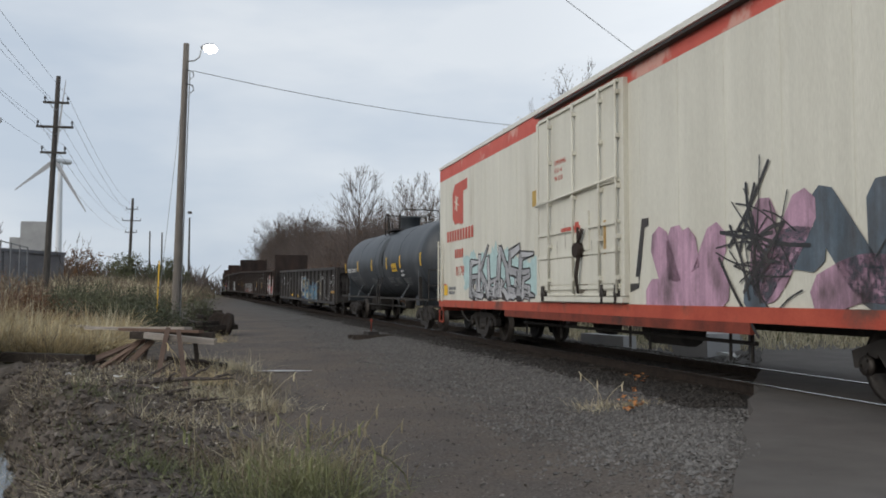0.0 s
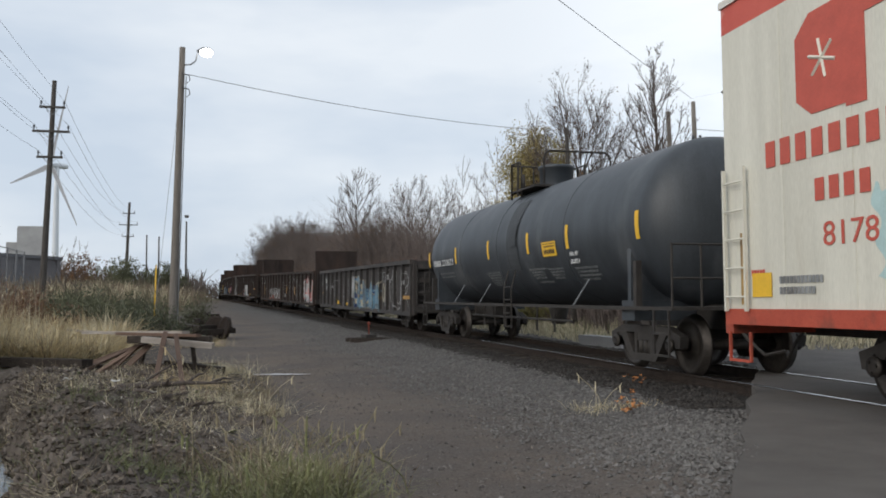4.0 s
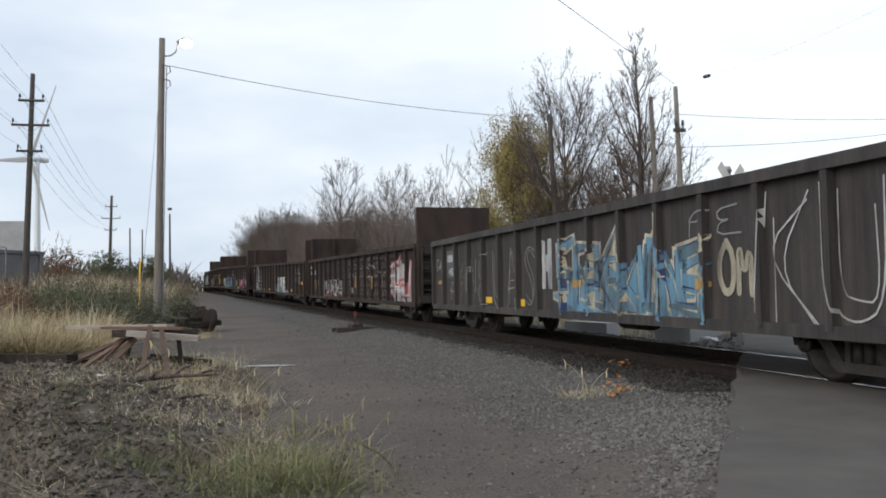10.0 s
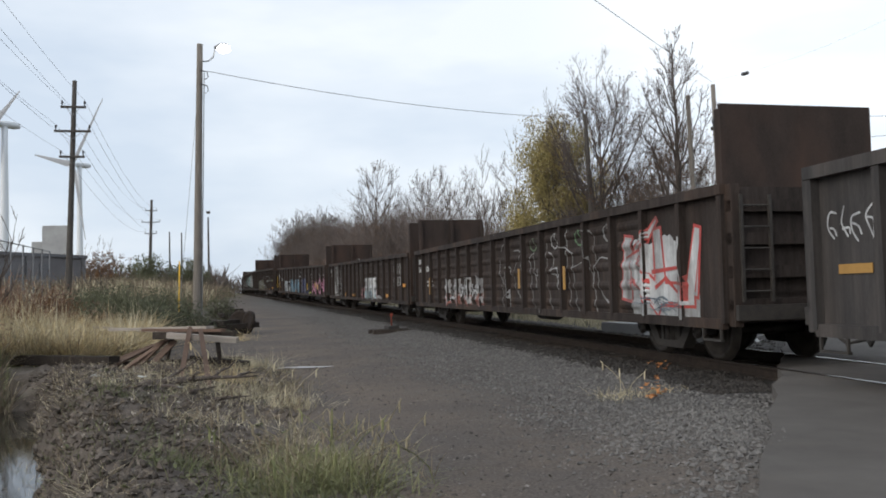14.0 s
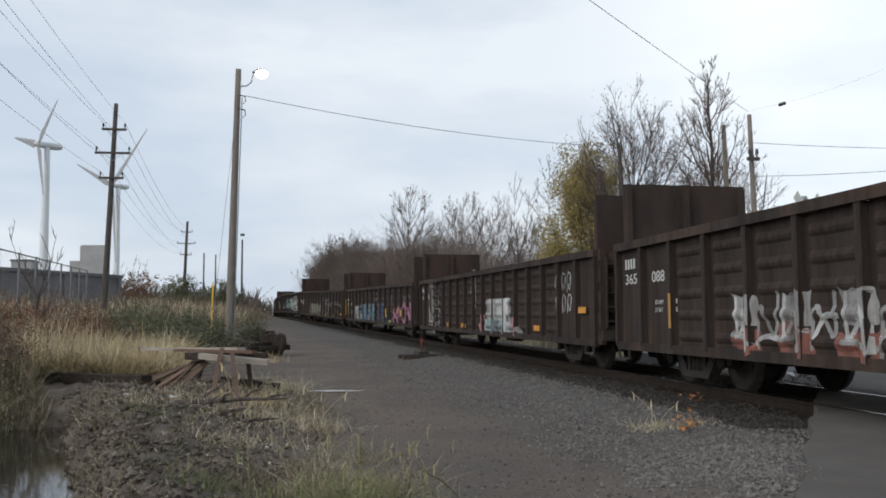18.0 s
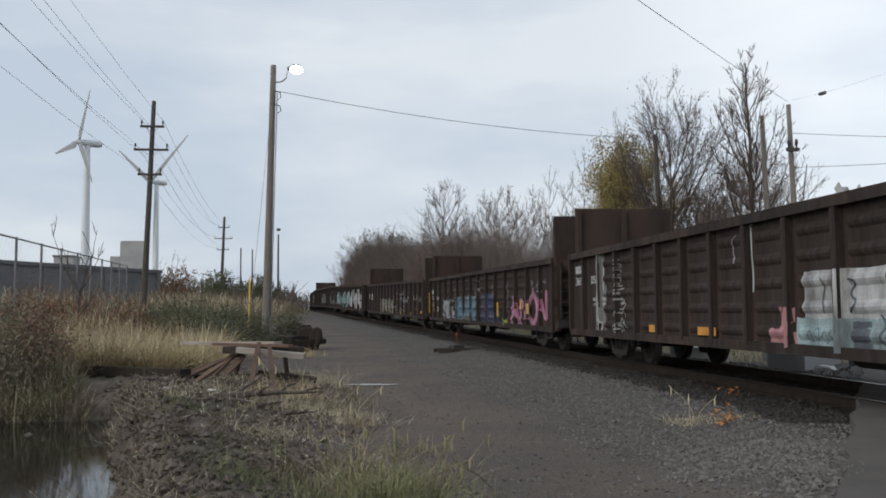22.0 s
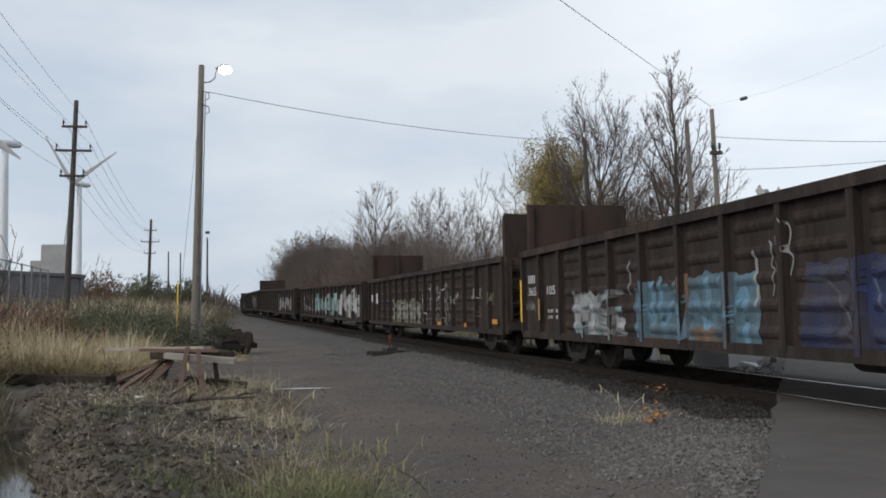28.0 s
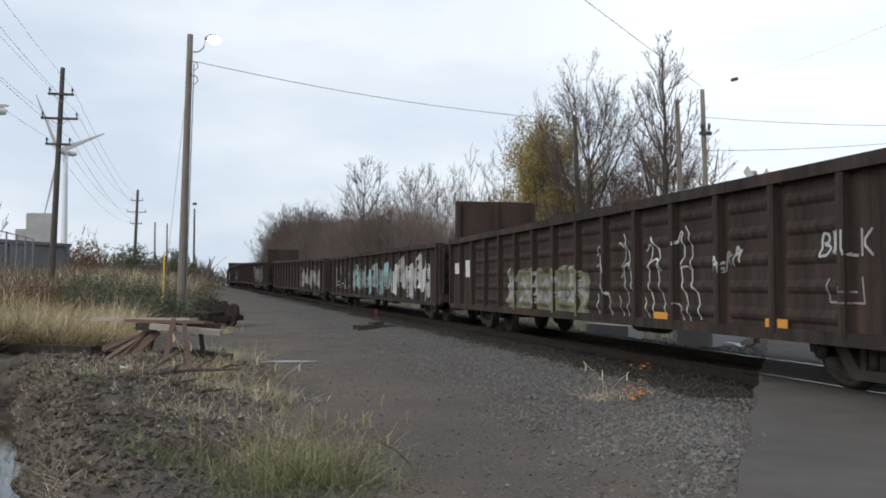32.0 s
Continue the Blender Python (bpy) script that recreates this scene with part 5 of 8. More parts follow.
def numbers(car, L, first, second, z=1.72, x=-1.442):
    """Owner's marks as bars, the car number in figures, small stencils below, near the far end."""
    h = L / 2
    bars(car, x, h - 0.32, z + 0.27, 0.18, 4, stencil, 0.85, 0.38, "owner_mark", "white owner's marks")
    words(car, first, x - 0.002, h - 0.3, z, 0.26, stencil, "white stencilled car number", width=0.52)
    if second:
        words(car, second, x - 0.002, h - 1.5, z, 0.26, stencil, "white stencilled car number", width=0.5)
    for k, text in enumerate(("LD LMT", "LT WT")):
        words(car, text, x - 0.002, h - 1.62, z - 0.38 - 0.13 * k, 0.1, stencil, "small white stencilled words")
        bars(car, x, h - 2.12, z - 0.38 - 0.13 * k, 0.075, 6, stencil)


def gondola_train():
    # the gondola behind the tank car
    L = 18.6
    car, d = gondola("sooty black open gondola car with pale blue graffiti", L, 16, car_black, 0, 0, False, 2.36)
    wild(car, d, 0.45, 0.66, 5.0, 1.2, 6, [g_blue, g_blue, g_faded, g_blue], g_cream, g_royal, 2, "pale blue sprayed lettering with cream edges", 0.05)
    wild(car, d, 0.1, 0.62, 4.6, 1.0, 8, [g_blue, g_faded, g_blue], g_royal, g_cream, 3, "small pale blue sprayed lettering", 0.012)
    fill(car, d, -4.7, 0.3, 0.62, 1.42, g_blue, 12, "pale blue sprayed ground", 0.0045, 0.2)
    tapered(car, d, [((-3.2, 1.5), (-3.45, 2.15), 0.5, 0.05), ((-1.9, 1.4), (-2.15, 1.98), 0.4, 0.05), ((-0.1, 1.2), (0.05, 1.86), 0.3, 0.04), ((-4.2, 1.3), (-4.75, 1.75), 0.3, 0.04)], g_cream, "cream sprayed spikes", 0.005)
    tapered(car, d, [((-0.35, 1.16), (-0.75, 1.16), 0.16, 0.10), ((-4.35, 1.12), (-4.75, 1.12), 0.16, 0.06)], g_gold, "ochre sprayed patches", 0.0155)
    fill(car, d, 0.58, 1.08, 1.08, 2.0, g_white, 13, "white sprayed letter", 0.006, 0.05)
    tapered(car, d, [((0.83, 2.05), (0.83, 1.72), 0.14, 0.1), ((0.83, 1.08), (0.83, 1.4), 0.16, 0.08)], car_black, "dark gap in the white letter", 0.0095)
    tag(car, d, "OM", -4.9, 0.98, 0.78, 0.62, 0.05, g_cream, "cream sprayed letters", jit=0.08)
    tag(car, d, "FE", -4.2, 1.74, 1.3, 0.34, 0.012, faint_stencil, "faint grey sprayed letters")
    hollow(car, d, "KUR", -5.72, 0.68, 3.3, 1.42, g_white, "white outlined sprayed letters")
    hollow(car, d, "ELAS", 5.25, 0.68, 4.1, 1.25, g_chalk, "pale outlined sprayed letters")
    for k in range(4):
        y = 6.75 - 0.36 * k
        strokes(car, d, y, 0.95 + 0.1 * (k % 3), 0.28, 0.85, [[(0.1, 0.9), (0.5, 0.2), (0.3, 0.0)], [(0.9, 0.95), (0.6, 0.4), (0.95, 0.1)], [(0.2, 0.5), (0.8, 0.62)]], 0.009, g_chalk, "thin grey sprayed scrawl", jit=0.35)
    strokes(car, d, 7.75, 0.85, 0.5, 0.42, [[(0.3, 0.0), (0.4, 0.9), (0.8, 1.0), (0.95, 0.7)], [(0.0, 0.5), (0.9, 0.45)]], 0.012, g_chalk, "small sprayed tag", bend=2)
    patch(car, -1.4405, L / 2 - 1.32, L / 2 - 2.2, 1.38, 2.1, panel_grey, "stencil_panel", "grey painted-over panel")
    bars(car, -1.4535, L / 2 - 1.45, 1.80, 0.18, 4, stencil, 0.8, 0.40, "owner_mark", "white owner's marks")
    words(car, "4506", -1.4545, L / 2 - 1.55, 1.44, 0.28, stencil, "white stencilled car number", width=0.6)
    for k in range(4):
        strokes(car, d, 9.05 - 0.2 * k, 1.6, 0.17, 0.3, [[(0.8, 0.9), (0.2, 0.8), (0.1, 0.2), (0.8, 0.0)], [(0.2, 0.4), (0.9, 0.6), (0.9, 0.1)]], 0.012, g_white, "white sprayed tag", bend=2, jit=0.25)
    patch(car, -1.54, -8.35, -9.22, 1.10, 1.22, ochre_strip, "reflector_strip", "orange reflective strip")
    patch(car, -1.4435, L / 2 - 0.42, L / 2 - 0.95, 1.22, 1.32, ochre_strip, "reflector_strip", "faded ochre reflective strip")
    patch(car, -1.4435, 2.5, 2.05, 0.72, 0.86, yellow, "reflector_strip", "yellow reflective strip")
    patch(car, -1.4435, 4.6, 4.15, 0.76, 0.90, yellow, "reflector_strip", "yellow reflective strip")
    CARS.append((car, 52.75, L / 2 - 2.35))
    # second: red and white piece at the near end, tall end plates
    L = 20.2
    car, d = gondola("weathered brown open gondola car with a red and white graffiti piece", L, 17, car_brown, 3.6, 3.6)
    fill(car, d, -9.3, -7.2, 0.66, 1.15, g_grey, 3, "white sprayed ground", 0.005, 0.08)
    fill(car, d, -8.9, -7.3, 1.1, 1.85, g_white, 4, "white sprayed ground", 0.0055, 0.12)
    wild(car, d, -6.85, 0.85, 2.2, 1.12, 2, [g_white], g_red, g_red, 1, "red and white sprayed lettering", 0.045)
    tapered(car, d, [((-7.9, 1.35), (-8.7, 1.4), 0.07, 0.05), ((-8.0, 1.1), (-8.35, 1.25), 0.07, 0.05), ((-8.35, 1.25), (-8.75, 1.0), 0.07, 0.04), ((-7.6, 1.75), (-7.0, 1.6), 0.06, 0.03)], g_red, "red sprayed lines", 0.017)
    scratch(car, d, -9.1, -7.3, 0.66, 1.0, g_slate, 56, 14, 0.012, what="grey sprayed lines")
    for k in range(6):
        y = 0.1 - 1.08 * k
        strokes(car, d, y, 0.66, 0.9, 1.4, [[(0.1, 0.95), (0.55, 0.98), (0.5, 0.7), (0.65, 0.4), (0.95, 0.0)], [(0.1, 0.95), (0.0, 0.6), (0.25, 0.3), (0.35, 0.0)], [(0.5, 0.5), (0.7, 0.62), (0.95, 0.5)]], 0.013, g_chalk, "grey-white outlined sprayed letters", bend=2, jit=0.2)
    for k, y in enumerate((-3.5, -4.8, -6.1, -2.2)):
        strokes(car, d, y, 2.0, 0.4, 0.28, [[(0.0, 0.0), (0.4, 1.0), (0.9, 0.1)], [(0.0, 0.1), (0.5, -0.3), (0.9, 0.0)]], 0.016, (g_chalk, g_moss)[k % 2], "small white and green tag", bend=1)
    for k in range(4):
        y = 5.9 - 1.18 * k
        fill(car, d, y - 0.75, y, 0.64, 0.95 + 0.08 * (k % 2), g_brick, 20 + k, "brick-red sprayed patch", 0.006, 0.12)
        fill(car, d, y - 0.7, y - 0.1, 1.0, 1.42, g_chalk, 25 + k, "white sprayed patch", 0.0062, 0.14)
    spray(car, d, 1.6, 5.9, 0.68, 1.45, 7, [g_white, g_chalk], None, None, 57, 0.035, 0.0, 0.035, "white sprayed letters", 4)
    numbers(car, L, "365", "088")
    patch(car, -1.54, -1.55, -1.67, 1.11, 1.56, ochre_strip, "reflector_strip", "faded ochre reflective strip")
    patch(car, -1.54, -4.34, -4.46, 1.08, 1.54, ochre_strip, "reflector_strip", "yellow reflective strip")
    patch(car, -1.54, L / 2 - 2.35, L / 2 - 2.43, 0.95, 1.5, ochre_strip, "reflector_strip", "faded ochre reflective strip")
    CARS.append((car, 74.05, L / 2 - 2.35))
    # third: white, pink and grey piece low on the side
    L = 18.9
    car, d = gondola("weathered brown open gondola car with tall rusty end plates", L, 17, car_brown, 3.6, 3.6)
    fill(car, d, -2.52, -0.86, 0.95, 1.60, g_white, 31, "white sprayed block lettering", 0.006, 0.015)
    fill(car, d, -3.3, -2.64, 0.62, 1.60, g_white, 32, "white sprayed block lettering", 0.006, 0.015)
    fill(car, d, -2.50, -0.66, 0.61, 1.02, g_mist, 33, "pale teal sprayed ground", 0.0075, 0.04)
    fill(car, d, -3.38, -2.70, 0.61, 0.90, g_mist, 34, "pale teal sprayed ground", 0.0075, 0.04)
    fill(car, d, -0.72, 0.02, 0.61, 0.86, g_rose, 35, "dusty pink sprayed ground", 0.006, 0.08)
    fill(car, d, -0.62, -0.28, 0.8, 1.16, g_rose, 36, "dusty pink sprayed ground", 0.0065, 0.06)
    fill(car, d, -3.9, -3.32, 0.61, 1.08, g_rose, 37, "dusty pink sprayed ground", 0.008, 0.12)
    fill(car, d, -4.35, -3.8, 0.61, 0.80, g_chalk, 38, "grey-pink sprayed ground", 0.007, 0.12)
    fill(car, d, -2.2, -1.85, 0.62, 0.98, g_slate, 39, "slate sprayed patch", 0.0105, 0.02)
    fill(car, d, -3.1, -2.85, 0.98, 1.14, g_slate, 40, "slate sprayed patch", 0.0105, 0.02)
    for y, z, w, h in ((-1.25, 1.05, 0.12, 0.5), (-1.75, 1.1, 0.3, 0.4), (-2.35, 0.65, 0.15, 0.4), (-2.85, 0.95, 0.3, 0.2)):
        strokes(car, d, y, z, w, h, [[(0.2, 1.0), (0.8, 0.8), (0.1, 0.45), (0.9, 0.2), (0.4, 0.0)]], 0.014, g_slate, "dark sprayed line", 0.0135, 2)
    for k in range(6):
        strokes(car, d, -0.95 - 0.16 * k - (1.2 if k > 3 else 0), 0.70 + 0.05 * (k % 2), 0.13, 0.16, [[(0.0, 0.5), (0.3, 1.0), (0.8, 0.8), (0.9, 0.2), (0.4, 0.0), (0.0, 0.5)]], 0.009, g_slate, "dark sprayed loop", 0.0135, 2)
    strokes(car, d, 0.5, 1.35, 0.12, 1.0, [[(0.3, 1.05), (0.4, 0.6), (0.6, 0.3), (0.5, 0.0)], [(0.1, 1.1), (0.7, 1.0)]], 0.022, g_white, "white paint run", 0.0135)
    strokes(car, d, 1.1, 1.8, 0.35, 0.4, [[(0.6, 1.0), (0.2, 0.6), (0.4, 0.0)]], 0.018, g_chalk, "white paint run")
    for k in range(2):
        for j in range(3):
            strokes(car, d, -6.95 - 0.34 * j, 1.2 + 0.48 * k, 0.3, 0.42, [[(0.1, 0.0), (0.1, 1.0), (0.8, 0.9), (0.7, 0.5)], [(0.9, 0.8), (0.6, 0.0), (0.2, 0.45)]], 0.016, g_white, "white sprayed letters")
    for k, (y0, y1, z0, z1) in enumerate(((7.0, 7.45, 1.5, 2.3), (6.9, 7.55, 1.15, 1.7), (6.95, 7.4, 0.8, 1.2), (7.1, 7.3, 2.2, 2.36))):
        fill(car, d, y0, y1, z0, z1, g_haze, 64 + k, "pale grey blotch of sprayed paint", 0.006 + 0.0004 * k, 0.16)
    scrawl(car, d, 6.9, 7.6, 0.7, 2.2, g_white, 63, 3, 0.02, what="white sprayed lines")
    for k in range(7):
        strokes(car, d, 6.35 - 0.03 * k, 1.98 - 0.2 * k, 0.5, 0.17, LETTERS["SRKEBMA"[k]], 0.016, g_chalk, "white sprayed scribble", 0.0135, 2, 0.3)
    tag(car, d, "FLEU", 6.5, 0.66, 0.75, 0.16, 0.012, g_white, "small white sprayed tag", jit=0.15)
    numbers(car, L, "365", "058")
    for y, z in ((-8.45, 1.2), (-5.45, 0.77), (2.2, 0.72), (1.98, 0.72), (4.3, 0.72)):
        patch(car, -1.50, y, y - 0.42, z, z + 0.13, orange, "reflector_strip", "orange reflective strip")
    CARS.append((car, 94.75, L / 2 - 2.35))
    # fourth: pink letters, then a long blue piece
    L = 18.9
    car, d = gondola("weathered brown open gondola car with pink and blue graffiti", L, 15, car_brown, 3.6, 3.56)
    tag(car, d, "ANON", -5.1, 0.70, 3.75, 0.88, 0.105, g_pink, "large pink sprayed letters", 1, 0.03, 0.011)
    tag(car, d, "ANON", -5.07, 0.69, 3.75, 0.90, 0.03, g_mauve, "pale pink edges of the sprayed letters", 1, 0.03, 0.0135)
    patch(car, -1.55, -7.05, -7.3, 1.0, 1.3, ochre_panel, "stencil_panel", "faded ochre stencil panel")
    scrawl(car, d, -8.7, -7.2, 1.62, 1.95, g_chalk, 75, 4, 0.02, what="pale sprayed scrawl above the pink letters")
    fill(car, d, -3.55, -0.85, 0.61, 1.05, g_navy, 45, "navy sprayed ground", 0.006, 0.12)
    fill(car, d, -2.75, -0.95, 0.9, 1.62, g_navy, 46, "navy sprayed ground", 0.0065, 0.12)
    fill(car, d, -2.3, -1.9, 0.7, 1.5, g_royal, 47, "blue sprayed patch", 0.009, 0.1)
    spray(car, d, -3.2, -1.0, 0.68, 1.5, 4, [g_navy], None, None, 72, 0.06, 0.0, 0.035, "navy sprayed lettering", 3)
    strokes(car, d, -1.0, 0.65, 2.2, 0.8, [[(0.0, 1.0), (0.3, 0.9), (0.32, 0.2)], [(0.5, 0.9), (0.55, 0.1), (0.9, 0.4)]], 0.02, g_slate, "slate sprayed line", 0.0135)
    fill(car, d, -0.05, 1.7, 0.61, 1.58, g_faded, 48, "faded pale blue sprayed ground", 0.006, 0.1)
    fill(car, d, 2.0, 3.5, 0.61, 1.50, g_faded, 49, "faded pale blue sprayed ground", 0.006, 0.14)
    fill(car, d, 1.72, 2.02, 0.8, 1.6, g_tan, 50, "tan sprayed patch", 0.0065, 0.1)
    fill(car, d, 0.9, 1.9, 0.61, 0.85, g_tan, 53, "tan sprayed patch", 0.008, 0.1)
    spray(car, d, 0.1, 3.5, 0.66, 1.6, 4, [g_blue, g_faded, g_chalk], None, None, 73, 0.07, 0.0, 0.035, "blue sprayed lettering", 4)
    strokes(car, d, 3.3, 0.62, 3.3, 0.6, [[(0.0, 0.6), (0.1, 0.9), (0.25, 0.0)], [(0.4, 0.0), (0.45, 0.8), (0.6, 0.3)], [(0.7, 0.9), (0.75, 0.0)], [(0.9, 0.0), (0.86, 0.7)]], 0.016, g_slate, "slate sprayed line", 0.0135, 2)
    fill(car, d, 3.95, 6.2, 0.62, 1.05, g_grey, 51, "silver sprayed ground", 0.006, 0.14)
    fill(car, d, 4.9, 6.3, 0.9, 1.42, g_grey, 52, "silver sprayed ground", 0.0065, 0.12)
    wild(car, d, 6.3, 0.66, 2.3, 0.82, 4, [g_grey, g_mist], g_slate, g_black, 3, "silver sprayed lettering with dark outlines", 0.02)
    for y, z0, z1 in ((-2.65, 1.45, 1.92), (-4.6, 1.1, 1.93), (0.0, 1.2, 1.8), (3.7, 1.4, 1.9)):
        strokes(car, d, y, z0, 0.06, z1 - z0, [[(0.3, 1.0), (0.6, 0.5), (0.4, 0.0)]], 0.03, g_chalk, "white paint run", 0.0135)
    for k in range(3):
        strokes(car, d, -0.28 - 0.18 * k, 1.3 + 0.1 * k, 0.16, 0.6, [[(0.1, 1.0), (0.9, 0.8), (0.2, 0.5), (0.9, 0.4), (0.4, 0.0)]], 0.013, g_chalk, "white sprayed tag", bend=2)
    tag(car, d, "BRISH", -3.98, 0.64, 0.6, 0.17, 0.012, g_lime, "small lime sprayed tag", jit=0.08)
    patch(car, -1.545, -3.62, -3.74, 0.88, 1.33, yellow, "reflector_strip", "yellow reflective strip")
    patch(car, -1.545, -6.38, -6.48, 1.12, 1.4, yellow, "reflector_strip", "yellow reflective strip")
    numbers(car, L, "365", "105", 1.47)
    patch(car, -1.545, L / 2 - 0.02, L / 2 - 0.12, 0.88, 1.83, yellow, "reflector_strip", "yellow reflective strip")
    patch(car, -1.545, 8.17, 8.07, 0.93, 1.39, ochre_strip, "reflector_strip", "faded ochre reflective strip")
    for k in range(4):
        strokes(car, d, 9.36 - 0.17 * k, 1.1, 0.14, 0.26, [[(0.1, 1.0), (0.3, 0.0), (0.8, 0.9), (0.9, 0.1)]], 0.011, g_chalk, "white sprayed tag")
    CARS.append((car, 115.1, L / 2 - 2.35))
    # fifth: olive and white tags
    L = 18.9
    car, d = gondola("weathered brown open gondola car with white and olive graffiti tags", L, 16, car_brown, 3.55, 3.6)
    fill(car, d, -0.4, 4.2, 0.62, 1.5, g_olive, 61, "faded olive sprayed ground", 0.006, 0.15)
    spray(car, d, -0.4, 4.3, 0.66, 1.55, 5, [g_chalk], None, None, 81, 0.05, 0.0, 0.035, "pale sprayed lettering", 4)
    for k in range(4):
        y = -0.75 - 0.93 * k
        strokes(car, d, y, 0.62, 0.75, 1.3, [[(0.0, 0.9), (0.3, 1.0), (0.35, 0.7), (0.15, 0.5), (0.4, 0.25), (0.45, 0.0)], [(0.3, 1.0), (0.6, 0.85), (0.55, 0.5), (0.8, 0.3), (0.85, 0.02)], [(0.1, 0.6), (0.45, 0.68), (0.6, 0.55)], [(0.05, 0.3), (0.2, 0.1), (0.25, 0.0)]], 0.015, g_white, "white outlined sprayed letters", 0.0135, 2)
    for k in range(3):
        strokes(car, d, -4.62 - 0.2 * k, 1.32 + 0.06 * k, 0.18, 0.3, [[(0.1, 0.0), (0.4, 1.0), (0.9, 0.1)], [(0.1, 0.4), (0.9, 0.5)]], 0.02, g_white, "white sprayed tag", bend=2)
    tag(car, d, "BULK", -6.68, 1.47, 0.8, 0.26, 0.016, g_white, "white sprayed tag", 1, 0.02)
    for k in range(3):
        strokes(car, d, -7.97 - 0.18 * k, 1.32, 0.17, 0.28, [[(0.8, 0.9), (0.2, 0.8), (0.7, 0.5), (0.1, 0.1), (0.9, 0.0)], [(0.9, 1.0), (0.95, 0.2)]], 0.014, g_olive, "olive sprayed tag", bend=2)
    strokes(car, d, -6.78, 0.97, 0.55, 0.28, [[(0.0, 1.0), (0.05, 0.0), (0.98, 0.0), (1.0, 1.0)], [(0.4, 0.9), (0.5, 0.4), (0.8, 0.45)]], 0.012, g_chalk, "white outlined square", bend=0)
    for y, z in ((-2.95, 0.66), (-5.73, 0.66), (-8.5, 0.8)):
        patch(car, -1.50, y, y - 0.42, z, z + 0.12, orange, "reflector_strip", "orange reflective strip")
    patch(car, -1.442, L / 2 - 1.5, L / 2 - 1.9, 1.4, 1.85, stencil, "stencil_panel", "white stencil panel")
    patch(car, -1.442, L / 2 - 0.35, L / 2 - 0.8, 1.5, 1.8, stencil, "stencil_panel", "white stencil panel")
    CARS.append((car, 135.45, L / 2 - 2.35))
    # sixth: teal and white lettering along the whole side
    L = 20.3
    car, d = gondola("weathered brown open gondola car with teal and white graffiti", L, 17, car_brown, 0, 0, False)
    spray(car, d, -9.0, -4.2, 0.8, 2.1, 4, [g_white], None, None, 91, 0.2, 0.0, 0.045, "white sprayed lettering", 4)
    spray(car, d, -4.0, 4.0, 0.8, 2.0, 8, [g_teal, g_grey], None, None, 92, 0.14, 0.0, 0.045, "teal sprayed lettering", 4)
    scrawl(car, d, 4.5, 8.8, 0.9, 2.0, g_white, 93, 6, 0.03)
    CARS.append((car, 156.55, L / 2 - 2.35))
    # the rest of the train, far down the line
    L, c = 19.2, 168.3
    for k in range(7):
        c += L / 2
        tall = (0, 3.4, 0, 0, 3.5, 0, 0)[k]
        car, d = gondola("weathered brown open gondola car far down the line", L, 16, car_brown, tall, 0, False)
        spray(car, d, -8 + k, -2 + k, 0.8, 2.0, 5, [(g_chalk, g_haze, g_slate)[k % 3]], None, None, 101 + k, 0.16, 0.0, 0.06, "sprayed lettering", 4)
        CARS.append((car, c, L / 2 - 2.35))
        c += L / 2 + 1.6


gondola_train()


# ---- poles, wires, turbines, buildings ----
def cable(name, a, b, sag, r=0.012, label="thin dark overhead cable", n=14):
    a, b = Vector(a), Vector(b)
    bm = bmesh.new()
    tube(bm, [a.lerp(b, k / n) - Vector((0, 0, sag * 4 * (k / n) * (1 - k / n))) for k in range(n + 1)], r, 5)
    return tagged(new(name, mesh_of(name, bm, wire_mat)), label, "cable", "overhead cables")


def insulator(bm, x, y, z, h=0.22):
    tube(bm, [(x, y, z), (x, y, z + h * 0.4), (x, y, z + h * 0.45), (x, y, z + h)], [0.03, 0.03, 0.06, 0.045], 8)


def utility_pole(x, y, top, lean, arms, wood, label, r=0.15, turn=0.0):
    """Wooden pole with crossarms (height, half width)."""
    z = land(x, y)
    pole = tagged(new("utility_pole"), label, "utility pole", "utility poles")
    pole.matrix_world = pose(x, y, z - 0.3, 0, 0, turn)
    h = top - z + 0.3
    bm = bmesh.new()
    tube(bm, [(lean * k / 8 * h, 0, h * k / 8) for k in range(9)], [r * (1 - 0.35 * k / 8) for k in range(9)], 12)
    part("shaft", bm, wood, pole)
    for za, half in arms:
        zz = za - z + 0.3
        cx = lean * zz
        part("crossarm", boxes((cx - half, cx + half, -0.19, -0.07, zz - 0.06, zz + 0.06)), dark_pole, pole)
        for s in (-1, 1):
            ib = bmesh.new()
            insulator(ib, cx + s * (half - 0.08), -0.13, zz + 0.06, 0.3)
            part("insulator", ib, wire_mat, pole, "dark pin insulator")
            br = bmesh.new()
            tube(br, [(cx + s * half * 0.5, -0.13, zz - 0.05), (cx, -0.13, zz - 0.45)], 0.015, 5)
            part("arm_brace", br, galv, pole)
    return pole


glow_white = bpy.data.materials.new("lit_lamp_glass")
glow_white.use_nodes = True
glow_white.node_tree.nodes["Principled BSDF"].inputs["Emission Color"].default_value = (1.0, 0.97, 0.9, 1)
glow_white.node_tree.nodes["Principled BSDF"].inputs["Emission Strength"].default_value = 6.0


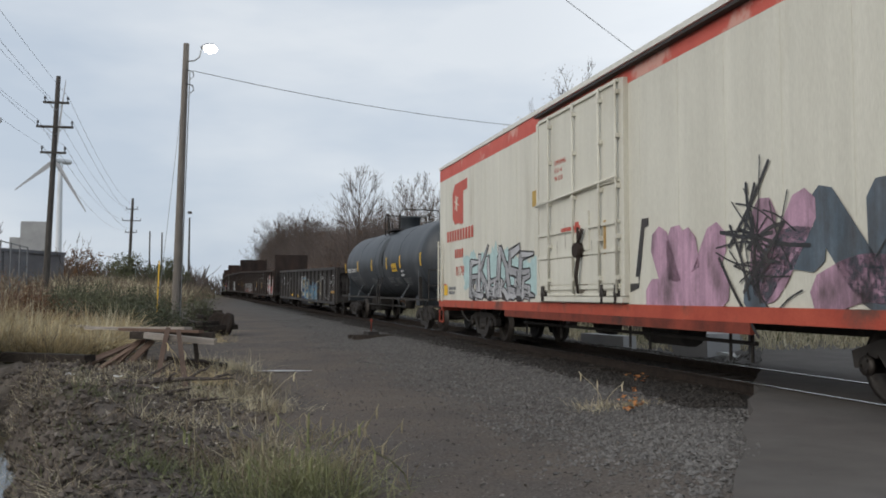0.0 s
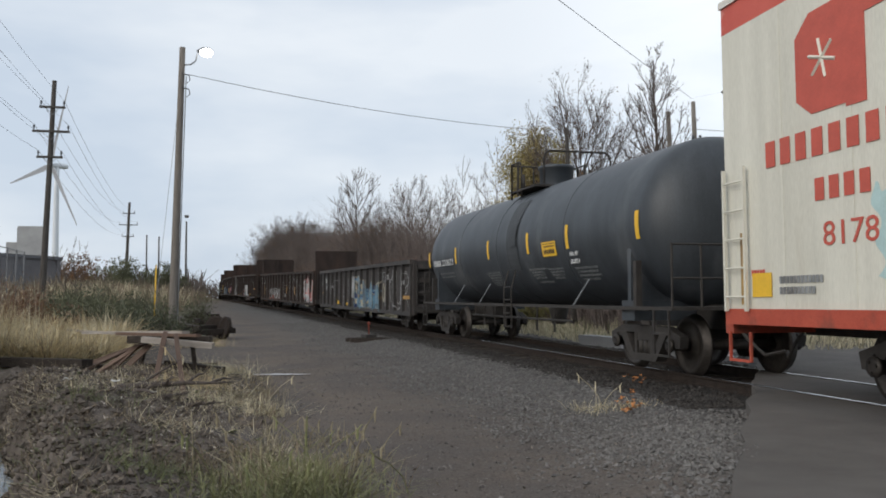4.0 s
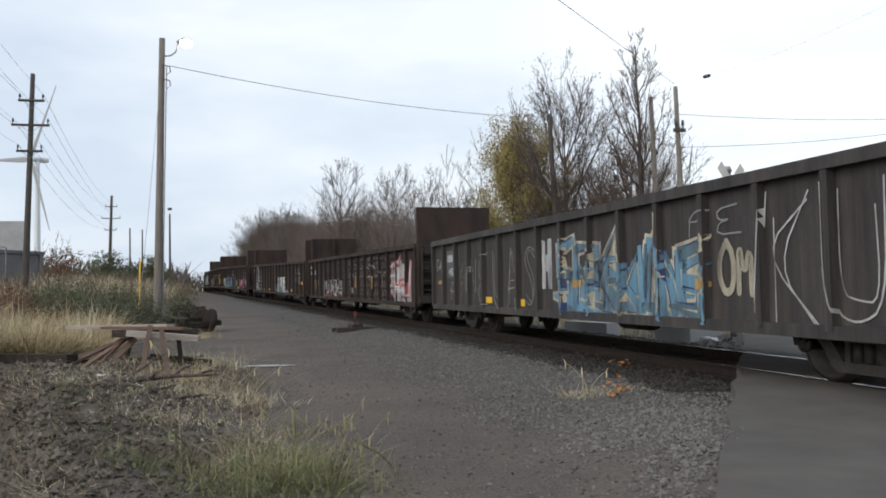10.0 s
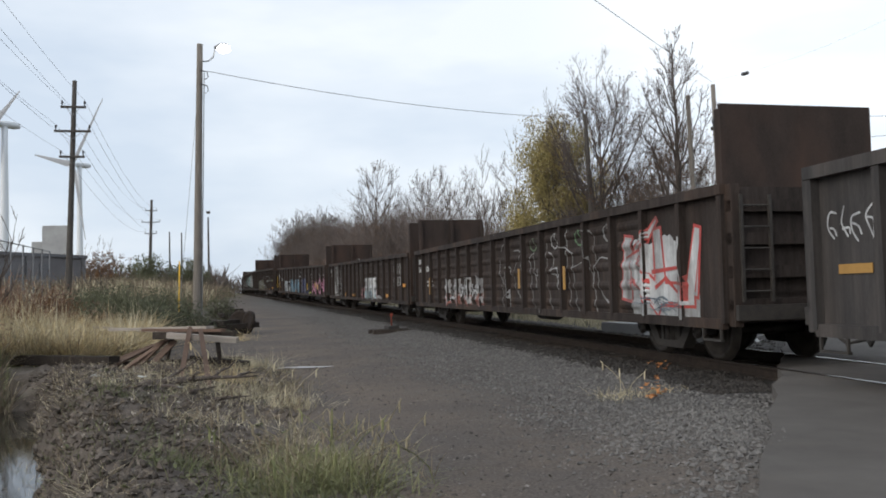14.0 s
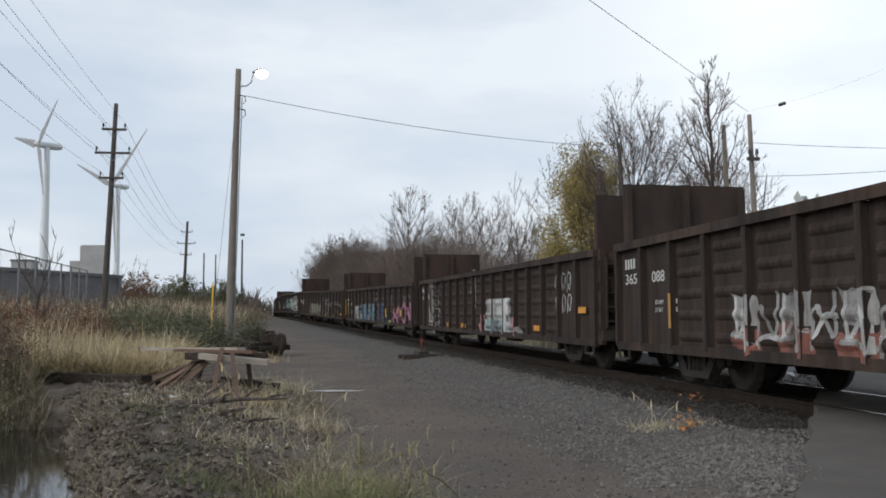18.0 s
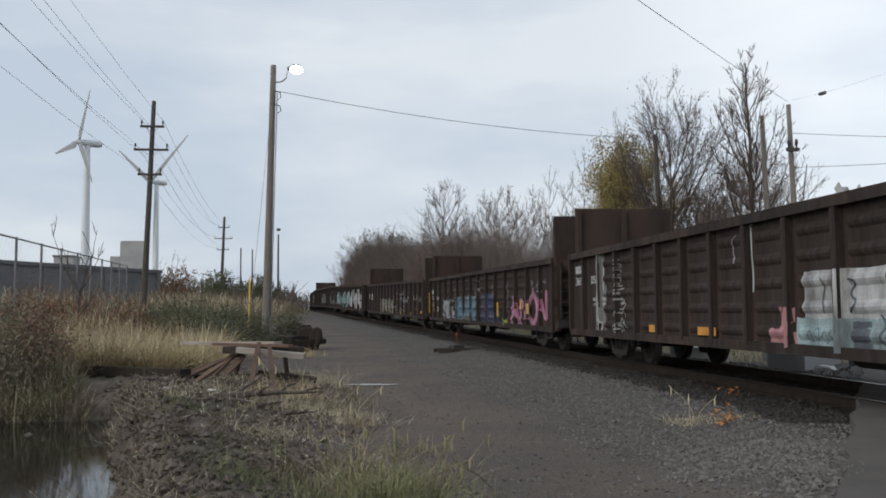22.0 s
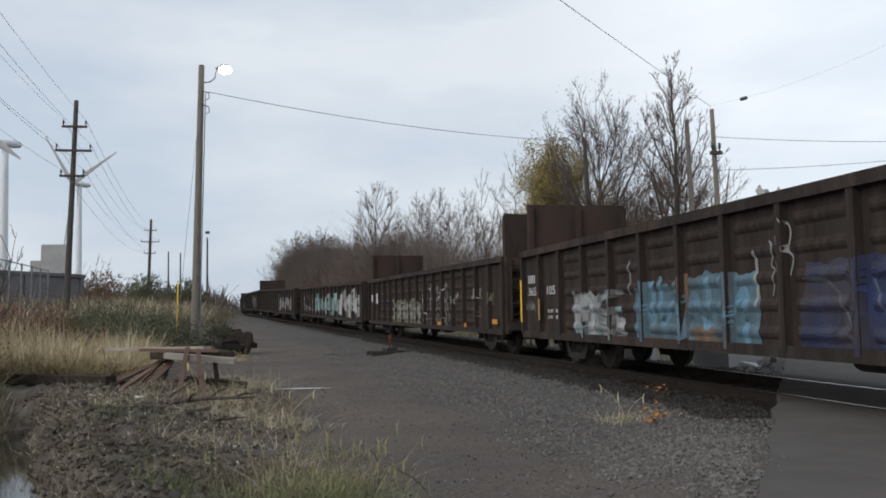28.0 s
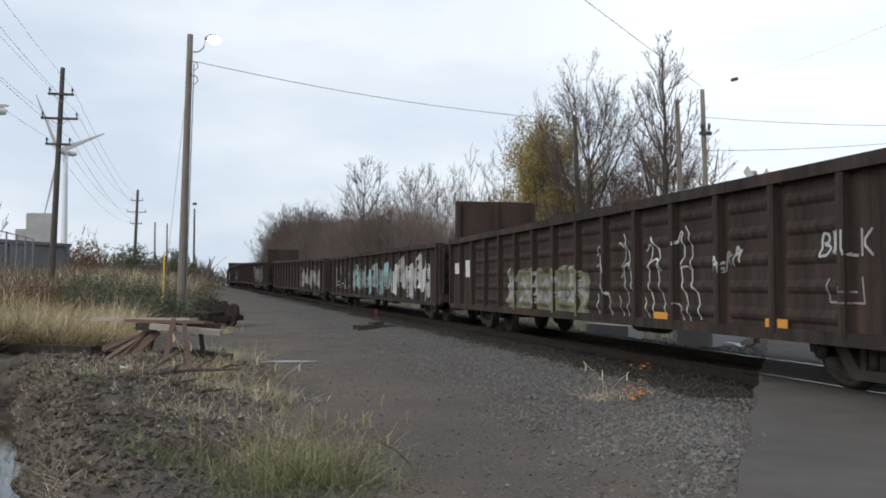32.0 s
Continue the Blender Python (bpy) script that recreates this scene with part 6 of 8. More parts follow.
def lamp_pole():
    """The nearest pole: plain shaft, a lit lamp on a bracket, cable hardware, guy wire and conduit."""
    x, y, top = -3.35, 37.85, 12.1
    z = land(x, y)
    pole = tagged(new("lamp_pole"), "tall weathered wooden pole with a lit street lamp", "lamp pole")
    pole.matrix_world = pose(x, y, z - 0.3)
    h = top - z + 0.3
    ln = 0.021
    bm = bmesh.new()
    tube(bm, [(ln * k / 10 * h, 0, h * k / 10) for k in range(11)], [0.185 * (1 - 0.34 * k / 10) for k in range(11)], 14)
    part("shaft", bm, pole_wood, pole)
    t = Vector((ln * h, 0, h))
    arm = bmesh.new()
    tube(arm, [t + Vector((0.1, 0, -0.75)), t + Vector((0.35, 0, -0.72)), t + Vector((0.55, 0, -0.55)), t + Vector((0.62, -0.05, -0.25))], 0.03, 8)
    arm_ob = part("lamp_bracket", arm, galv, pole, "curved grey lamp bracket")
    lamp = bmesh.new()
    lp = t + Vector((0.95, -0.1, -0.12))
    tube(lamp, [lp + Vector((-0.35, 0, -0.05)), lp + Vector((-0.1, 0, 0.02)), lp + Vector((0.15, 0, 0.02)), lp + Vector((0.3, 0, -0.03))], [0.06, 0.14, 0.14, 0.05], 12)
    part("lamp_head", lamp, galv, pole)
    bulb = bmesh.new()
    bmesh.ops.create_uvsphere(bulb, u_segments=16, v_segments=10, radius=0.24)
    bmesh.ops.scale(bulb, vec=(1.2, 1.0, 0.8), verts=bulb.verts)
    bmesh.ops.translate(bulb, vec=lp + Vector((0.05, -0.06, -0.1)), verts=bulb.verts)
    part("lamp_globe", bulb, glow_white, pole, "bright lit lamp globe")
    hw = bmesh.new()
    for dz in (-1.15, -1.75):
        tube(hw, [t + Vector((0.0, -0.1, dz)), t + Vector((0.3, -0.15, dz - 0.08))], 0.025, 6)
        tube(hw, [t + Vector((0.3, -0.15, dz - 0.08)), t + Vector((0.34, -0.15, dz - 0.3)), t + Vector((0.2, -0.15, dz - 0.42))], 0.02, 6)
    part("cable_hook", hw, wire_mat, pole, "dark cable hooks")
    cond = bmesh.new()
    tube(cond, [(0.20, -0.03, 0.3), (ln * h + 0.17, -0.03, h * 0.9)], 0.022, 6)
    part("conduit", cond, galv, pole, "thin grey conduit")
    guy = bmesh.new()
    tube(guy, [t + Vector((0, 0, -1.0)), Vector((-0.75, -0.2, 0.4))], 0.01, 5)
    part("guy_wire", guy, galv, pole)
    gm = bmesh.new()
    tube(gm, [(-0.48, -2.4, 0.2), (-0.42, -2.4, 2.9)], 0.024, 8)
    tagged(new("marker_post", mesh_of("marker_post", gm, yellow)), "yellow plastic guy wire marker post", "marker post").matrix_world = pose(x, y, land(x, y - 2.4) - 0.2)
    return Vector((x, y, z - 0.3)) + t


lamp_top = lamp_pole()
ARMS = [(12.26, 0.68), (10.88, 0.98), (9.42, 0.68)]
utility_pole(-11.55, 51.7, 13.8, 0.032, ARMS, dark_pole, "tall dark wooden utility pole with three crossarms", 0.19)
utility_pole(-19.5, 140.7, 17.0, 0.03, [(15.3, 0.9), (13.5, 1.4), (11.7, 0.9)], dark_pole, "distant wooden utility pole with three crossarms", 0.28)
utility_pole(-17.4, 149.0, 12.6, 0.0, [], dark_pole, "distant plain wooden pole", 0.16)
utility_pole(-15.5, 149.2, 12.4, 0.0, [], dark_pole, "distant plain wooden pole", 0.16)
far_lamp = utility_pole(-11.2, 149.6, 15.0, 0.0, [], dark_pole, "distant dark street lamp pole", 0.2)
part("lamp_head", boxes((-0.3, 0.35, -0.2, 0.2, 13.4, 13.8)), dark_pole, far_lamp)
utility_pole(15.5, 28.0, 8.3, -0.02, [(6.7, 0.22)], pole_wood, "grey wooden utility pole among bare trees", 0.115)
utility_pole(15.7, 30.3, 8.45, -0.02, [], pole_wood, "grey wooden utility pole among bare trees", 0.125)
utility_pole(12.9, 33.7, 8.4, -0.03, [], dark_pole, "dark leaning wooden pole beside the trees", 0.13)


def wires():
    for za, half in ARMS:
        for s in (-1, 1):
            a = (-11.55 + 0.032 * za + s * (half - 0.08), 51.57, za + 0.35)
            k = ARMS.index((za, half))
            b = (-19.1 + s * (0.8, 1.3, 0.8)[k], 140.5, (15.7, 13.9, 12.1)[k])
            cable("power_line", a, b, 1.5, 0.010)
            cable("power_line", a, (-4.3 + s * half, -38.0, za + 0.1), 1.6, 0.007)
    cable("service_cable", lamp_top + Vector((0.3, -0.15, -1.2)), (15.6, 45.5, 10.75), 0.32, 0.014)
    cable("service_cable", (15.3, 28.0, 8.4), (-8.0, 0.8, 7.1), 0.1, 0.008)
    cable("service_cable", (15.4, 28.0, 7.3), (44.0, 37.4, 10.6), 0.5, 0.010)
    cable("service_cable", (15.4, 28.0, 6.1), (44.0, 38.8, 10.8), 0.5, 0.010)
    w = cable("marked_cable", (15.35, 28.0, 8.45), (15.2, 12.0, 8.2), 0.55, 0.002, "thin cable with a small dark marker")
    mk = bmesh.new()
    tube(mk, [(15.33, 26.0, 8.16), (15.33, 25.7, 8.13)], 0.06, 8)
    part("line_marker", mk, wire_mat, w, "small dark line marker")


wires()


# the blades' shaded look against the sky is put into this grey
blade_shaded = plain("shaded_turbine_blade", (0.30, 0.31, 0.33))


def turbine(x, y, hub, blade, label):
    """White wind turbine; the rotor is returned, to be turned."""
    z = land(x, y)
    base = tagged(new("wind_turbine"), label, "wind turbine", "wind turbines")
    base.matrix_world = pose(x, y, z)
    h = hub - z
    bm = bmesh.new()
    tube(bm, [(0, 0, h * k / 6) for k in range(7)], [2.3 - 0.95 * k / 6 for k in range(7)], 20)
    part("tower", bm, turbine_white, base)
    yaw = pose(0, 0, h, 0, 0, 41)
    nac = bmesh.new()
    tube(nac, [(3.2, 0, 0.8), (0, 0, 0.9), (-4.5, 0, 1.0), (-6.8, 0, 1.0)], [1.3, 1.75, 1.8, 1.3], 12)
    nac.transform(yaw @ Matrix.Rotation(math.pi, 4, "Z"))
    part("nacelle", nac, turbine_white, base)
    hubm = bmesh.new()
    tube(hubm, [(1.6, 0, 0), (0.6, 0, 0), (-0.9, 0, 0), (-2.0, 0, 0)], [1.3, 1.5, 1.2, 0.2], 14)
    rotor = part("rotor", hubm, turbine_white, base)
    for k in range(3):
        b = bmesh.new()
        n = 9
        rows = []
        for i in range(n):
            s = i / (n - 1)
            ch = 1.6 if i == 0 else 4.2 * (1 - 0.80 * s)
            th = 1.3 if i == 0 else 0.55 * (1 - 0.85 * s)
            r = 1.0 + s * (blade - 1)
            rows.append([b.verts.new((th * u, ch * (v - 0.3), r)) for u, v in ((-0.5, 0.25), (0, -0.1), (0.5, 0.25), (0, 0.9))])
        for p, q in zip(rows, rows[1:]):
            for i in range(4):
                b.faces.new((p[i], p[(i + 1) % 4], q[(i + 1) % 4], q[i]))
        b.faces.new(rows[-1])
        b.faces.new(rows[0][::-1])
        part("blade", b, blade_shaded, rotor, at=pose(0, 0, 0, 120 * k, 0, 0))
    return rotor, h


ROTOR_A = turbine(-121.5, 423.0, 83.0, 25.5, "white wind turbine turning slowly on a tall tower")
ROTOR_B = turbine(-120.7, 572.4, 87.0, 50.0, "white wind turbine turning slowly on a tall tower")

block_wall = mat("grey_block_wall", (0.14, 0.135, 0.14), (0.19, 0.183, 0.188), 0.6, 0.9, 0.15, c=(0.16, 0.15, 0.15), c_scale=0.25)
pale_wall = mat("pale_grey_concrete", (0.30, 0.30, 0.30), (0.40, 0.40, 0.40), 0.4, 0.9, 0.1)
roof_trim = plain("dark_roof_edge", (0.12, 0.12, 0.13))


def warehouse():
    b = tagged(new("warehouse"), "long low grey block warehouse behind a fence", "warehouse")
    b.matrix_world = pose(-15.3, 74.4, 0, 0, 0, -28.4)
    part("wall", boxes((-26, 0, -48, 0, 0.2, 4.75)), block_wall, b)
    part("roof", boxes((-26.15, 0.15, -48.15, 0.15, 4.754, 5.0)), roof_trim, b, "dark flat roof edge")
    for k in range(3):
        y = -9.5 - k * 13
        part("dock_door", boxes((0.004, 0.06, y, y + 3.0, 0.7, 3.6)), roof_trim, b, "closed dark dock door")
    for k in range(4):
        y = -5.0 - k * 11
        part("window", boxes((0.004, 0.05, y, y + 1.1, 3.3, 4.2)), roof_trim, b, "small dark window")
    for k in range(9):
        part("pilaster", boxes((0.0, 0.12, -0.45 - k * 5.9, -0.05 - k * 5.9, 0.2, 4.75)), block_wall, b)


warehouse()


def silo_plant():
    b = tagged(new("concrete_silo"), "distant pale grey square silo beside a lower block", "silo")
    part("silo", boxes((-47.9, -42.9, 192, 197, 1, 17.2)), pale_wall, b, bevel=0.3)
    part("parapet", boxes((-47.8, -43.0, 192.1, 196.9, 17.204, 17.5)), pale_wall, b)
    part("annexe", boxes((-50.2, -47.95, 193, 198, 1, 14.2)), pale_wall, b)
    c = tagged(new("pump_house"), "distant small pale concrete building", "building")
    part("wall", boxes((-62.5, -58.5, 195, 200, 1, 14.2)), pale_wall, c)
    part("roof", boxes((-62.7, -58.3, 194.8, 200.2, 14.204, 14.6)), roof_trim, c)


silo_plant()


old_galv = mat("weathered_dull_galvanised_steel", (0.11, 0.11, 0.115), (0.18, 0.18, 0.185), 8.0, 0.8, 0.05)


def chain_fence():
    """Galvanised fence along the bank: posts, rails, and mesh of thin wires."""
    f = tagged(new("chain_link_fence"), "tall galvanised chain-link fence along the overgrown bank", "fence")
    p0, p1, n = Vector((-8.1, 20.5)), Vector((-11.6, 48.0)), 9
    top = [3.15 + 0.75 * k / n for k in range(n + 1)]
    post = []
    for k in range(n + 1):
        p = p0.lerp(p1, k / n)
        bm = bmesh.new()
        tube(bm, [(p.x, p.y, land(p.x, p.y) - 0.2), (p.x, p.y, top[k])], 0.035, 8)
        part("post", bm, old_galv, f)
        post.append((p, land(p.x, p.y)))
    for k in range(n):
        (a, za), (b, zb) = post[k], post[k + 1]
        bm = bmesh.new()
        tube(bm, [(a.x, a.y, top[k] - 0.04), (b.x, b.y, top[k + 1] - 0.04)], 0.025, 6)
        part("top_rail", bm, galv, f)
        net = bmesh.new()
        ln = (b - a).length
        m = 9
        for s in range(-m, m + 1):
            for up in (1, -1):
                u0, u1 = s / m, s / m + up * 0.9
                lo, hi = max(0, min(u0, u1)), min(1, max(u0, u1))
                if hi - lo < 0.05:
                    continue
                pts = []
                for u in (lo, hi):
                    v = (u - u0) / (u1 - u0)
                    z0, z1 = za + (zb - za) * u + 0.1, top[k] + (top[k + 1] - top[k]) * u - 0.05
                    pts.append((a.x + (b.x - a.x) * u, a.y + (b.y - a.y) * u, z0 + (z1 - z0) * v))
                tube(net, pts, 0.0014, 3, False)
        tagged(part("mesh_panel", net, galv, f, "wire mesh"), kind="stuff")


chain_fence()


def crossing_sign():
    s = tagged(new("crossbuck_sign"), "white railway crossbuck sign on a grey mast", "crossing sign")
    x, y = 10.5, 17.0
    s.matrix_world = pose(x, y, land(x, y) - 0.2, 0, 0, 25)
    h = 3.62 - land(x, y) + 0.2
    bm = bmesh.new()
    tube(bm, [(0, 0, 0), (0, 0, h)], 0.07, 10)
    part("mast", bm, galv, s)
    sb = bmesh.new()
    tube(sb, [(0, 0, h), (0, 0, h + 0.12)], [0.1, 0.06], 10)
    part("mast_cap", sb, galv, s)
    for k, a in enumerate((45, -45)):
        b = boxes((-0.6, 0.6, -0.09 - 0.012 * k, -0.08 - 0.012 * k, -0.11, 0.11))
        b.transform(Matrix.Translation((0.0, 0, h - 0.3)) @ Matrix.Rotation(radians(a), 4, "Y"))
        part("blade", b, white_band, s, "white sign board")
    return s


crossing_sign()


def concrete_things():
    for x, y, lx, ly, hz, rz in ((10.3, 18.6, 0.9, 1.3, 0.55, 8), (11.3, 20.5, 0.5, 2.2, 0.4, 14), (9.9, 23.5, 0.4, 2.6, 0.35, 5)):
        b = mesh_of("concrete_block", boxes((-lx / 2, lx / 2, -ly / 2, ly / 2, -0.15, hz)), pale_wall, 0.03)
        tagged(new("concrete_block", b), "pale weathered concrete block beyond the track", "concrete block", "blocks beyond the track").matrix_world = pose(x, y, land(x, y), 0, 0, rz)


concrete_things()


# ---- trees ----
def crown_width(form, z):
    """How wide the crown may be at a height z from 0 to 1, as a share of its widest."""
    if form == "dome":
        return math.sqrt(max(0.0, 1 - ((z - 0.52) / 0.48) ** 2)) if z > 0.16 else 0.0
    if form == "cone":
        return (1.02 - z) ** 0.75 * min(1.0, max(0.0, (z - 0.1) / 0.12))
    if form == "round":
        return math.sqrt(max(0.0, 1 - ((z - 0.74) / 0.26) ** 2)) if z > 0.46 else 0.0
    return min(1.0, 0.3 + z) if z < 0.78 else math.sqrt(max(0.0, 1 - ((z - 0.78) / 0.22) ** 2))


def grow(seed, height, form, wide, limbs, twig_r, fork=0.3, clear=0.2, order=(8, 6, 2)):
    """A bare tree: upswept limbs that reach the outline of the crown, with branches and twigs along them."""
    rs = np.random.RandomState(seed)
    wood, twigs, tips = ([], []), ([], []), []

    pending = {}

    def bar(store, line, radii, seg):
        pending.setdefault((store is wood, len(line), seg), []).append((line, radii))

    def unit(v):
        return v / (np.sqrt((v * v).sum(-1, keepdims=True)) + 1e-9)

    def build_bars():
        """All tubes of one kind at once."""
        for (thick, n, seg), bars_of in pending.items():
            vs, fs = wood if thick else twigs
            line, radii = np.array([q[0] for q in bars_of]), np.array([q[1] for q in bars_of])
            d = unit(np.gradient(line, axis=1))
            sd = unit(np.cross(d, np.array((0.31, 0.93, 0.2))))
            ud = np.cross(sd, d)
            ang = np.arange(seg) * math.tau / seg
            v = line[:, :, None] + (sd[:, :, None] * np.cos(ang)[:, None] + ud[:, :, None] * np.sin(ang)[:, None]) * radii[:, :, None, None]
            base = len(vs) + np.arange(len(line))[:, None, None] * n * seg + np.arange(n - 1)[None, :, None] * seg
            c, e = np.arange(seg)[None, None], (np.arange(seg)[None, None] + 1) % seg
            vs += v.reshape(-1, 3).tolist()
            fs += np.stack([base + c, base + e, base + e + seg, base + c + seg], -1).reshape(-1, 4).tolist()

    def along(line, f):
        k = min(len(line) - 2, int(f * (len(line) - 1)))
        u = f * (len(line) - 1) - k
        d = line[k + 1] - line[k]
        return line[k] * (1 - u) + line[k + 1] * u, d / (np.linalg.norm(d) + 1e-9)

    def offshoots(line, length, r, level):
        for k in range(order[level]):
            f = rs.uniform(0.22, 1.0) if level < 2 else rs.uniform(0.35, 1.0)
            q, d = along(line, f)
            side = rs.normal(0, 1, 3)
            side -= d * side.dot(d)
            side /= np.linalg.norm(side) + 1e-9
            ang = rs.uniform(0.38, 0.75)
            nd = d * math.cos(ang) + side * math.sin(ang) + np.array((0, 0, 0.16))
            nd /= np.linalg.norm(nd)
            ln = length * rs.uniform(0.32, 0.55) * (1.12 - 0.62 * f)
            bow = np.array((0, 0, 0.10 * ln)) + rs.normal(0, 0.03 * ln, 3)
            sub_line = np.stack([q, q + nd * ln * 0.5 - bow * 0.4, q + nd * ln + bow * 0.6])
            rr = max(twig_r * (1.5, 1.1, 0.8)[level], r * (1 - 0.75 * f) * 0.5)
            bar(wood if level == 0 and rr > 2.2 * twig_r else twigs, sub_line, [rr, rr * 0.75, max(twig_r * 0.4, rr * 0.35)], 4 if level == 0 else 3)
            if level >= 1:
                tips.append(Vector(sub_line[2]))
                tips.append(Vector(sub_line[1]))
            if level + 1 < len(order):
                offshoots(sub_line, ln, rr, level + 1)
    crest = {"cone": 0.95, "dome": 0.62, "round": 0.7}.get(form, 0.45)
    tr = 0.011 * height + 0.02
    zs = np.linspace(-0.02, crest, 8)
    sway = rs.normal(0, 0.005 * height, (8, 2)).cumsum(0)
    sway -= np.linspace(0, 1, 8)[:, None] * sway[-1]
    trunk = np.stack([sway[:, 0], sway[:, 1], zs * height], 1)
    bar(wood, trunk, [tr * (1.1 - 0.95 * k / 7) for k in range(8)], 8)
    for k in range(limbs):
        for _ in range(60):
            z = clear + (1 - clear) * ((k + rs.uniform(0, 1)) / limbs) ** 0.8
            w = crown_width(form, z)
            if w > 0.03:
                break
        a = k * 2.4 + rs.uniform(-0.5, 0.5)
        r = wide * height * w * rs.uniform(0.72, 1.08)
        tip = np.array((r * math.cos(a), r * math.sin(a), min(1.0, z * rs.uniform(0.95, 1.03)) * height))
        low = tip[2] - r * rs.uniform(1.1, 1.9) - 0.05 * height
        f = min(0.97, max(fork * 0.75 / crest, (low / height + 0.02) / (crest + 0.02)))
        q, d = along(trunk, f)
        span_v = tip - q
        ln = np.linalg.norm(span_v)
        ctrl = q + np.array((span_v[0] * 0.62, span_v[1] * 0.62, span_v[2] * 0.40)) + rs.normal(0, 0.025 * ln, 3)
        fs = np.linspace(0, 1, 6)[:, None]
        line = q * (1 - fs) ** 2 + ctrl * 2 * fs * (1 - fs) + tip * fs ** 2
        line[1:-1] += rs.normal(0, 0.012 * ln, (4, 3))
        rr = max(twig_r * 2.2, tr * 0.55 * (1 - 0.65 * f) * min(1.0, ln / (0.4 * height) + 0.25))
        bar(wood, line, [rr * (1 - 0.78 * i / 5) for i in range(6)], 5)
        tips.append(Vector(tip))
        offshoots(line, ln, rr, 0)
    build_bars()
    return wood, twigs, tips


def leaf_mesh(tips, per, size, seed, material, keep=1.0, low=0.0):
    rnd = np.random.RandomState(seed)
    pts = np.array([tuple(t) for t in tips])
    if low < 0:
        # thinning towards the top
        pts = pts[rnd.rand(len(pts)) < 1.45 - 1.25 * pts[:, 2] / pts[:, 2].max()]
    elif low:
        pts = pts[pts[:, 2] < low * pts[:, 2].max()]
    pts = pts[rnd.rand(len(pts)) < keep]
    pts = np.repeat(pts, per, 0) + rnd.normal(0, 0.22, (len(pts) * per, 3))
    a, b = rnd.normal(0, 1, pts.shape), rnd.normal(0, 1, pts.shape)
    a *= size / np.linalg.norm(a, axis=1)[:, None]
    b *= size * 0.6 / np.linalg.norm(b, axis=1)[:, None]
    vs = np.stack([pts - a, pts + b, pts + a, pts - b], 1).reshape(-1, 3)
    return soup("leaves", vs, np.arange(len(vs)).reshape(-1, 4), material)


yellow_leaf = mat("yellow_autumn_leaf", (0.235, 0.185, 0.062), (0.33, 0.27, 0.105), 3.0, 0.7, 0.0, island=0.35)
brown_leaf = mat("brown_dead_leaf", (0.10, 0.055, 0.03), (0.19, 0.11, 0.06), 3.0, 0.8, 0.0, island=0.35)
dull_leaf = mat("olive_yellow_leaf", (0.16, 0.15, 0.05), (0.26, 0.24, 0.10), 3.0, 0.7, 0.0, island=0.35)
green_leaf = mat("dull_green_leaf", (0.062, 0.068, 0.034), (0.115, 0.12, 0.062), 3.0, 0.75, 0.0, island=0.35)


def tree_kind(seed, height, form, wide, count, label, twig_r, leaves=None, **kw):
    wood, twigs, tips = grow(seed, height, form, wide, count, twig_r, **kw)
    t = tagged(new("bare_tree"), label, "tree", "trees beside the railway")
    part("trunk", soup("trunk", *wood, bark), bark, t)
    tagged(part("crown", soup("crown", *twigs, twig), twig, t), kind="stuff")
    if leaves:
        per, size, m, keep, low = leaves
        tagged(part("leaves", leaf_mesh(tips, per, size, seed, m, keep, low), m, t), kind="stuff")
    return t


def place(t, x, y, height, own, turn, dz=-0.1):
    t.matrix_world = pose(x, y, land(x, y) + dz, 0, 0, turn) @ Matrix.Scale(height / own, 4)


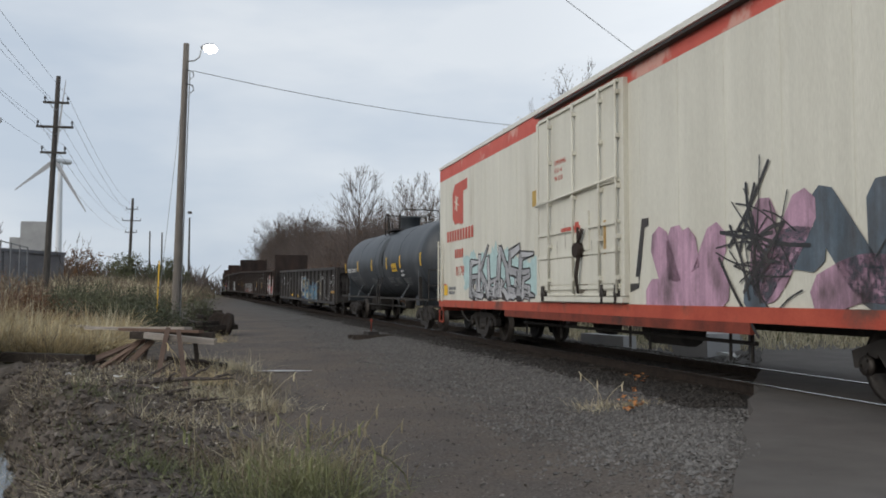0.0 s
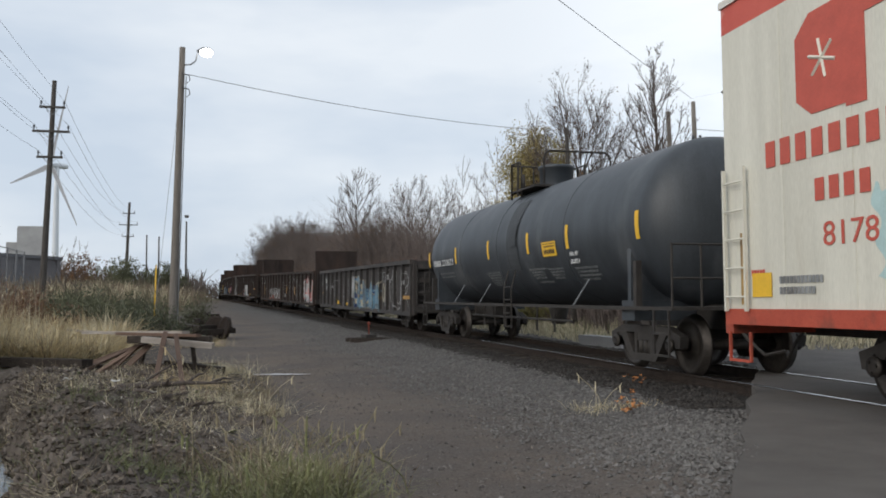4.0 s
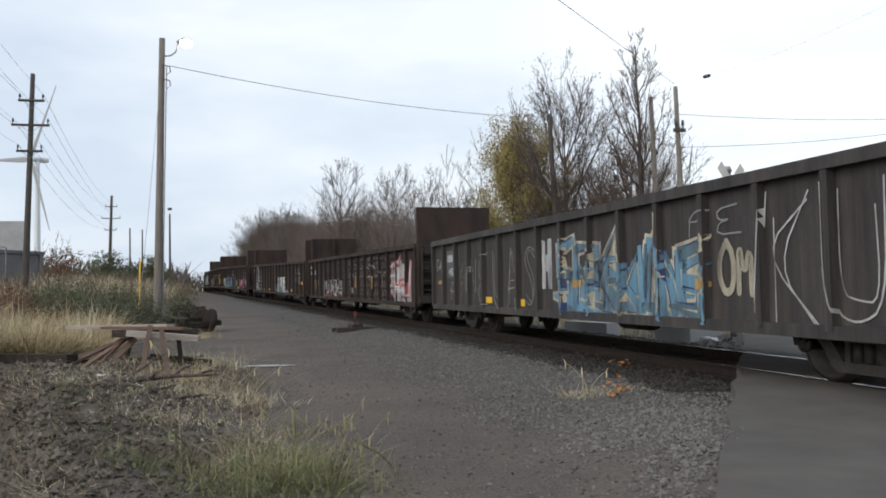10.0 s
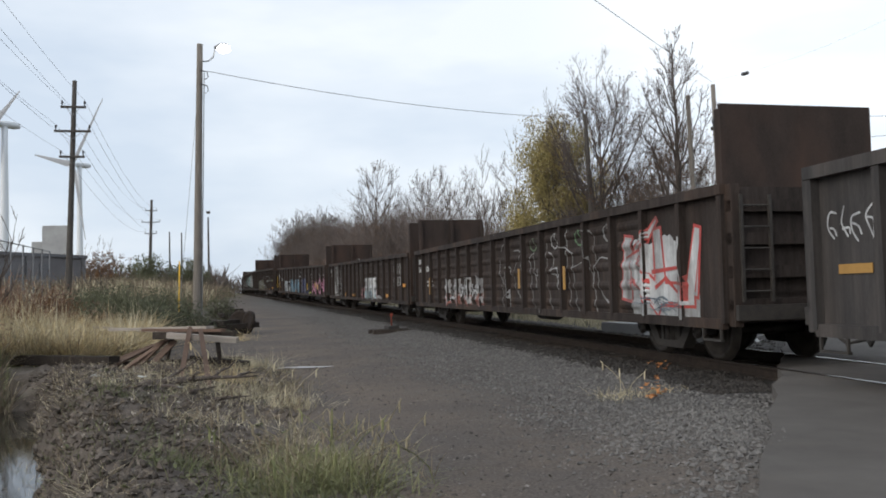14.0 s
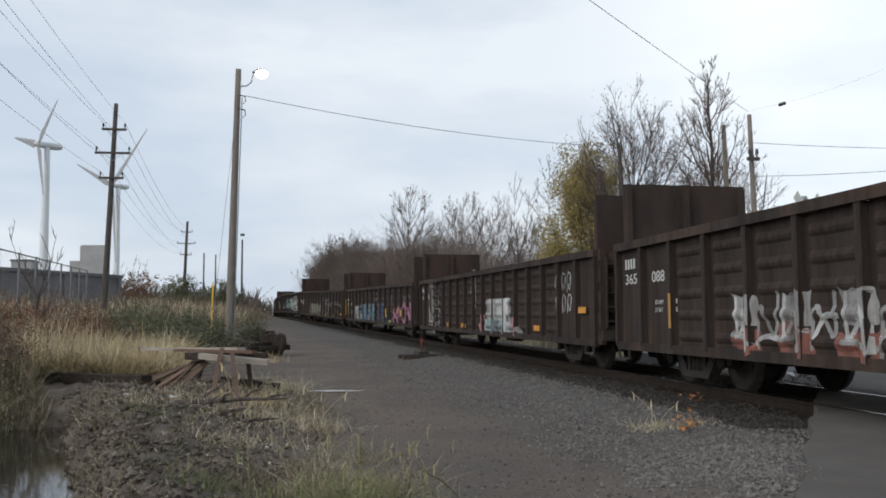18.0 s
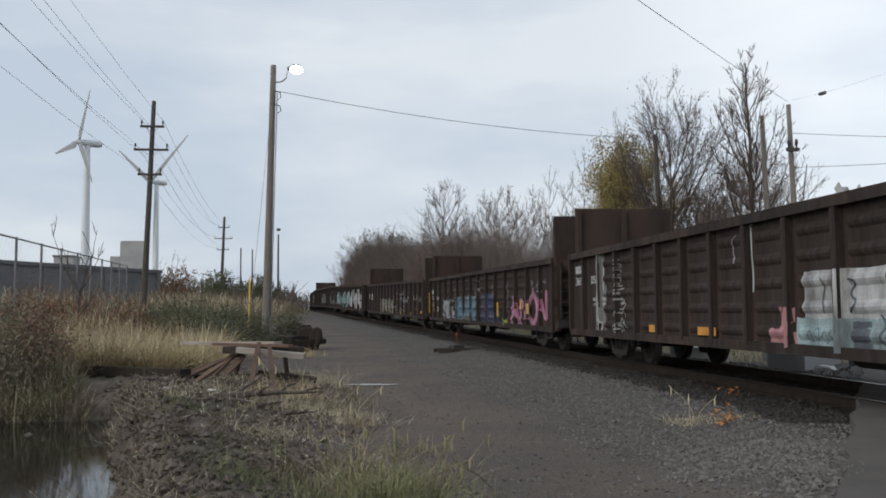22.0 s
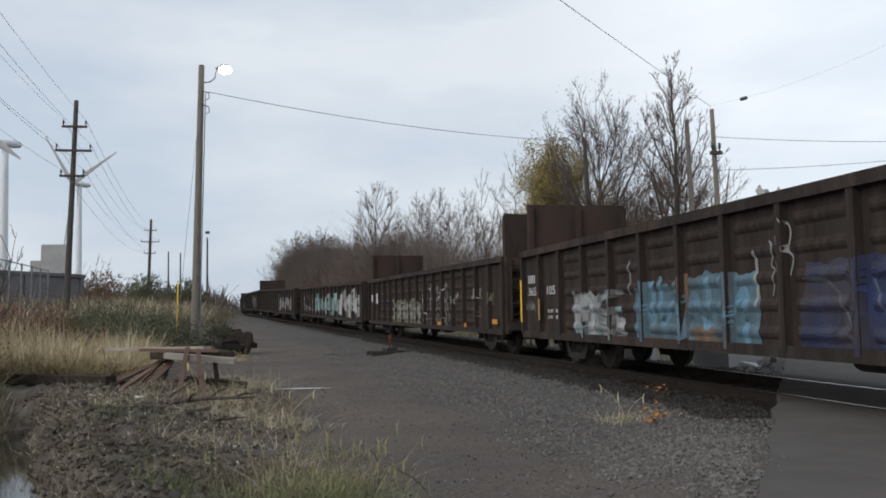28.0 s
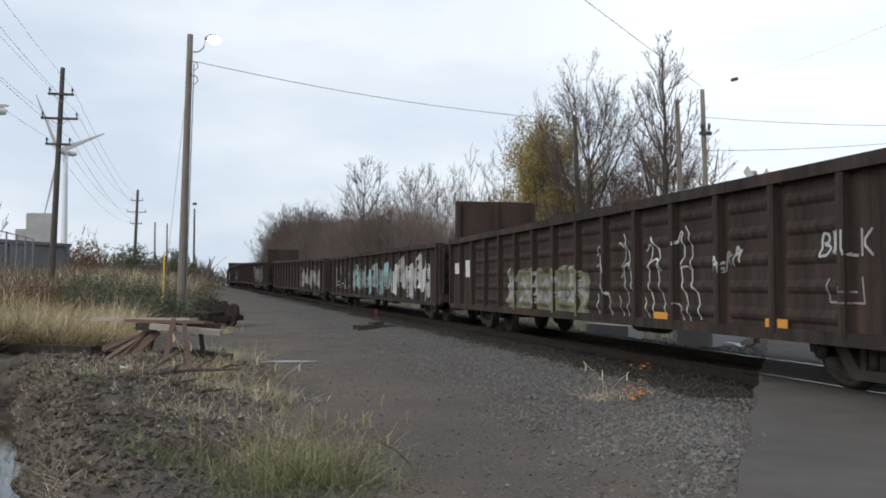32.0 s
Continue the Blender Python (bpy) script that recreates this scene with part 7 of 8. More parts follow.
def trees():
    rnd = random.Random(77)
    # the tall group beyond the crossing
    place(tree_kind(1, 10, "cone", 0.36, 40, "tall slender bare tree with upswept branches", 0.0065, clear=0.2, fork=0.15), 15.2, 30.8, 11.1, 10, 20)
    place(tree_kind(2, 10, "dome", 0.25, 44, "bare round-topped tree with a few brown leaves", 0.0065, (1, 0.04, brown_leaf, 0.12, 0), fork=0.18, order=(10, 7, 3)), 13.6, 34.6, 10.6, 10, 90)
    low_tree = tree_kind(3, 10, "dome", 0.27, 40, "bare round-topped tree with brown dead leaves", 0.007, (3, 0.045, brown_leaf, 0.5, 0), fork=0.18, order=(9, 6, 2))
    place(low_tree, 16.4, 33.2, 7.6, 10, 200)
    copy_thing(low_tree, pose(17.6, 32.0, land(17.6, 32.0) - 0.1, 0, 0, 80) @ Matrix.Scale(0.56, 4))
    copy_thing(low_tree, pose(14.9, 32.6, land(14.9, 32.6) - 0.1, 0, 0, 150) @ Matrix.Scale(0.6, 4))
    copy_thing(low_tree, pose(15.4, 36.5, land(15.4, 36.5) - 0.1, 0, 0, 310) @ Matrix.Scale(0.86, 4))
    place(tree_kind(4, 8, "dome", 0.22, 30, "small tree with thinning yellow autumn leaves", 0.0055, (22, 0.045, yellow_leaf, 0.85, -1.0), clear=0.08, fork=0.1, order=(8, 5, 2)), 12.85, 38.4, 9.2, 8, 40)
    place(tree_kind(6, 8, "dome", 0.34, 20, "low tree with dull yellow-green leaves", 0.0055, (10, 0.05, dull_leaf, 0.8, -1.0), fork=0.12, clear=0.05), 12.3, 37.0, 4.4, 8, 10)
    kinds = []
    for k, (form, wide, count, fork) in enumerate((("dome", 0.27, 24, 0.2), ("dome", 0.21, 22, 0.25), ("vase", 0.19, 22, 0.15), ("dome", 0.32, 26, 0.18), ("vase", 0.25, 22, 0.15))):
        kinds.append(tree_kind(10 + k, 12, form, wide, count, "bare grey-brown tree along the railway", 0.012, (1, 0.09, brown_leaf, (0.02, 0.14, 0.04, 0.08, 0.2)[k], 0), fork=fork))
    place(tree_kind(21, 12, "round", 0.2, 22, "lone bare tree with a round spreading crown", 0.014, fork=0.5, clear=0.5, order=(6, 4)), 10.3, 89.4, 14.2, 12, 30)
    place(tree_kind(22, 10, "vase", 0.17, 12, "open bare tree with few upswept branches", 0.011, fork=0.15, order=(7, 5)), 14.4, 58.5, 10.2, 10, 0)
    place(tree_kind(23, 10, "vase", 0.16, 11, "open bare tree with few upswept branches", 0.011, fork=0.2, order=(7, 5)), 16.5, 58.2, 10.6, 10, 0)
    spots = [(15.0, 73.0, 10.9, 3), (13.6, 77.0, 11.4, 0), (17.0, 68.0, 8.2, 4), (13.2, 82.0, 9.4, 3), (18.5, 38.5, 6.4, 1), (16.5, 45.5, 5.4, 1), (12.6, 66.0, 6.4, 4)]
    for j in range(96):
        y = 70 + j * 1.25
        x = track_x(y) + rnd.uniform(7.0, 12.0) + (0 if y < 120 else -1.0)
        spots.append((x, y, (8.4 + 5.4 * smooth(84, 140, y)) * rnd.uniform(0.75, 1.05), rnd.randrange(5)))
    for j in range(40):
        y = 74 + j * 2.4
        spots.append((track_x(y) + rnd.uniform(12.0, 17.0), y, (8.0 + 4.6 * smooth(84, 140, y)) * rnd.uniform(0.8, 1.05), rnd.randrange(5)))
    for j in range(44):
        y = 64 + j * 2.2
        spots.append((track_x(y) + rnd.uniform(5.6, 8.0), y, rnd.uniform(4.6, 7.6), rnd.randrange(5)))
    for j in range(14):
        y = 44 + j * 2.4
        spots.append((track_x(y) + rnd.uniform(10, 15), y, rnd.uniform(4.0, 5.6), rnd.randrange(5)))
    used = set()
    for x, y, h, k in spots:
        src = kinds[k]
        m = pose(x, y, land(x, y) - 0.1, 0, 0, rnd.uniform(0, 360)) @ Matrix.Scale(h / 12, 4)
        if k not in used:
            used.add(k)
            src.matrix_world = m
        else:
            copy_thing(src, m)


trees()


def thicket(name, region, n, height, seed, material, label, r=0.012, fan=0.35, kinks=3, lumps=0.0):
    """Brush that nobody could count: thin upright stems with side twigs."""
    rnd = np.random.RandomState(seed)
    xy = np.array([region(rnd) for _ in range(n)])
    ground_z = np.array([land(x, y) for x, y in xy]) - 0.05
    tall = np.array([1 + lumps * noise.noise((x * 0.22, y * 0.11, seed)) for x, y in xy])
    h = (height * rnd.uniform(0.55, 1.1, n) * tall)[:, None]
    p = np.concatenate([xy, ground_z[:, None]], 1)
    d = np.concatenate([rnd.normal(0, fan, (n, 2)), np.ones((n, 1))], 1)
    quads = []
    for k in range(kinks):
        q = p + d * h / kinks
        s = np.cross(d, rnd.normal(0, 1, (n, 3)))
        s *= r * (1 - 0.28 * k) / (np.sqrt((s * s).sum(1, keepdims=True)) + 1e-6)
        quads.append(np.stack([p - s, p + s, q + s * 0.7, q - s * 0.7], 1))
        p, d = q, d + np.concatenate([rnd.normal(0, 0.3, (n, 2)), np.zeros((n, 1))], 1)
    vs = np.concatenate(quads).reshape(-1, 3)
    fs = np.arange(len(vs)).reshape(-1, 4)
    return tagged(new(name, soup(name, vs, fs, material)), label, "brush", kind="stuff")


# brown lifted in colour to stand in for distance haze; near stems share it
brush_mat = mat("hazed_brown_brush_stem", (0.12, 0.095, 0.084), (0.20, 0.165, 0.148), 2.0, 0.95, 0.0, island=0.3)
red_brush = mat("rust_brown_brush_stem", (0.13, 0.085, 0.062), (0.20, 0.135, 0.10), 2.0, 0.95, 0.0, island=0.3)


def line_side(lo, hi, y0, y1):
    def region(rnd):
        y = y0 + (y1 - y0) * rnd.rand()
        return track_x(y) + lo + (hi - lo) * rnd.rand() ** 1.5, y
    return region


thicket("brush_along_track", line_side(6.0, 12.5, 60, 190), 40000, 5.8, 5, brush_mat, "dense brown leafless brush along the track", 0.022, 0.16, 4, 0.4)
thicket("brush_along_track", line_side(7.5, 12.5, 38, 70), 8000, 3.4, 8, brush_mat, "brown leafless brush along the track", 0.018, 0.15, 4, 0.6)
thicket("brush_along_track", line_side(7.5, 17.0, 64, 108), 16000, 7.2, 18, brush_mat, "tall brown leafless brush behind the track", 0.02, 0.14, 4, 0.5)
thicket("brush_along_track", line_side(5.2, 9.0, 55, 150), 6000, 3.6, 6, red_brush, "rust-brown leafless brush beside the track", 0.03, 0.25)
thicket("brush_by_poles", lambda rnd: (12.5 + 6 * rnd.rand(), 27 + 12 * rnd.rand()), 3000, 3.4, 7, brush_mat, "brown leafless brush under the trees", 0.016, 0.25)


def distant_woods():
    """Low far woods at the end of the line."""
    rnd = np.random.RandomState(9)
    vs, fs = [], []
    for k in range(9000):
        x, y = rnd.uniform(-150, 45), rnd.uniform(195, 340)
        if abs(x - track_x(y)) < 6 and y < 300:
            continue
        h = rnd.uniform(4, 8.0)
        p = np.array([x, y, land(x, y)])
        for j in range(3):
            d = np.array([rnd.normal(0, 0.35), rnd.normal(0, 0.35), 1.0])
            q = p + d * h / 2.2
            s = np.array([rnd.normal(), rnd.normal(), 0]) * 0.12
            b = len(vs)
            vs += [tuple(p - s), tuple(p + s), tuple(q + s * 0.3), tuple(q - s * 0.3)]
            fs.append((b, b + 1, b + 2, b + 3))
            p = p + (q - p) * 0.5
    tagged(new("distant_woods", soup("distant_woods", vs, fs, twig)), "low grey leafless woods in the distance", "woods", kind="stuff")


distant_woods()


# ---- plants and litter on the ground ----
def blades(name, region, n, h0, h1, width, seed, material, label, lean=0.35, curl=0.5, category="grass", base=0.0):
    """Grass that nobody could count: bent tapering blades."""
    rnd = np.random.RandomState(seed)
    xy = np.array([region(rnd) for _ in range(n)])
    z = np.array([land(x, y) for x, y in xy]) - 0.03 + base
    h = rnd.uniform(h0, h1, n) * rnd.uniform(0.6, 1.0, n)
    # clumps: taller and shorter patches
    h *= np.array([1 + 0.75 * noise.noise((x * 0.9, y * 0.7, seed)) + 0.35 * noise.noise((x * 2.7, y * 2.2, seed)) for x, y in xy])
    a = rnd.uniform(0, math.tau, n)
    ln = np.abs(rnd.normal(0, lean, n))
    dx, dy = np.cos(a) * ln, np.sin(a) * ln
    b = rnd.uniform(0, math.tau, n)
    wx, wy = np.cos(b) * width, np.sin(b) * width
    rows = []
    for f, w in ((0, 1.0), (0.45, 0.8), (0.8, 0.5), (1.0, 0.08)):
        k = f + curl * f * f
        cx, cy, cz = xy[:, 0] + dx * h * k, xy[:, 1] + dy * h * k, z + h * (f - 0.35 * curl * ln * f * f)
        rows.append((np.stack([cx - wx * w, cy - wy * w, cz], 1), np.stack([cx + wx * w, cy + wy * w, cz], 1)))
    vs = np.stack([p for r in rows for p in r], 1).reshape(-1, 3)
    i = np.arange(n)[:, None] * 8
    fs = np.concatenate([np.concatenate([i + 2 * k, i + 2 * k + 1, i + 2 * k + 3, i + 2 * k + 2], 1) for k in range(3)])
    return tagged(new(name, soup(name, vs, fs, material)), label, category, kind="stuff")


def patchy(x0, x1, y0, y1, seed, scale=0.5, cut=0.0):
    """A region with bare gaps."""
    def region(rnd):
        for _ in range(40):
            x, y = x0 + (x1 - x0) * rnd.rand(), y0 + (y1 - y0) * rnd.rand()
            if noise.noise((x * scale, y * scale, seed)) > cut:
                return x, y
        return x, y
    return region


def cluster(cx, cy, sx, sy):
    def region(rnd):
        return cx + rnd.normal(0, sx), cy + rnd.normal(0, sy)
    return region


straw = mat("golden_dry_grass", (0.42, 0.33, 0.18), (0.60, 0.49, 0.30), 3.0, 0.8, 0.0, island=0.3)
pale_straw = mat("bleached_dry_grass", (0.38, 0.33, 0.22), (0.55, 0.49, 0.35), 3.0, 0.8, 0.0, island=0.3)
dull_straw = mat("dull_dry_grass", (0.18, 0.155, 0.10), (0.29, 0.25, 0.17), 3.0, 0.8, 0.0, island=0.3)
weed_brown = mat("brown_dead_weed", (0.125, 0.098, 0.07), (0.23, 0.185, 0.135), 3.0, 0.85, 0.0, island=0.35)
weed_rust = mat("rust_brown_dead_weed", (0.13, 0.07, 0.045), (0.22, 0.125, 0.08), 3.0, 0.85, 0.0, island=0.35)
weed_green = mat("dull_green_weed", (0.075, 0.085, 0.035), (0.14, 0.15, 0.065), 3.0, 0.75, 0.0, island=0.35)
fresh_green = mat("yellow_green_grass", (0.115, 0.125, 0.052), (0.225, 0.225, 0.105), 3.0, 0.7, 0.0, island=0.3)


def grass_bank_region(rnd):
    y = 18.6 + 10 * rnd.rand() ** 1.2
    lo, hi = -5.2 - (y - 18) * 0.42, -2.7 - (y - 18) * 0.09
    lo, hi = lo, min(hi, -2.2 - max(0.0, 21.0 - y) * 0.75)
    return lo + (hi - lo) * rnd.rand(), y


def ditch_bank(rnd):
    y = 15.6 + 7.5 * rnd.rand() ** 1.4
    return -4.35 - 0.42 * (y - 15.6) - (6.5 - 0.2 * (y - 15.6)) * rnd.rand(), y


blades("tall_dry_grass", grass_bank_region, 10000, 0.62, 1.12, 0.010, 1, straw, "tall golden dry grass on the bank", 0.7, 0.9)
blades("tall_dry_grass", grass_bank_region, 5000, 0.7, 1.25, 0.006, 15, pale_straw, "bleached seed stalks above the golden grass", 0.5, 0.8)
blades("tall_dry_grass", grass_bank_region, 4000, 0.4, 0.85, 0.009, 12, weed_brown, "brown dead grass among the golden grass", 0.5, 0.6)
blades("tall_dry_grass", grass_bank_region, 2200, 0.3, 0.7, 0.010, 13, weed_green, "green blades among the golden grass", 0.45, 0.6)
blades("tall_dry_grass", patchy(-11.5, -4.0, 27, 42, 5, 0.4, -0.1), 6000, 0.4, 0.9, 0.014, 2, weed_brown, "brown dead weeds behind the golden grass", 0.4)
blades("rank_weeds", ditch_bank, 8000, 0.3, 0.9, 0.008, 3, weed_brown, "brown rank weeds beside the ditch", 0.7, 0.8)
blades("rank_weeds", ditch_bank, 3500, 0.3, 0.95, 0.006, 14, pale_straw, "grey dead stalks beside the ditch", 0.6, 0.6)
blades("rank_weeds", ditch_bank, 3500, 0.3, 0.9, 0.008, 4, weed_green, "dull green weeds beside the ditch", 0.7, 0.9)
blades("rust_weeds", cluster(-7.6, 25.0, 0.6, 1.0), 1500, 0.5, 1.1, 0.012, 5, weed_rust, "rust-brown dead weed clump", 0.28)
blades("rust_weeds", cluster(-6.1, 27.0, 0.5, 1.0), 900, 0.5, 1.0, 0.012, 6, weed_rust, "rust-brown dead weed clump", 0.28)
blades("rust_weeds", cluster(-9.3, 29.0, 0.8, 1.6), 1500, 0.7, 1.4, 0.014, 7, weed_rust, "rust-brown dead weed clump", 0.28)
blades("verge_weeds", patchy(-26, -5.0, 40, 110, 8, 0.15, -0.2), 12000, 0.8, 1.7, 0.03, 8, weed_brown, "brown dead weeds on the far verge", 0.35)
blades("verge_weeds", patchy(-20, -5.5, 40, 90, 9, 0.15, 0.0), 7000, 0.6, 1.4, 0.03, 9, pale_straw, "pale dry grass on the far verge", 0.4)
blades("far_side_grass", lambda rnd: (lambda y: (track_x(y) + 3.6 + 5.5 * rnd.rand(), y))(17 + 60 * rnd.rand()), 16000, 0.25, 0.7, 0.012, 10, pale_straw, "pale dry grass beyond the track", 0.5)
blades("far_side_grass", lambda rnd: (lambda y: (track_x(y) + 4.0 + 6 * rnd.rand(), y))(19 + 60 * rnd.rand()), 8000, 0.2, 0.6, 0.012, 11, weed_green, "dull green grass beyond the track", 0.5)


# tufts of weed round the heap, one by one where they stand alone
def tuft(x, y, n, h0, h1, spread, seed, material, label, seeds=0):
    t = blades("grass_tuft", cluster(x, y, spread, spread), int(n * 1.7), h0, h1, 0.0042, seed, material, label, 0.8, 0.9)
    if seeds:
        rnd = random.Random(seed)
        for k in range(seeds):
            bm = bmesh.new()
            px, py = x + rnd.gauss(0, spread), y + rnd.gauss(0, spread)
            z = land(px, py)
            h = rnd.uniform(0.6, 1.25) * h1 * 1.25
            lx, ly = rnd.uniform(-0.35, 0.35), rnd.uniform(-0.35, 0.35)
            pts = [Vector((px + lx * f * f, py + ly * f * f, z + h * f)) for f in (0, 0.4, 0.75, 1.0)]
            tube(bm, pts, [0.006, 0.005, 0.004, 0.003], 4)
            q = pts[-1]
            tube(bm, [q - Vector((0, 0, 0.09)), q - Vector((0, 0, 0.05)), q, q + Vector((lx * 0.1, ly * 0.1, 0.04))], [0.004, 0.010, 0.008, 0.003], 5)
            part("seed_stalk", bm, material, t, "thin stalk with a seed head")
    return t


def near_tufts():
    rnd = random.Random(12)
    for k, (x, y, n, h, r, m, what, stalks) in enumerate((
            (0.3, 7.4, 220, 0.34, 0.2, fresh_green, "yellow-green grass tuft at the edge of the lot", 4), (0.7, 7.3, 70, 0.32, 0.16, dull_straw, "dull straw-coloured grass tuft at the edge of the lot", 5),
            (-0.05, 6.7, 260, 0.34, 0.22, fresh_green, "yellow-green grass tuft on the heap", 2), (0.45, 6.5, 240, 0.36, 0.22, fresh_green, "yellow-green grass tuft on the heap", 3),
            (0.2, 7.0, 90, 0.38, 0.25, dull_straw, "dry straw-coloured grass tuft on the heap", 5), (-0.4, 7.6, 200, 0.26, 0.24, weed_brown, "brown weed tuft on the heap", 2),
            (0.35, 6.9, 160, 0.30, 0.3, weed_brown, "brown weed tuft at the edge of the lot", 3), (0.2, 5.9, 260, 0.30, 0.3, weed_green, "dull green weed tuft on the heap", 2),
            (0.95, 7.9, 60, 0.28, 0.14, dull_straw, "dull straw-coloured grass tuft on gravel", 3), (0.0, 8.1, 70, 0.30, 0.16, dull_straw, "dull straw-coloured grass tuft on the heap", 4),
            (-0.75, 7.2, 160, 0.30, 0.2, weed_green, "dull green weed tuft on the heap", 1))):
        tuft(x, y, n, h * 0.45, h, r, 21 + 3 * k, m, what, stalks)
    tuft(0.55, 9.0, 80, 0.12, 0.28, 0.25, 26, dull_straw, "dry straw-coloured grass tuft on gravel", 4)
    tuft(-0.4, 12.3, 170, 0.2, 0.45, 0.3, 27, pale_straw, "bleached grass tuft beside the heap", 3)
    tuft(-0.05, 13.2, 110, 0.2, 0.42, 0.28, 28, dull_straw, "dry grass tuft beside the heap", 3)
    tuft(-0.9, 13.9, 170, 0.2, 0.4, 0.3, 29, straw, "dry grass tuft under the planks", 2)
    tuft(0.15, 11.3, 90, 0.15, 0.35, 0.22, 30, pale_straw, "bleached grass tuft on gravel", 2)
    tuft(4.35, 10.6, 110, 0.12, 0.3, 0.16, 31, pale_straw, "bleached grass tuft in the ballast", 3)
    tuft(4.75, 10.4, 60, 0.08, 0.2, 0.12, 32, straw, "dry grass tuft in the ballast")
    tuft(-2.0, 10.3, 160, 0.12, 0.3, 0.4, 33, weed_green, "dull green weed tuft on the heap")
    tuft(-1.5, 8.2, 200, 0.12, 0.32, 0.4, 34, weed_green, "dull green weed tuft on the heap")
    tuft(-1.2, 11.8, 120, 0.12, 0.34, 0.35, 35, pale_straw, "bleached grass tuft on the heap")
    tuft(-0.6, 17.2, 300, 0.2, 0.45, 0.3, 37, pale_straw, "bleached grass tuft beside the timbers")
    tuft(-1.6, 27.5, 300, 0.2, 0.5, 0.35, 38, straw, "dry grass tuft by the scrap timber")
    tuft(-2.0, 33.5, 300, 0.2, 0.5, 0.4, 39, weed_green, "green weed tuft by the scrap timber")
    blades("heap_straw", patchy(-3.4, 0.3, 6.0, 16.5, 3, 0.9, 0.1), 2600, 0.06, 0.24, 0.0032, 40, pale_straw, "bleached straw lying on the soil heap", 1.8, 0.2)
    blades("heap_straw", patchy(-3.4, 0.3, 6.0, 16.5, 23, 0.9, -0.1), 5200, 0.06, 0.26, 0.0035, 44, weed_brown, "brown dead stems on the soil heap", 1.2, 0.4)
    blades("heap_weeds", patchy(-3.4, 0.2, 6.0, 16.5, 4, 1.1, 0.05), 1500, 0.05, 0.14, 0.004, 41, weed_green, "low green weeds on the soil heap", 0.9)


near_tufts()


def flakes(name, region, n, size, seed, material, label):
    """Dead leaves and chips of wood lying about."""
    rnd = np.random.RandomState(seed)
    xy = np.array([region(rnd) for _ in range(n)])
    z = np.array([land(x, y) for x, y in xy]) + rnd.uniform(0.005, 0.04, n)
    p = np.stack([xy[:, 0], xy[:, 1], z], 1)
    a, b = rnd.normal(0, 1, p.shape), rnd.normal(0, 1, p.shape)
    k = size * rnd.uniform(0.4, 1.3, (n, 1))
    a *= k / np.linalg.norm(a, axis=1)[:, None]
    b *= k * 0.45 / np.linalg.norm(b, axis=1)[:, None]
    vs = np.stack([p - a, p + b, p + a, p - b], 1).reshape(-1, 3)
    return tagged(new(name, soup(name, vs, np.arange(len(vs)).reshape(-1, 4), material)), label, "leaf litter", kind="stuff")


dead_grey = mat("grey_brown_leaf_litter", (0.10, 0.085, 0.07), (0.22, 0.19, 0.16), 3.0, 0.9, 0.0, island=0.5)
pale_chip = mat("pale_wood_chip", (0.30, 0.27, 0.23), (0.45, 0.41, 0.36), 3.0, 0.9, 0.0, island=0.3)
flakes("leaf_litter", patchy(-3.8, 0.2, 5.5, 17.0, 14, 0.9, -0.2), 4000, 0.032, 81, dead_grey, "grey-brown leaf litter on the soil heap")
flakes("leaf_litter", patchy(-3.4, 0.0, 7.5, 16.0, 15, 1.2, 0.0), 700, 0.026, 82, pale_chip, "pale wood chips on the soil heap")
flakes("leaf_litter", cluster(-2.7, 13.4, 0.9, 1.1), 500, 0.028, 85, pale_chip, "pale dead leaves on the crest of the heap")
blades("heap_weeds", cluster(-2.6, 13.6, 0.9, 1.2), 2200, 0.06, 0.22, 0.004, 86, pale_straw, "bleached low weeds on the crest of the heap", 1.0, 0.6)
blades("heap_weeds", lambda rnd: (lambda y: (-2.3 - 0.27 * (y - 10.0) + 0.28 * rnd.randn(), y))(9.0 + 7.5 * rnd.rand()), 1500, 0.08, 0.26, 0.0035, 87, weed_brown, "brown dead stems along the ditch edge", 1.1, 0.6)
flakes("leaf_litter", cluster(-0.95, 9.6, 0.45, 0.8), 200, 0.024, 84, pale_chip, "pale wood chips on the soil heap")
flakes("leaf_litter", lambda rnd: (-0.8 + 5.0 * rnd.rand(), 5 + 22 * rnd.rand() ** 1.5), 900, 0.018, 83, dead_grey, "scattered leaf litter on the gravel lot")


def low_plants(name, region, n, size, seed, material, label):
    """Small rosettes of broad leaves close to the soil."""
    rnd = np.random.RandomState(seed)
    vs = []
    for _ in range(n):
        x, y = region(rnd)
        z = land(x, y)
        for k in range(rnd.randint(5, 10)):
            a, ln, up = rnd.uniform(0, math.tau), size * rnd.uniform(0.5, 1.3), rnd.uniform(0.1, 0.9)
            c, s = math.cos(a), math.sin(a)
            w = ln * 0.22
            p = ((0.0, 0.0, 0.0), (0.5, w, 0.6), (1.0, 0.0, 0.55), (0.5, -w, 0.6))
            vs += [(x + ln * u * c - v * s, y + ln * u * s + v * c, z + ln * up * t) for u, v, t in p]
    return tagged(new(name, soup(name, vs, np.arange(len(vs)).reshape(-1, 4), material)), label, "weeds", kind="stuff")


low_plants("heap_plants", patchy(-3.5, 0.1, 5.6, 15.5, 31, 0.8, 0.2), 110, 0.07, 301, weed_green, "low broad-leaved green weeds on the heap")
low_plants("heap_plants", patchy(-3.5, 0.3, 5.6, 15.5, 32, 0.8, 0.1), 220, 0.06, 302, weed_brown, "low withered brown weeds on the heap")


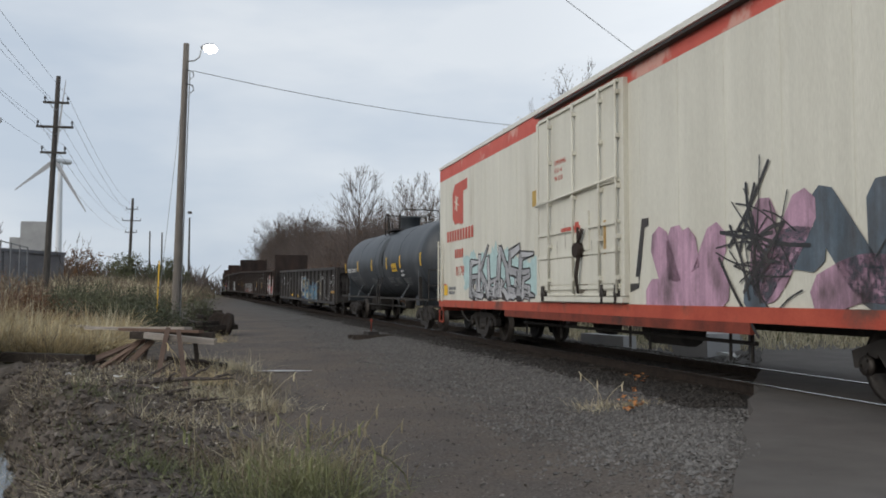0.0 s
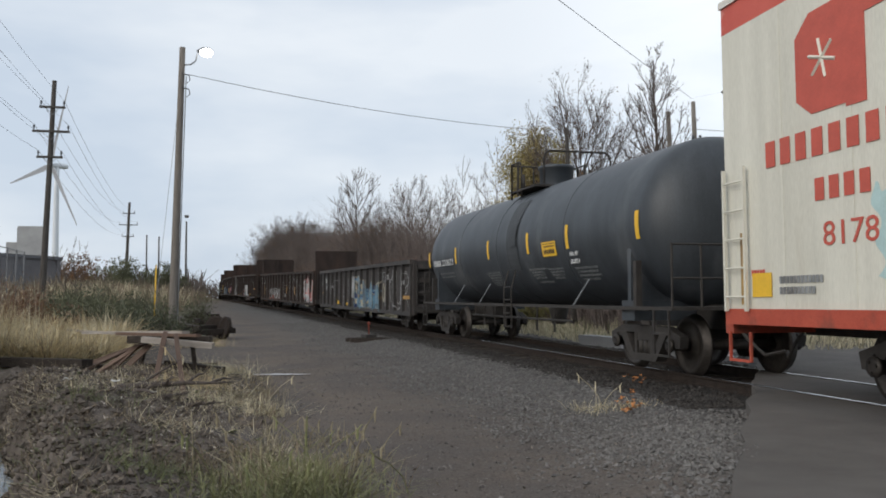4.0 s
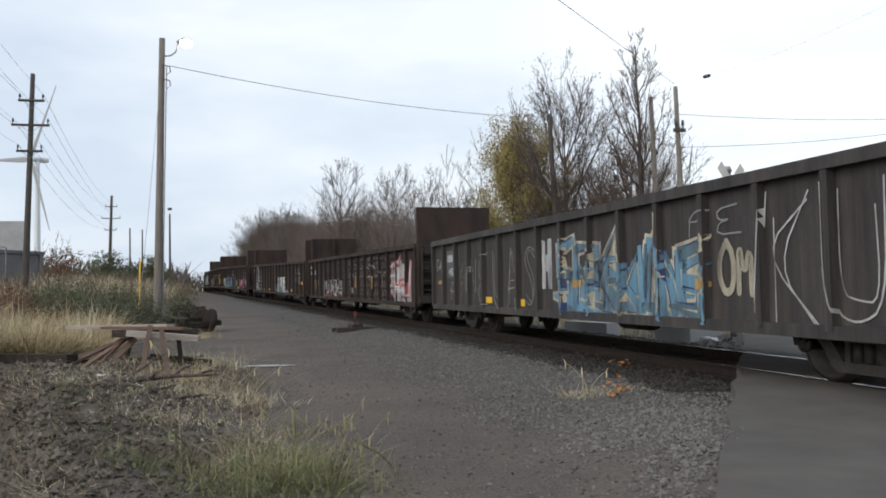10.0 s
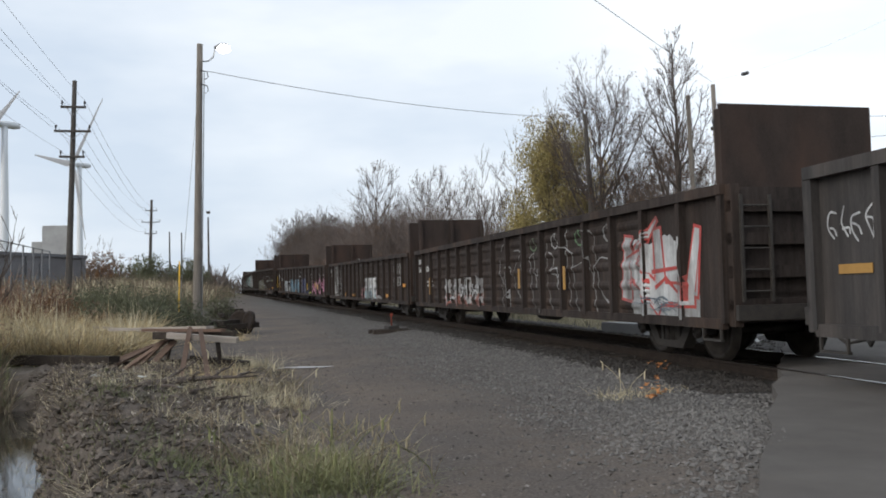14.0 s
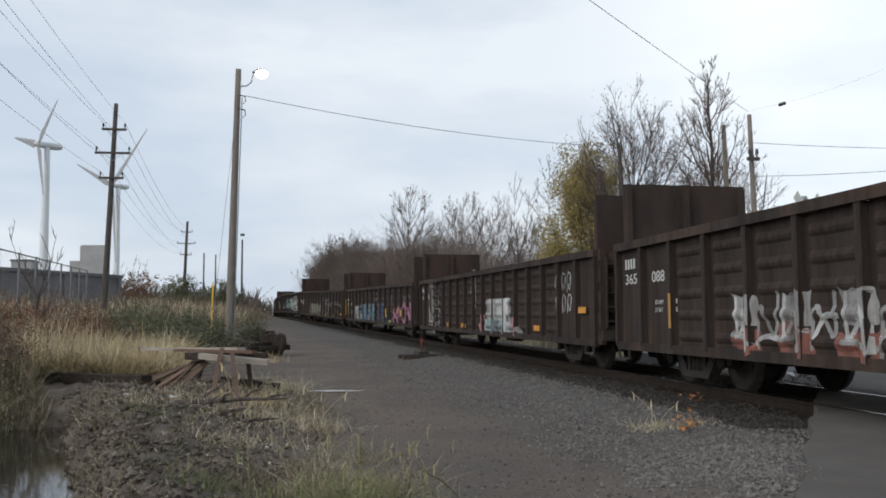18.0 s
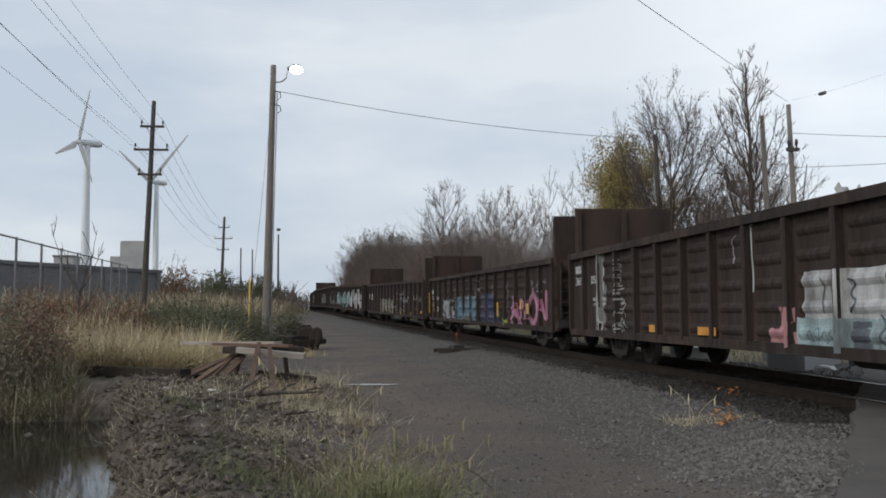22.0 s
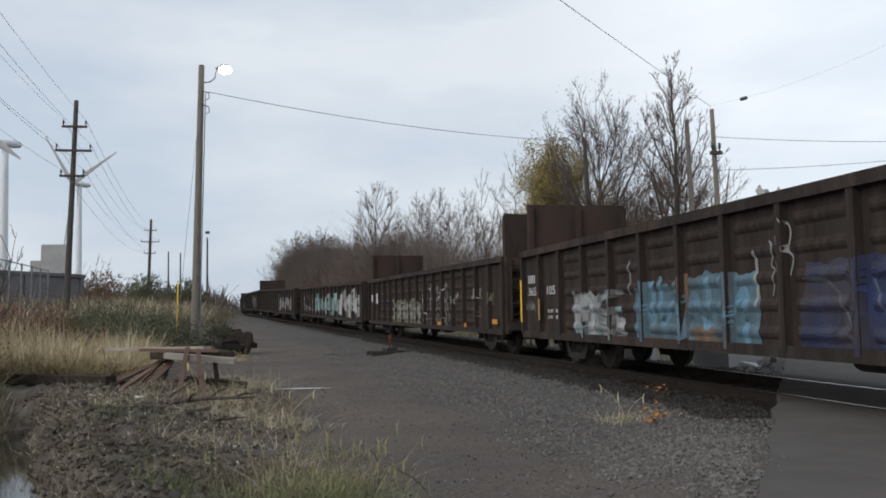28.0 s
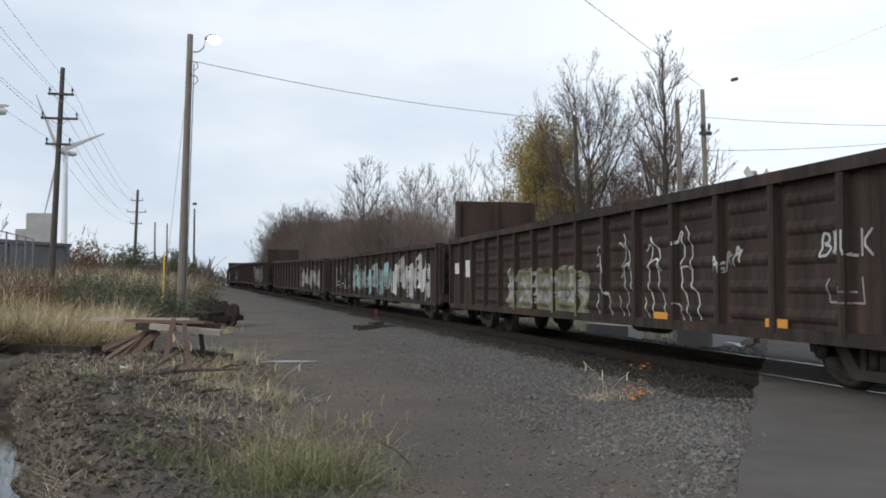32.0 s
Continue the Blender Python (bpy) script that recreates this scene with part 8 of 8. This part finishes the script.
def bush(name, x, y, h, w, seed, material, label, n=2600, leaf=0.05):
    """A rounded uneven shrub of stems and small leaves."""
    rnd = np.random.RandomState(seed)
    b = tagged(new(name), label, "bush", "bushes on the bank")
    z0 = land(x, y) - 0.05
    vs, fs, tips = [], [], []
    for k in range(90):
        a, e = rnd.uniform(0, math.tau), rnd.uniform(0.1, 1.0)
        p = np.array([x + rnd.normal(0, w * 0.15), y + rnd.normal(0, w * 0.15), z0])
        tip = np.array([x + math.cos(a) * w * e * 0.6, y + math.sin(a) * w * e * 0.6, z0 + h * rnd.uniform(0.55, 1.05) * (1.05 - 0.45 * e * e)])
        for j in range(3):
            q = p + (tip - p) * (0.34, 0.5, 1.0)[j] + rnd.normal(0, 0.06, 3)
            s = rnd.normal(0, 1, 3)
            s = s / np.linalg.norm(s) * (0.014, 0.009, 0.006)[j]
            i = len(vs)
            vs += [tuple(p - s), tuple(p + s), tuple(q + s * 0.6), tuple(q - s * 0.6)]
            fs.append((i, i + 1, i + 2, i + 3))
            tips.append(Vector(q))
            p = q
    tagged(part("stem_tangle", soup("stem_tangle", vs, fs, brush_mat), brush_mat, b), kind="stuff")
    me = leaf_mesh(tips, max(1, n // len(tips)), leaf, seed, material)
    tagged(part("leaves", me, material, b), kind="stuff")
    return b


ditch_leaf = mat("grey_olive_weed_leaf", (0.13, 0.115, 0.075), (0.235, 0.21, 0.145), 3.0, 0.85, 0.0, island=0.4)
rust_leaf = mat("rust_weed_leaf", (0.15, 0.09, 0.063), (0.25, 0.16, 0.115), 3.0, 0.85, 0.0, island=0.4)
deep_leaf = mat("deep_green_leaf", (0.035, 0.045, 0.022), (0.075, 0.085, 0.042), 3.0, 0.75, 0.0, island=0.35)
rnd_g = random.Random(45)
for k in range(17):
    y = rnd_g.uniform(29.5, 39.5)
    x = -0.105 * y - 0.105 * y * rnd_g.random() + 0.2
    bush("bush", x, y, rnd_g.uniform(1.0, 1.75) * (0.8 + 0.2 * smooth(28, 40, y)), rnd_g.uniform(1.7, 3.0), 400 + k, (green_leaf, deep_leaf, green_leaf)[k % 3], "dull green bush on the bank", 4200, 0.038)
bush("bush", -4.9, 40.5, 1.6, 2.4, 53, green_leaf, "dull green bush by the lamp pole", 4200, 0.042)
for k, (x, y, h, w) in enumerate(((-6.6, 27.5, 1.25, 1.5), (-7.9, 28.5, 1.5, 1.8), (-8.9, 27.0, 1.2, 1.6), (-7.2, 30.5, 1.4, 1.3), (-10.0, 33.0, 1.3, 2.6), (-5.6, 29.0, 0.9, 1.2))):
    bush("bush", x, y, h, w, 440 + k, (brown_leaf, rust_leaf)[k % 2], "rust-brown half-bare bush on the bank", 2600, 0.036)
rnd_b = random.Random(91)
for k in range(26):
    y = 15.9 + 6.4 * rnd_b.random()
    x = -4.9 - 0.42 * (y - 15.6) - 5.2 * rnd_b.random()
    m, what = ((ditch_leaf, "grey-olive"), (rust_leaf, "rust-brown"), (green_leaf, "dull green"), (ditch_leaf, "grey-olive"))[k % 4]
    bush("weed_bush", x, y, rnd_b.uniform(0.85, 1.6), rnd_b.uniform(1.2, 2.2), 200 + k, m, what + " weed bush leaning over the ditch", 3000, 0.032)
bush("bush", -2.6, 42.0, 1.5, 1.4, 58, green_leaf, "green bush behind the lamp pole", 1800, 0.05)
for k, (x, y, h, w) in enumerate(((-24, 128, 5.5, 9), (-17, 122, 4.5, 8), (-30, 135, 5.0, 10), (-12.5, 128, 4.0, 6))):
    bush("bush", x, y, h, w, 60 + k, (brown_leaf, green_leaf)[k % 2], "large distant half-bare bush", 3600, 0.16)
sap = tree_kind(31, 4, "vase", 0.22, 6, "small bare sapling by the fence", 0.009, fork=0.25, clear=0.4, order=(4, 2))
place(sap, -7.3, 25.0, 3.9, 4, 0)
copy_thing(sap, pose(-8.7, 46.0, land(-8.7, 46), 0, 0, 70) @ Matrix.Scale(1.0, 4))
copy_thing(sap, pose(-9.5, 47.5, land(-9.5, 47.5), 0, 0, 160) @ Matrix.Scale(0.95, 4))
copy_thing(sap, pose(-13.6, 46.0, land(-13.6, 46), 0, 0, 250) @ Matrix.Scale(0.8, 4))


# ---- loose ballast ----
def stones(name, region, n, r0, r1, seed, material, label, squash=0.7):
    rnd = np.random.RandomState(seed)
    xy = np.array([region(rnd) for _ in range(n)])
    z = np.array([land(x, y) for x, y in xy])
    r = r0 + (r1 - r0) * rnd.rand(n) ** 2
    base = np.array([(1, 0, 0), (-1, 0, 0), (0, 1, 0), (0, -1, 0), (0, 0, 1), (0, 0, -1)], float)
    tri = np.array([(0, 2, 4), (2, 1, 4), (1, 3, 4), (3, 0, 4), (2, 0, 5), (1, 2, 5), (3, 1, 5), (0, 3, 5)])
    v = base[None] * rnd.uniform(0.55, 1.15, (n, 6, 1)) + rnd.normal(0, 0.18, (n, 6, 3))
    v[:, :, 2] *= squash
    a = rnd.uniform(0, math.tau, n)
    c, s = np.cos(a)[:, None], np.sin(a)[:, None]
    x, y = v[:, :, 0] * c - v[:, :, 1] * s, v[:, :, 0] * s + v[:, :, 1] * c
    v = np.stack([x, y, v[:, :, 2]], -1) * r[:, None, None]
    v += np.stack([xy[:, 0], xy[:, 1], z + r * 0.15], 1)[:, None]
    fs = (np.arange(n)[:, None, None] * 6 + tri[None]).reshape(-1, 3)
    return tagged(new(name, soup(name, v.reshape(-1, 3), fs, material)), label, "gravel", kind="stuff")


ballast_mat = mat("grey_crushed_stone", (0.10, 0.094, 0.089), (0.17, 0.162, 0.154), 9.0, 0.9, 0.0, island=0.26)
grit_mat = mat("dark_lot_grit", (0.075, 0.068, 0.062), (0.17, 0.155, 0.145), 9.0, 0.9, 0.0, island=0.5)
soil_mat = mat("dark_clod_soil", (0.058, 0.048, 0.041), (0.145, 0.124, 0.107), 9.0, 0.95, 0.0, island=0.4)


def shoulder(rnd):
    """Between the lot and the near ends of the ties, off the road."""
    while True:
        y = 5.5 + 40 * rnd.rand() ** 2.0
        x = track_x(y) - 2.0 - (2.1 + 1.5 * noise.noise((0.5 * y, 3.3, 0))) * rnd.rand() ** 1.3 - 0.35 * abs(rnd.randn())
        if (Vector((x, y, 0)) - ROAD_A).dot(ROAD_N) < -0.12:
            return x, y


def between_ties(rnd):
    while True:
        y = 9.0 + 50 * rnd.rand() ** 1.6
        x = track_x(y) + 4.6 * rnd.rand() - 1.4
        d = (Vector((x, y, 0)) - ROAD_A).dot(ROAD_N)
        if d < -0.2 or d > ROAD_W + 0.2:
            return x, y


def lot(rnd):
    while True:
        y = 4.8 + 26 * rnd.rand() ** 1.8
        x = -0.8 + 5.5 * rnd.rand() - 0.02 * y
        if (Vector((x, y, 0)) - ROAD_A).dot(ROAD_N) < -0.1:
            return x, y


stones("ballast", shoulder, 24000, 0.011, 0.036, 61, ballast_mat, "grey crushed stone ballast beside the track")
dark_stone = mat("dark_track_ballast", (0.025, 0.022, 0.02), (0.06, 0.054, 0.049), 9.0, 0.85, 0.0, island=0.4)
stones("ballast", lambda rnd: (lambda y: (track_x(y) - 1.2 - 0.95 * rnd.rand(), y))(9.6 + 40 * rnd.rand() ** 1.7), 9000, 0.012, 0.04, 66, dark_stone, "dark ballast along the tie ends")
stones("ballast", between_ties, 9000, 0.02, 0.05, 62, dark_stone, "dark stone ballast between the ties")
stones("lot_grit", lot, 9000, 0.006, 0.026, 63, grit_mat, "loose grit on the gravel lot")
stones("soil_clods", patchy(-4.2, 0.2, 5.8, 16.8, 11, 0.8, -0.3), 12000, 0.006, 0.034, 64, soil_mat, "dark soil clods on the heap", 0.8)
stones("soil_clods", patchy(-4.0, -0.4, 5.8, 14.0, 17, 0.9, -0.15), 4200, 0.014, 0.05, 67, soil_mat, "large dark soil clods on the heap", 0.75)
stones("soil_clods", lambda rnd: (lambda y: (-2.15 - 0.27 * (y - 10.0) + 0.3 * rnd.randn(), y))(6.5 + 10 * rnd.rand()), 3200, 0.018, 0.065, 68, soil_mat, "crumbling soil lumps along the ditch edge", 0.8)
stones("road_edge_grit", lambda rnd: (lambda a, b: ((ROAD_A + ROAD_D * a + ROAD_N * b).x, (ROAD_A + ROAD_D * a + ROAD_N * b).y))(-6.5 + 6.3 * rnd.rand(), 0.12 - 0.6 * rnd.rand() ** 2), 2600, 0.008, 0.035, 65, ballast_mat, "pale grit along the road edge")


# ---- timber, scrap, litter ----
def beam(name, a, b, w, h, material, label, category, roll=0.0, group="", bevel=0.012):
    """A sawn timber from a to b (middle of its section)."""
    a, b = Vector(a), Vector(b)
    d = b - a
    ln = d.length
    me = mesh_of(name, boxes((-w / 2, w / 2, 0, ln, -h / 2, h / 2)), material, bevel)
    ob = tagged(new(name, me), label, category, group)
    q = d.to_track_quat("Y", "Z").to_matrix().to_4x4()
    ob.matrix_world = Matrix.Translation(a) @ q @ Matrix.Rotation(radians(roll), 4, "Y")
    return ob


def timbers():
    g = "scrap timber by the lot"

    def at(x, y, up):
        return (x, y, land(x, y) + up)
    # two long dark timbers lying on the ground
    beam("railway_tie", at(-5.5, 19.0, 0.15), at(-2.85, 16.2, 0.14), 0.22, 0.18, tie_wood, "long dark creosoted timber lying on soil", "timber", 0, g)
    beam("railway_tie", at(-3.0, 16.8, 0.06), at(-0.75, 17.9, 0.06), 0.22, 0.18, tie_wood, "dark creosoted timber lying on soil", "timber", 0, g)
    beam("railway_tie", at(-1.6, 16.9, 0.06), at(-0.55, 16.6, 0.05), 0.2, 0.16, tie_wood, "dark creosoted timber lying on soil", "timber", 0, g)
    # trestle of leaning posts that carries planks
    for a, b, r, m in (((-1.62, 15.5, -0.05), (-1.52, 15.75, 0.62), 8, plank_wood), ((-0.95, 12.7, -0.03), (-1.32, 15.6, 0.70), -6, plank_wood), ((-1.48, 13.8, -0.03), (-1.50, 15.7, 0.64), 3, plank_wood), ((-1.0, 15.9, 0.0), (-1.1, 16.4, 0.55), 0, tie_wood), ((-2.0, 16.4, 0.0), (-1.9, 16.5, 0.55), 0, tie_wood)):
        beam("trestle_post", (a[0], a[1], land(a[0], a[1]) + a[2]), (b[0], b[1], land(b[0], b[1]) + b[2]), 0.075, 0.05, m, "weathered red-brown plank leaning on the trestle", "plank", r, g)
    beam("plank", at(-2.45, 16.9, 0.66), at(-0.95, 15.8, 0.66), 0.13, 0.05, plank_wood, "weathered brown plank on the trestle", "plank", 0, g)
    beam("plank", at(-3.3, 18.5, 0.72), at(-1.2, 16.2, 0.76), 0.18, 0.05, pale_wood, "bleached grey plank on the trestle", "plank", 0, g)
    beam("plank", at(-2.2, 16.4, 0.60), at(-0.75, 16.1, 0.62), 0.18, 0.13, tie_wood, "dark squared timber on the trestle", "timber", 0, g)
    beam("plank", at(-1.9, 15.9, 0.56), at(-0.7, 15.7, 0.52), 0.2, 0.10, pale_wood, "bleached squared timber on the trestle", "timber", 0, g)
    # boards leaning away from it
    for k, (x0, y0, x1, y1, z1) in enumerate(((-2.95, 16.1, -2.15, 17.0, 0.45), (-2.7, 15.9, -1.95, 16.6, 0.5), (-2.5, 16.0, -2.05, 16.5, 0.4), (-2.2, 15.8, -1.85, 16.5, 0.45), (-3.1, 16.4, -2.3, 17.2, 0.4))):
        beam("leaning_board", (x0, y0, land(x0, y0) + 0.02), (x1, y1, land(x1, y1) + z1), 0.10, 0.04, plank_wood, "red-brown board leaning on the trestle", "plank", 10 * k, g)
    beam("plank", at(-4.3, 22.0, 0.75), at(-2.6, 20.6, 0.62), 0.14, 0.05, pale_wood, "long bleached pole lying over the grass", "plank", 0, g)
    # stacks of old ties along the lot
    rnd = random.Random(21)
    for k in range(30):
        y = 27 + rnd.random() * 22
        x = -1.5 - 0.055 * (y - 27) - rnd.random() * 1.1
        lvl = rnd.choice((0, 0, 0.18, 0.34))
        a = rnd.uniform(-0.5, 0.5) + (1.2 if rnd.random() < 0.3 else 0)
        ln = rnd.uniform(0.9, 2.2)
        z = land(x, y) + 0.08 + lvl
        beam("old_tie", (x, y, z), (x + ln * math.sin(a), y + ln * math.cos(a), z + rnd.uniform(-0.04, 0.10)), 0.21, 0.17, tie_wood, "old dark railway tie in a rotting pile", "timber", rnd.uniform(-8, 8), "pile of old ties")


timbers()


def scrap_wheel(x, y, lean, turn):
    bm = bmesh.new()
    lathe_x(bm, [(-0.06, 0.06), (-0.06, 0.30), (-0.08, 0.32), (-0.08, 0.42), (0.05, 0.42), (0.05, 0.32), (0.03, 0.30), (0.03, 0.06)], 24)
    w = tagged(new("scrap_wheel", mesh_of("scrap_wheel", bm, rail_rust)), "rusty steel wheel leaning by the tie pile", "scrap wheel", "scrap by the lot")
    w.matrix_world = pose(x, y, land(x, y) + 0.38, 0, lean, turn)


scrap_wheel(-1.0, 31.2, 12, 25)
scrap_wheel(-1.35, 31.9, 20, 60)


def switch_stand():
    s = tagged(new("switch_stand"), "low iron switch stand with a red target", "switch stand")
    x, y = 3.7, 28.5
    s.matrix_world = pose(x, y, land(x, y), 0, 0, 8)
    for k in (-0.28, 0.28):
        part("head_tie", boxes((-0.7, 0.7, k - 0.1, k + 0.1, -0.06, 0.09)), tie_wood, s, "dark tie", bevel=0.012)
    part("base", boxes((-0.18, 0.18, -0.3, 0.3, 0.092, 0.20)), under_steel, s, bevel=0.02)
    bm = bmesh.new()
    tube(bm, [(0, 0, 0.2), (0, 0, 0.62)], 0.022, 8)
    part("spindle", bm, red_dirty, s, "red painted spindle")
    tg = bmesh.new()
    tube(tg, [(-0.0, -0.015, 0.56), (0.0, 0.015, 0.56)], 0.055, 14)
    part("target", tg, red_dirty, s, "faded red round target")
    lv = bmesh.new()
    tube(lv, [(0.0, 0, 0.18), (0.35, 0.1, 0.24), (0.6, 0.1, 0.2)], 0.02, 6)
    part("lever", lv, under_steel, s)


switch_stand()

water_mat = bpy.data.materials.new("still_ditch_water")
water_mat.use_nodes = True
water_mat.node_tree.nodes["Principled BSDF"].inputs["Base Color"].default_value = (0.018, 0.017, 0.014, 1)
water_mat.node_tree.nodes["Principled BSDF"].inputs["Roughness"].default_value = 0.06


def water():
    bm = bmesh.new()
    for cx, cy, rx, ry, z in ((-5.0, 9.6, 3.2, 7.0, -0.66),):
        vs = [bm.verts.new((cx + rx * math.cos(k * math.tau / 40), cy + ry * math.sin(k * math.tau / 40), z)) for k in range(40)]
        bm.faces.new(vs)
    tagged(new("ditch_water", mesh_of("ditch_water", bm, water_mat)), "still dark water in the ditch reflecting sky", "water", kind="structure")
    # puddles on the lot: thin patches in a pale grey
    puddle_pale = mat("pale_puddle_surface", (0.26, 0.25, 0.24), (0.46, 0.45, 0.44), 9.0, 0.35, 0.2)
    rnd = random.Random(8)
    for x, y, rx, ry in ((0.45, 17.1, 0.40, 0.20), (0.9, 16.95, 0.20, 0.09), (0.1, 17.0, 0.12, 0.08)):
        b = bmesh.new()
        ring = [b.verts.new((x + rx * math.cos(k * math.tau / 22) * rnd.uniform(0.7, 1.15), y + ry * math.sin(k * math.tau / 22) * rnd.uniform(0.7, 1.15), 0)) for k in range(22)]
        mid_v = b.verts.new((x, y, 0))
        for k in range(22):
            b.faces.new((mid_v, ring[k], ring[(k + 1) % 22]))
        for v in b.verts:
            v.co.z = land(v.co.x, v.co.y) + 0.022
        tagged(new("puddle", mesh_of("puddle", b, puddle_pale)), "shallow pale puddle on the gravel lot", "puddle", "puddles on the lot")


water()


grey_branch = mat("grey_dead_branch", (0.13, 0.115, 0.10), (0.23, 0.21, 0.19), 5.0, 0.95, 0.3)


def dead_branches():
    rnd = random.Random(17)
    for k, (x, y, ln) in enumerate(((-1.75, 12.0, 1.5), (-1.5, 11.7, 0.7), (-2.1, 11.8, 0.8), (-1.1, 11.4, 0.6), (-2.3, 11.4, 0.7), (-1.3, 12.1, 0.6), (-0.8, 11.0, 0.5))):
        bm = bmesh.new()
        a = rnd.uniform(-0.5, 0.3) + (0 if k < 2 else rnd.uniform(0, 2.6))
        big = 1.9 if k == 0 else 1.0

        def limb(p, ang, length, r, climb):
            pts = [p]
            for i in range(5):
                ang += rnd.uniform(-0.45, 0.45)
                q = pts[-1] + Vector((math.cos(ang), math.sin(ang), 0)) * length / 5
                q.z = max(land(q.x, q.y) + r * 0.6, pts[-1].z + climb * length / 5 * rnd.uniform(-0.4, 1.2))
                pts.append(q)
            tube(bm, pts, [r * f for f in (1.0, 0.9, 0.75, 0.55, 0.4, 0.15)], 7)
            return pts
        main = limb(Vector((x, y, land(x, y) + 0.05)), a, ln, 0.026 * big, 0.05)
        for i in range(4 if k == 0 else 2):
            limb(main[1 + i % 4], a + rnd.choice((-1, 1)) * rnd.uniform(0.5, 1.3), ln * rnd.uniform(0.25, 0.5), 0.012 * big, rnd.uniform(0.0, 0.9))
        tagged(new("dead_branch", mesh_of("dead_branch", bm, (bark, bark, grey_branch)[k % 3])), "broken dead branch lying on the soil heap", "branch", "dead branches on the heap")
    paper = plain("white_litter", (0.75, 0.75, 0.73))
    for x, y, s, z in ((-1.75, 11.9, 0.05, 0.12), (-1.25, 11.55, 0.045, 0.10), (-3.2, 12.4, 0.09, 0.03), (9.0, 15.4, 0.20, 0.10), (-2.6, 13.3, 0.06, 0.02)):
        b = bmesh.new()
        grid = [[b.verts.new((x + s * (i - 1.5) * 0.7, y + s * (j - 1) * 0.6, land(x, y) + z + rnd.uniform(0, s * 0.7))) for i in range(4)] for j in range(3)]
        for j in range(2):
            for i in range(3):
                b.faces.new((grid[j][i], grid[j][i + 1], grid[j + 1][i + 1], grid[j + 1][i]))
        bmesh.ops.solidify(b, geom=b.faces[:], thickness=0.006)
        tagged(new("litter", mesh_of("litter", b, paper)), "crumpled white litter on the ground", "litter", "litter")
    orange_leaf = mat("orange_fallen_leaf", (0.40, 0.15, 0.05), (0.55, 0.26, 0.10), 5.0, 0.8, 0.0, island=0.3)
    vs, fs = [], []
    for k in range(42):
        cx, cy, up = ((4.72, 10.45, 0.22), (5.72, 12.3, 0.16), (4.5, 10.1, 0.1))[k % 3]
        x, y = cx + rnd.gauss(0, 0.09), cy + rnd.gauss(0, 0.12)
        z = land(x, y) + rnd.uniform(0.03, up)
        i = len(vs)
        a = rnd.uniform(0, 6.3)
        c, s = 0.035 * math.cos(a), 0.035 * math.sin(a)
        vs += [(x - c, y - s, z), (x + s, y - c, z + 0.02), (x + c, y + s, z + 0.01), (x - s, y + c, z + 0.025)]
        fs.append((i, i + 1, i + 2, i + 3))
    tagged(new("fallen_leaves", soup("fallen_leaves", vs, fs, orange_leaf)), "small drift of orange fallen leaves in ballast", "leaves", kind="stuff")


dead_branches()


# ---- what moves ----
def motions():
    for car, c, half in CARS:
        walk(car, [(t, car_pose(c, half, t)) for t in range(0, 33)])
    for w, y in WHEELS[:32]:
        walk(w, [(k * 0.15, pose(0, y, R_WHEEL, math.degrees(run(k * 0.15) / R_WHEEL), 0, 0)) for k in range(0, 214)])
    for (rotor, h), start, rate in ((ROTOR_A, -45.0, 5.0), (ROTOR_B, 77.0, -2.2)):
        walk(rotor, [(t, pose(0, 0, h + 0.9) @ pose(0, 0, 0, 0, 0, 41) @ pose(-4.2, 0, 0) @ pose(0, 0, 0, 90 - start - rate * t, 0, 0)) for t in range(0, 33, 4)])


motions()
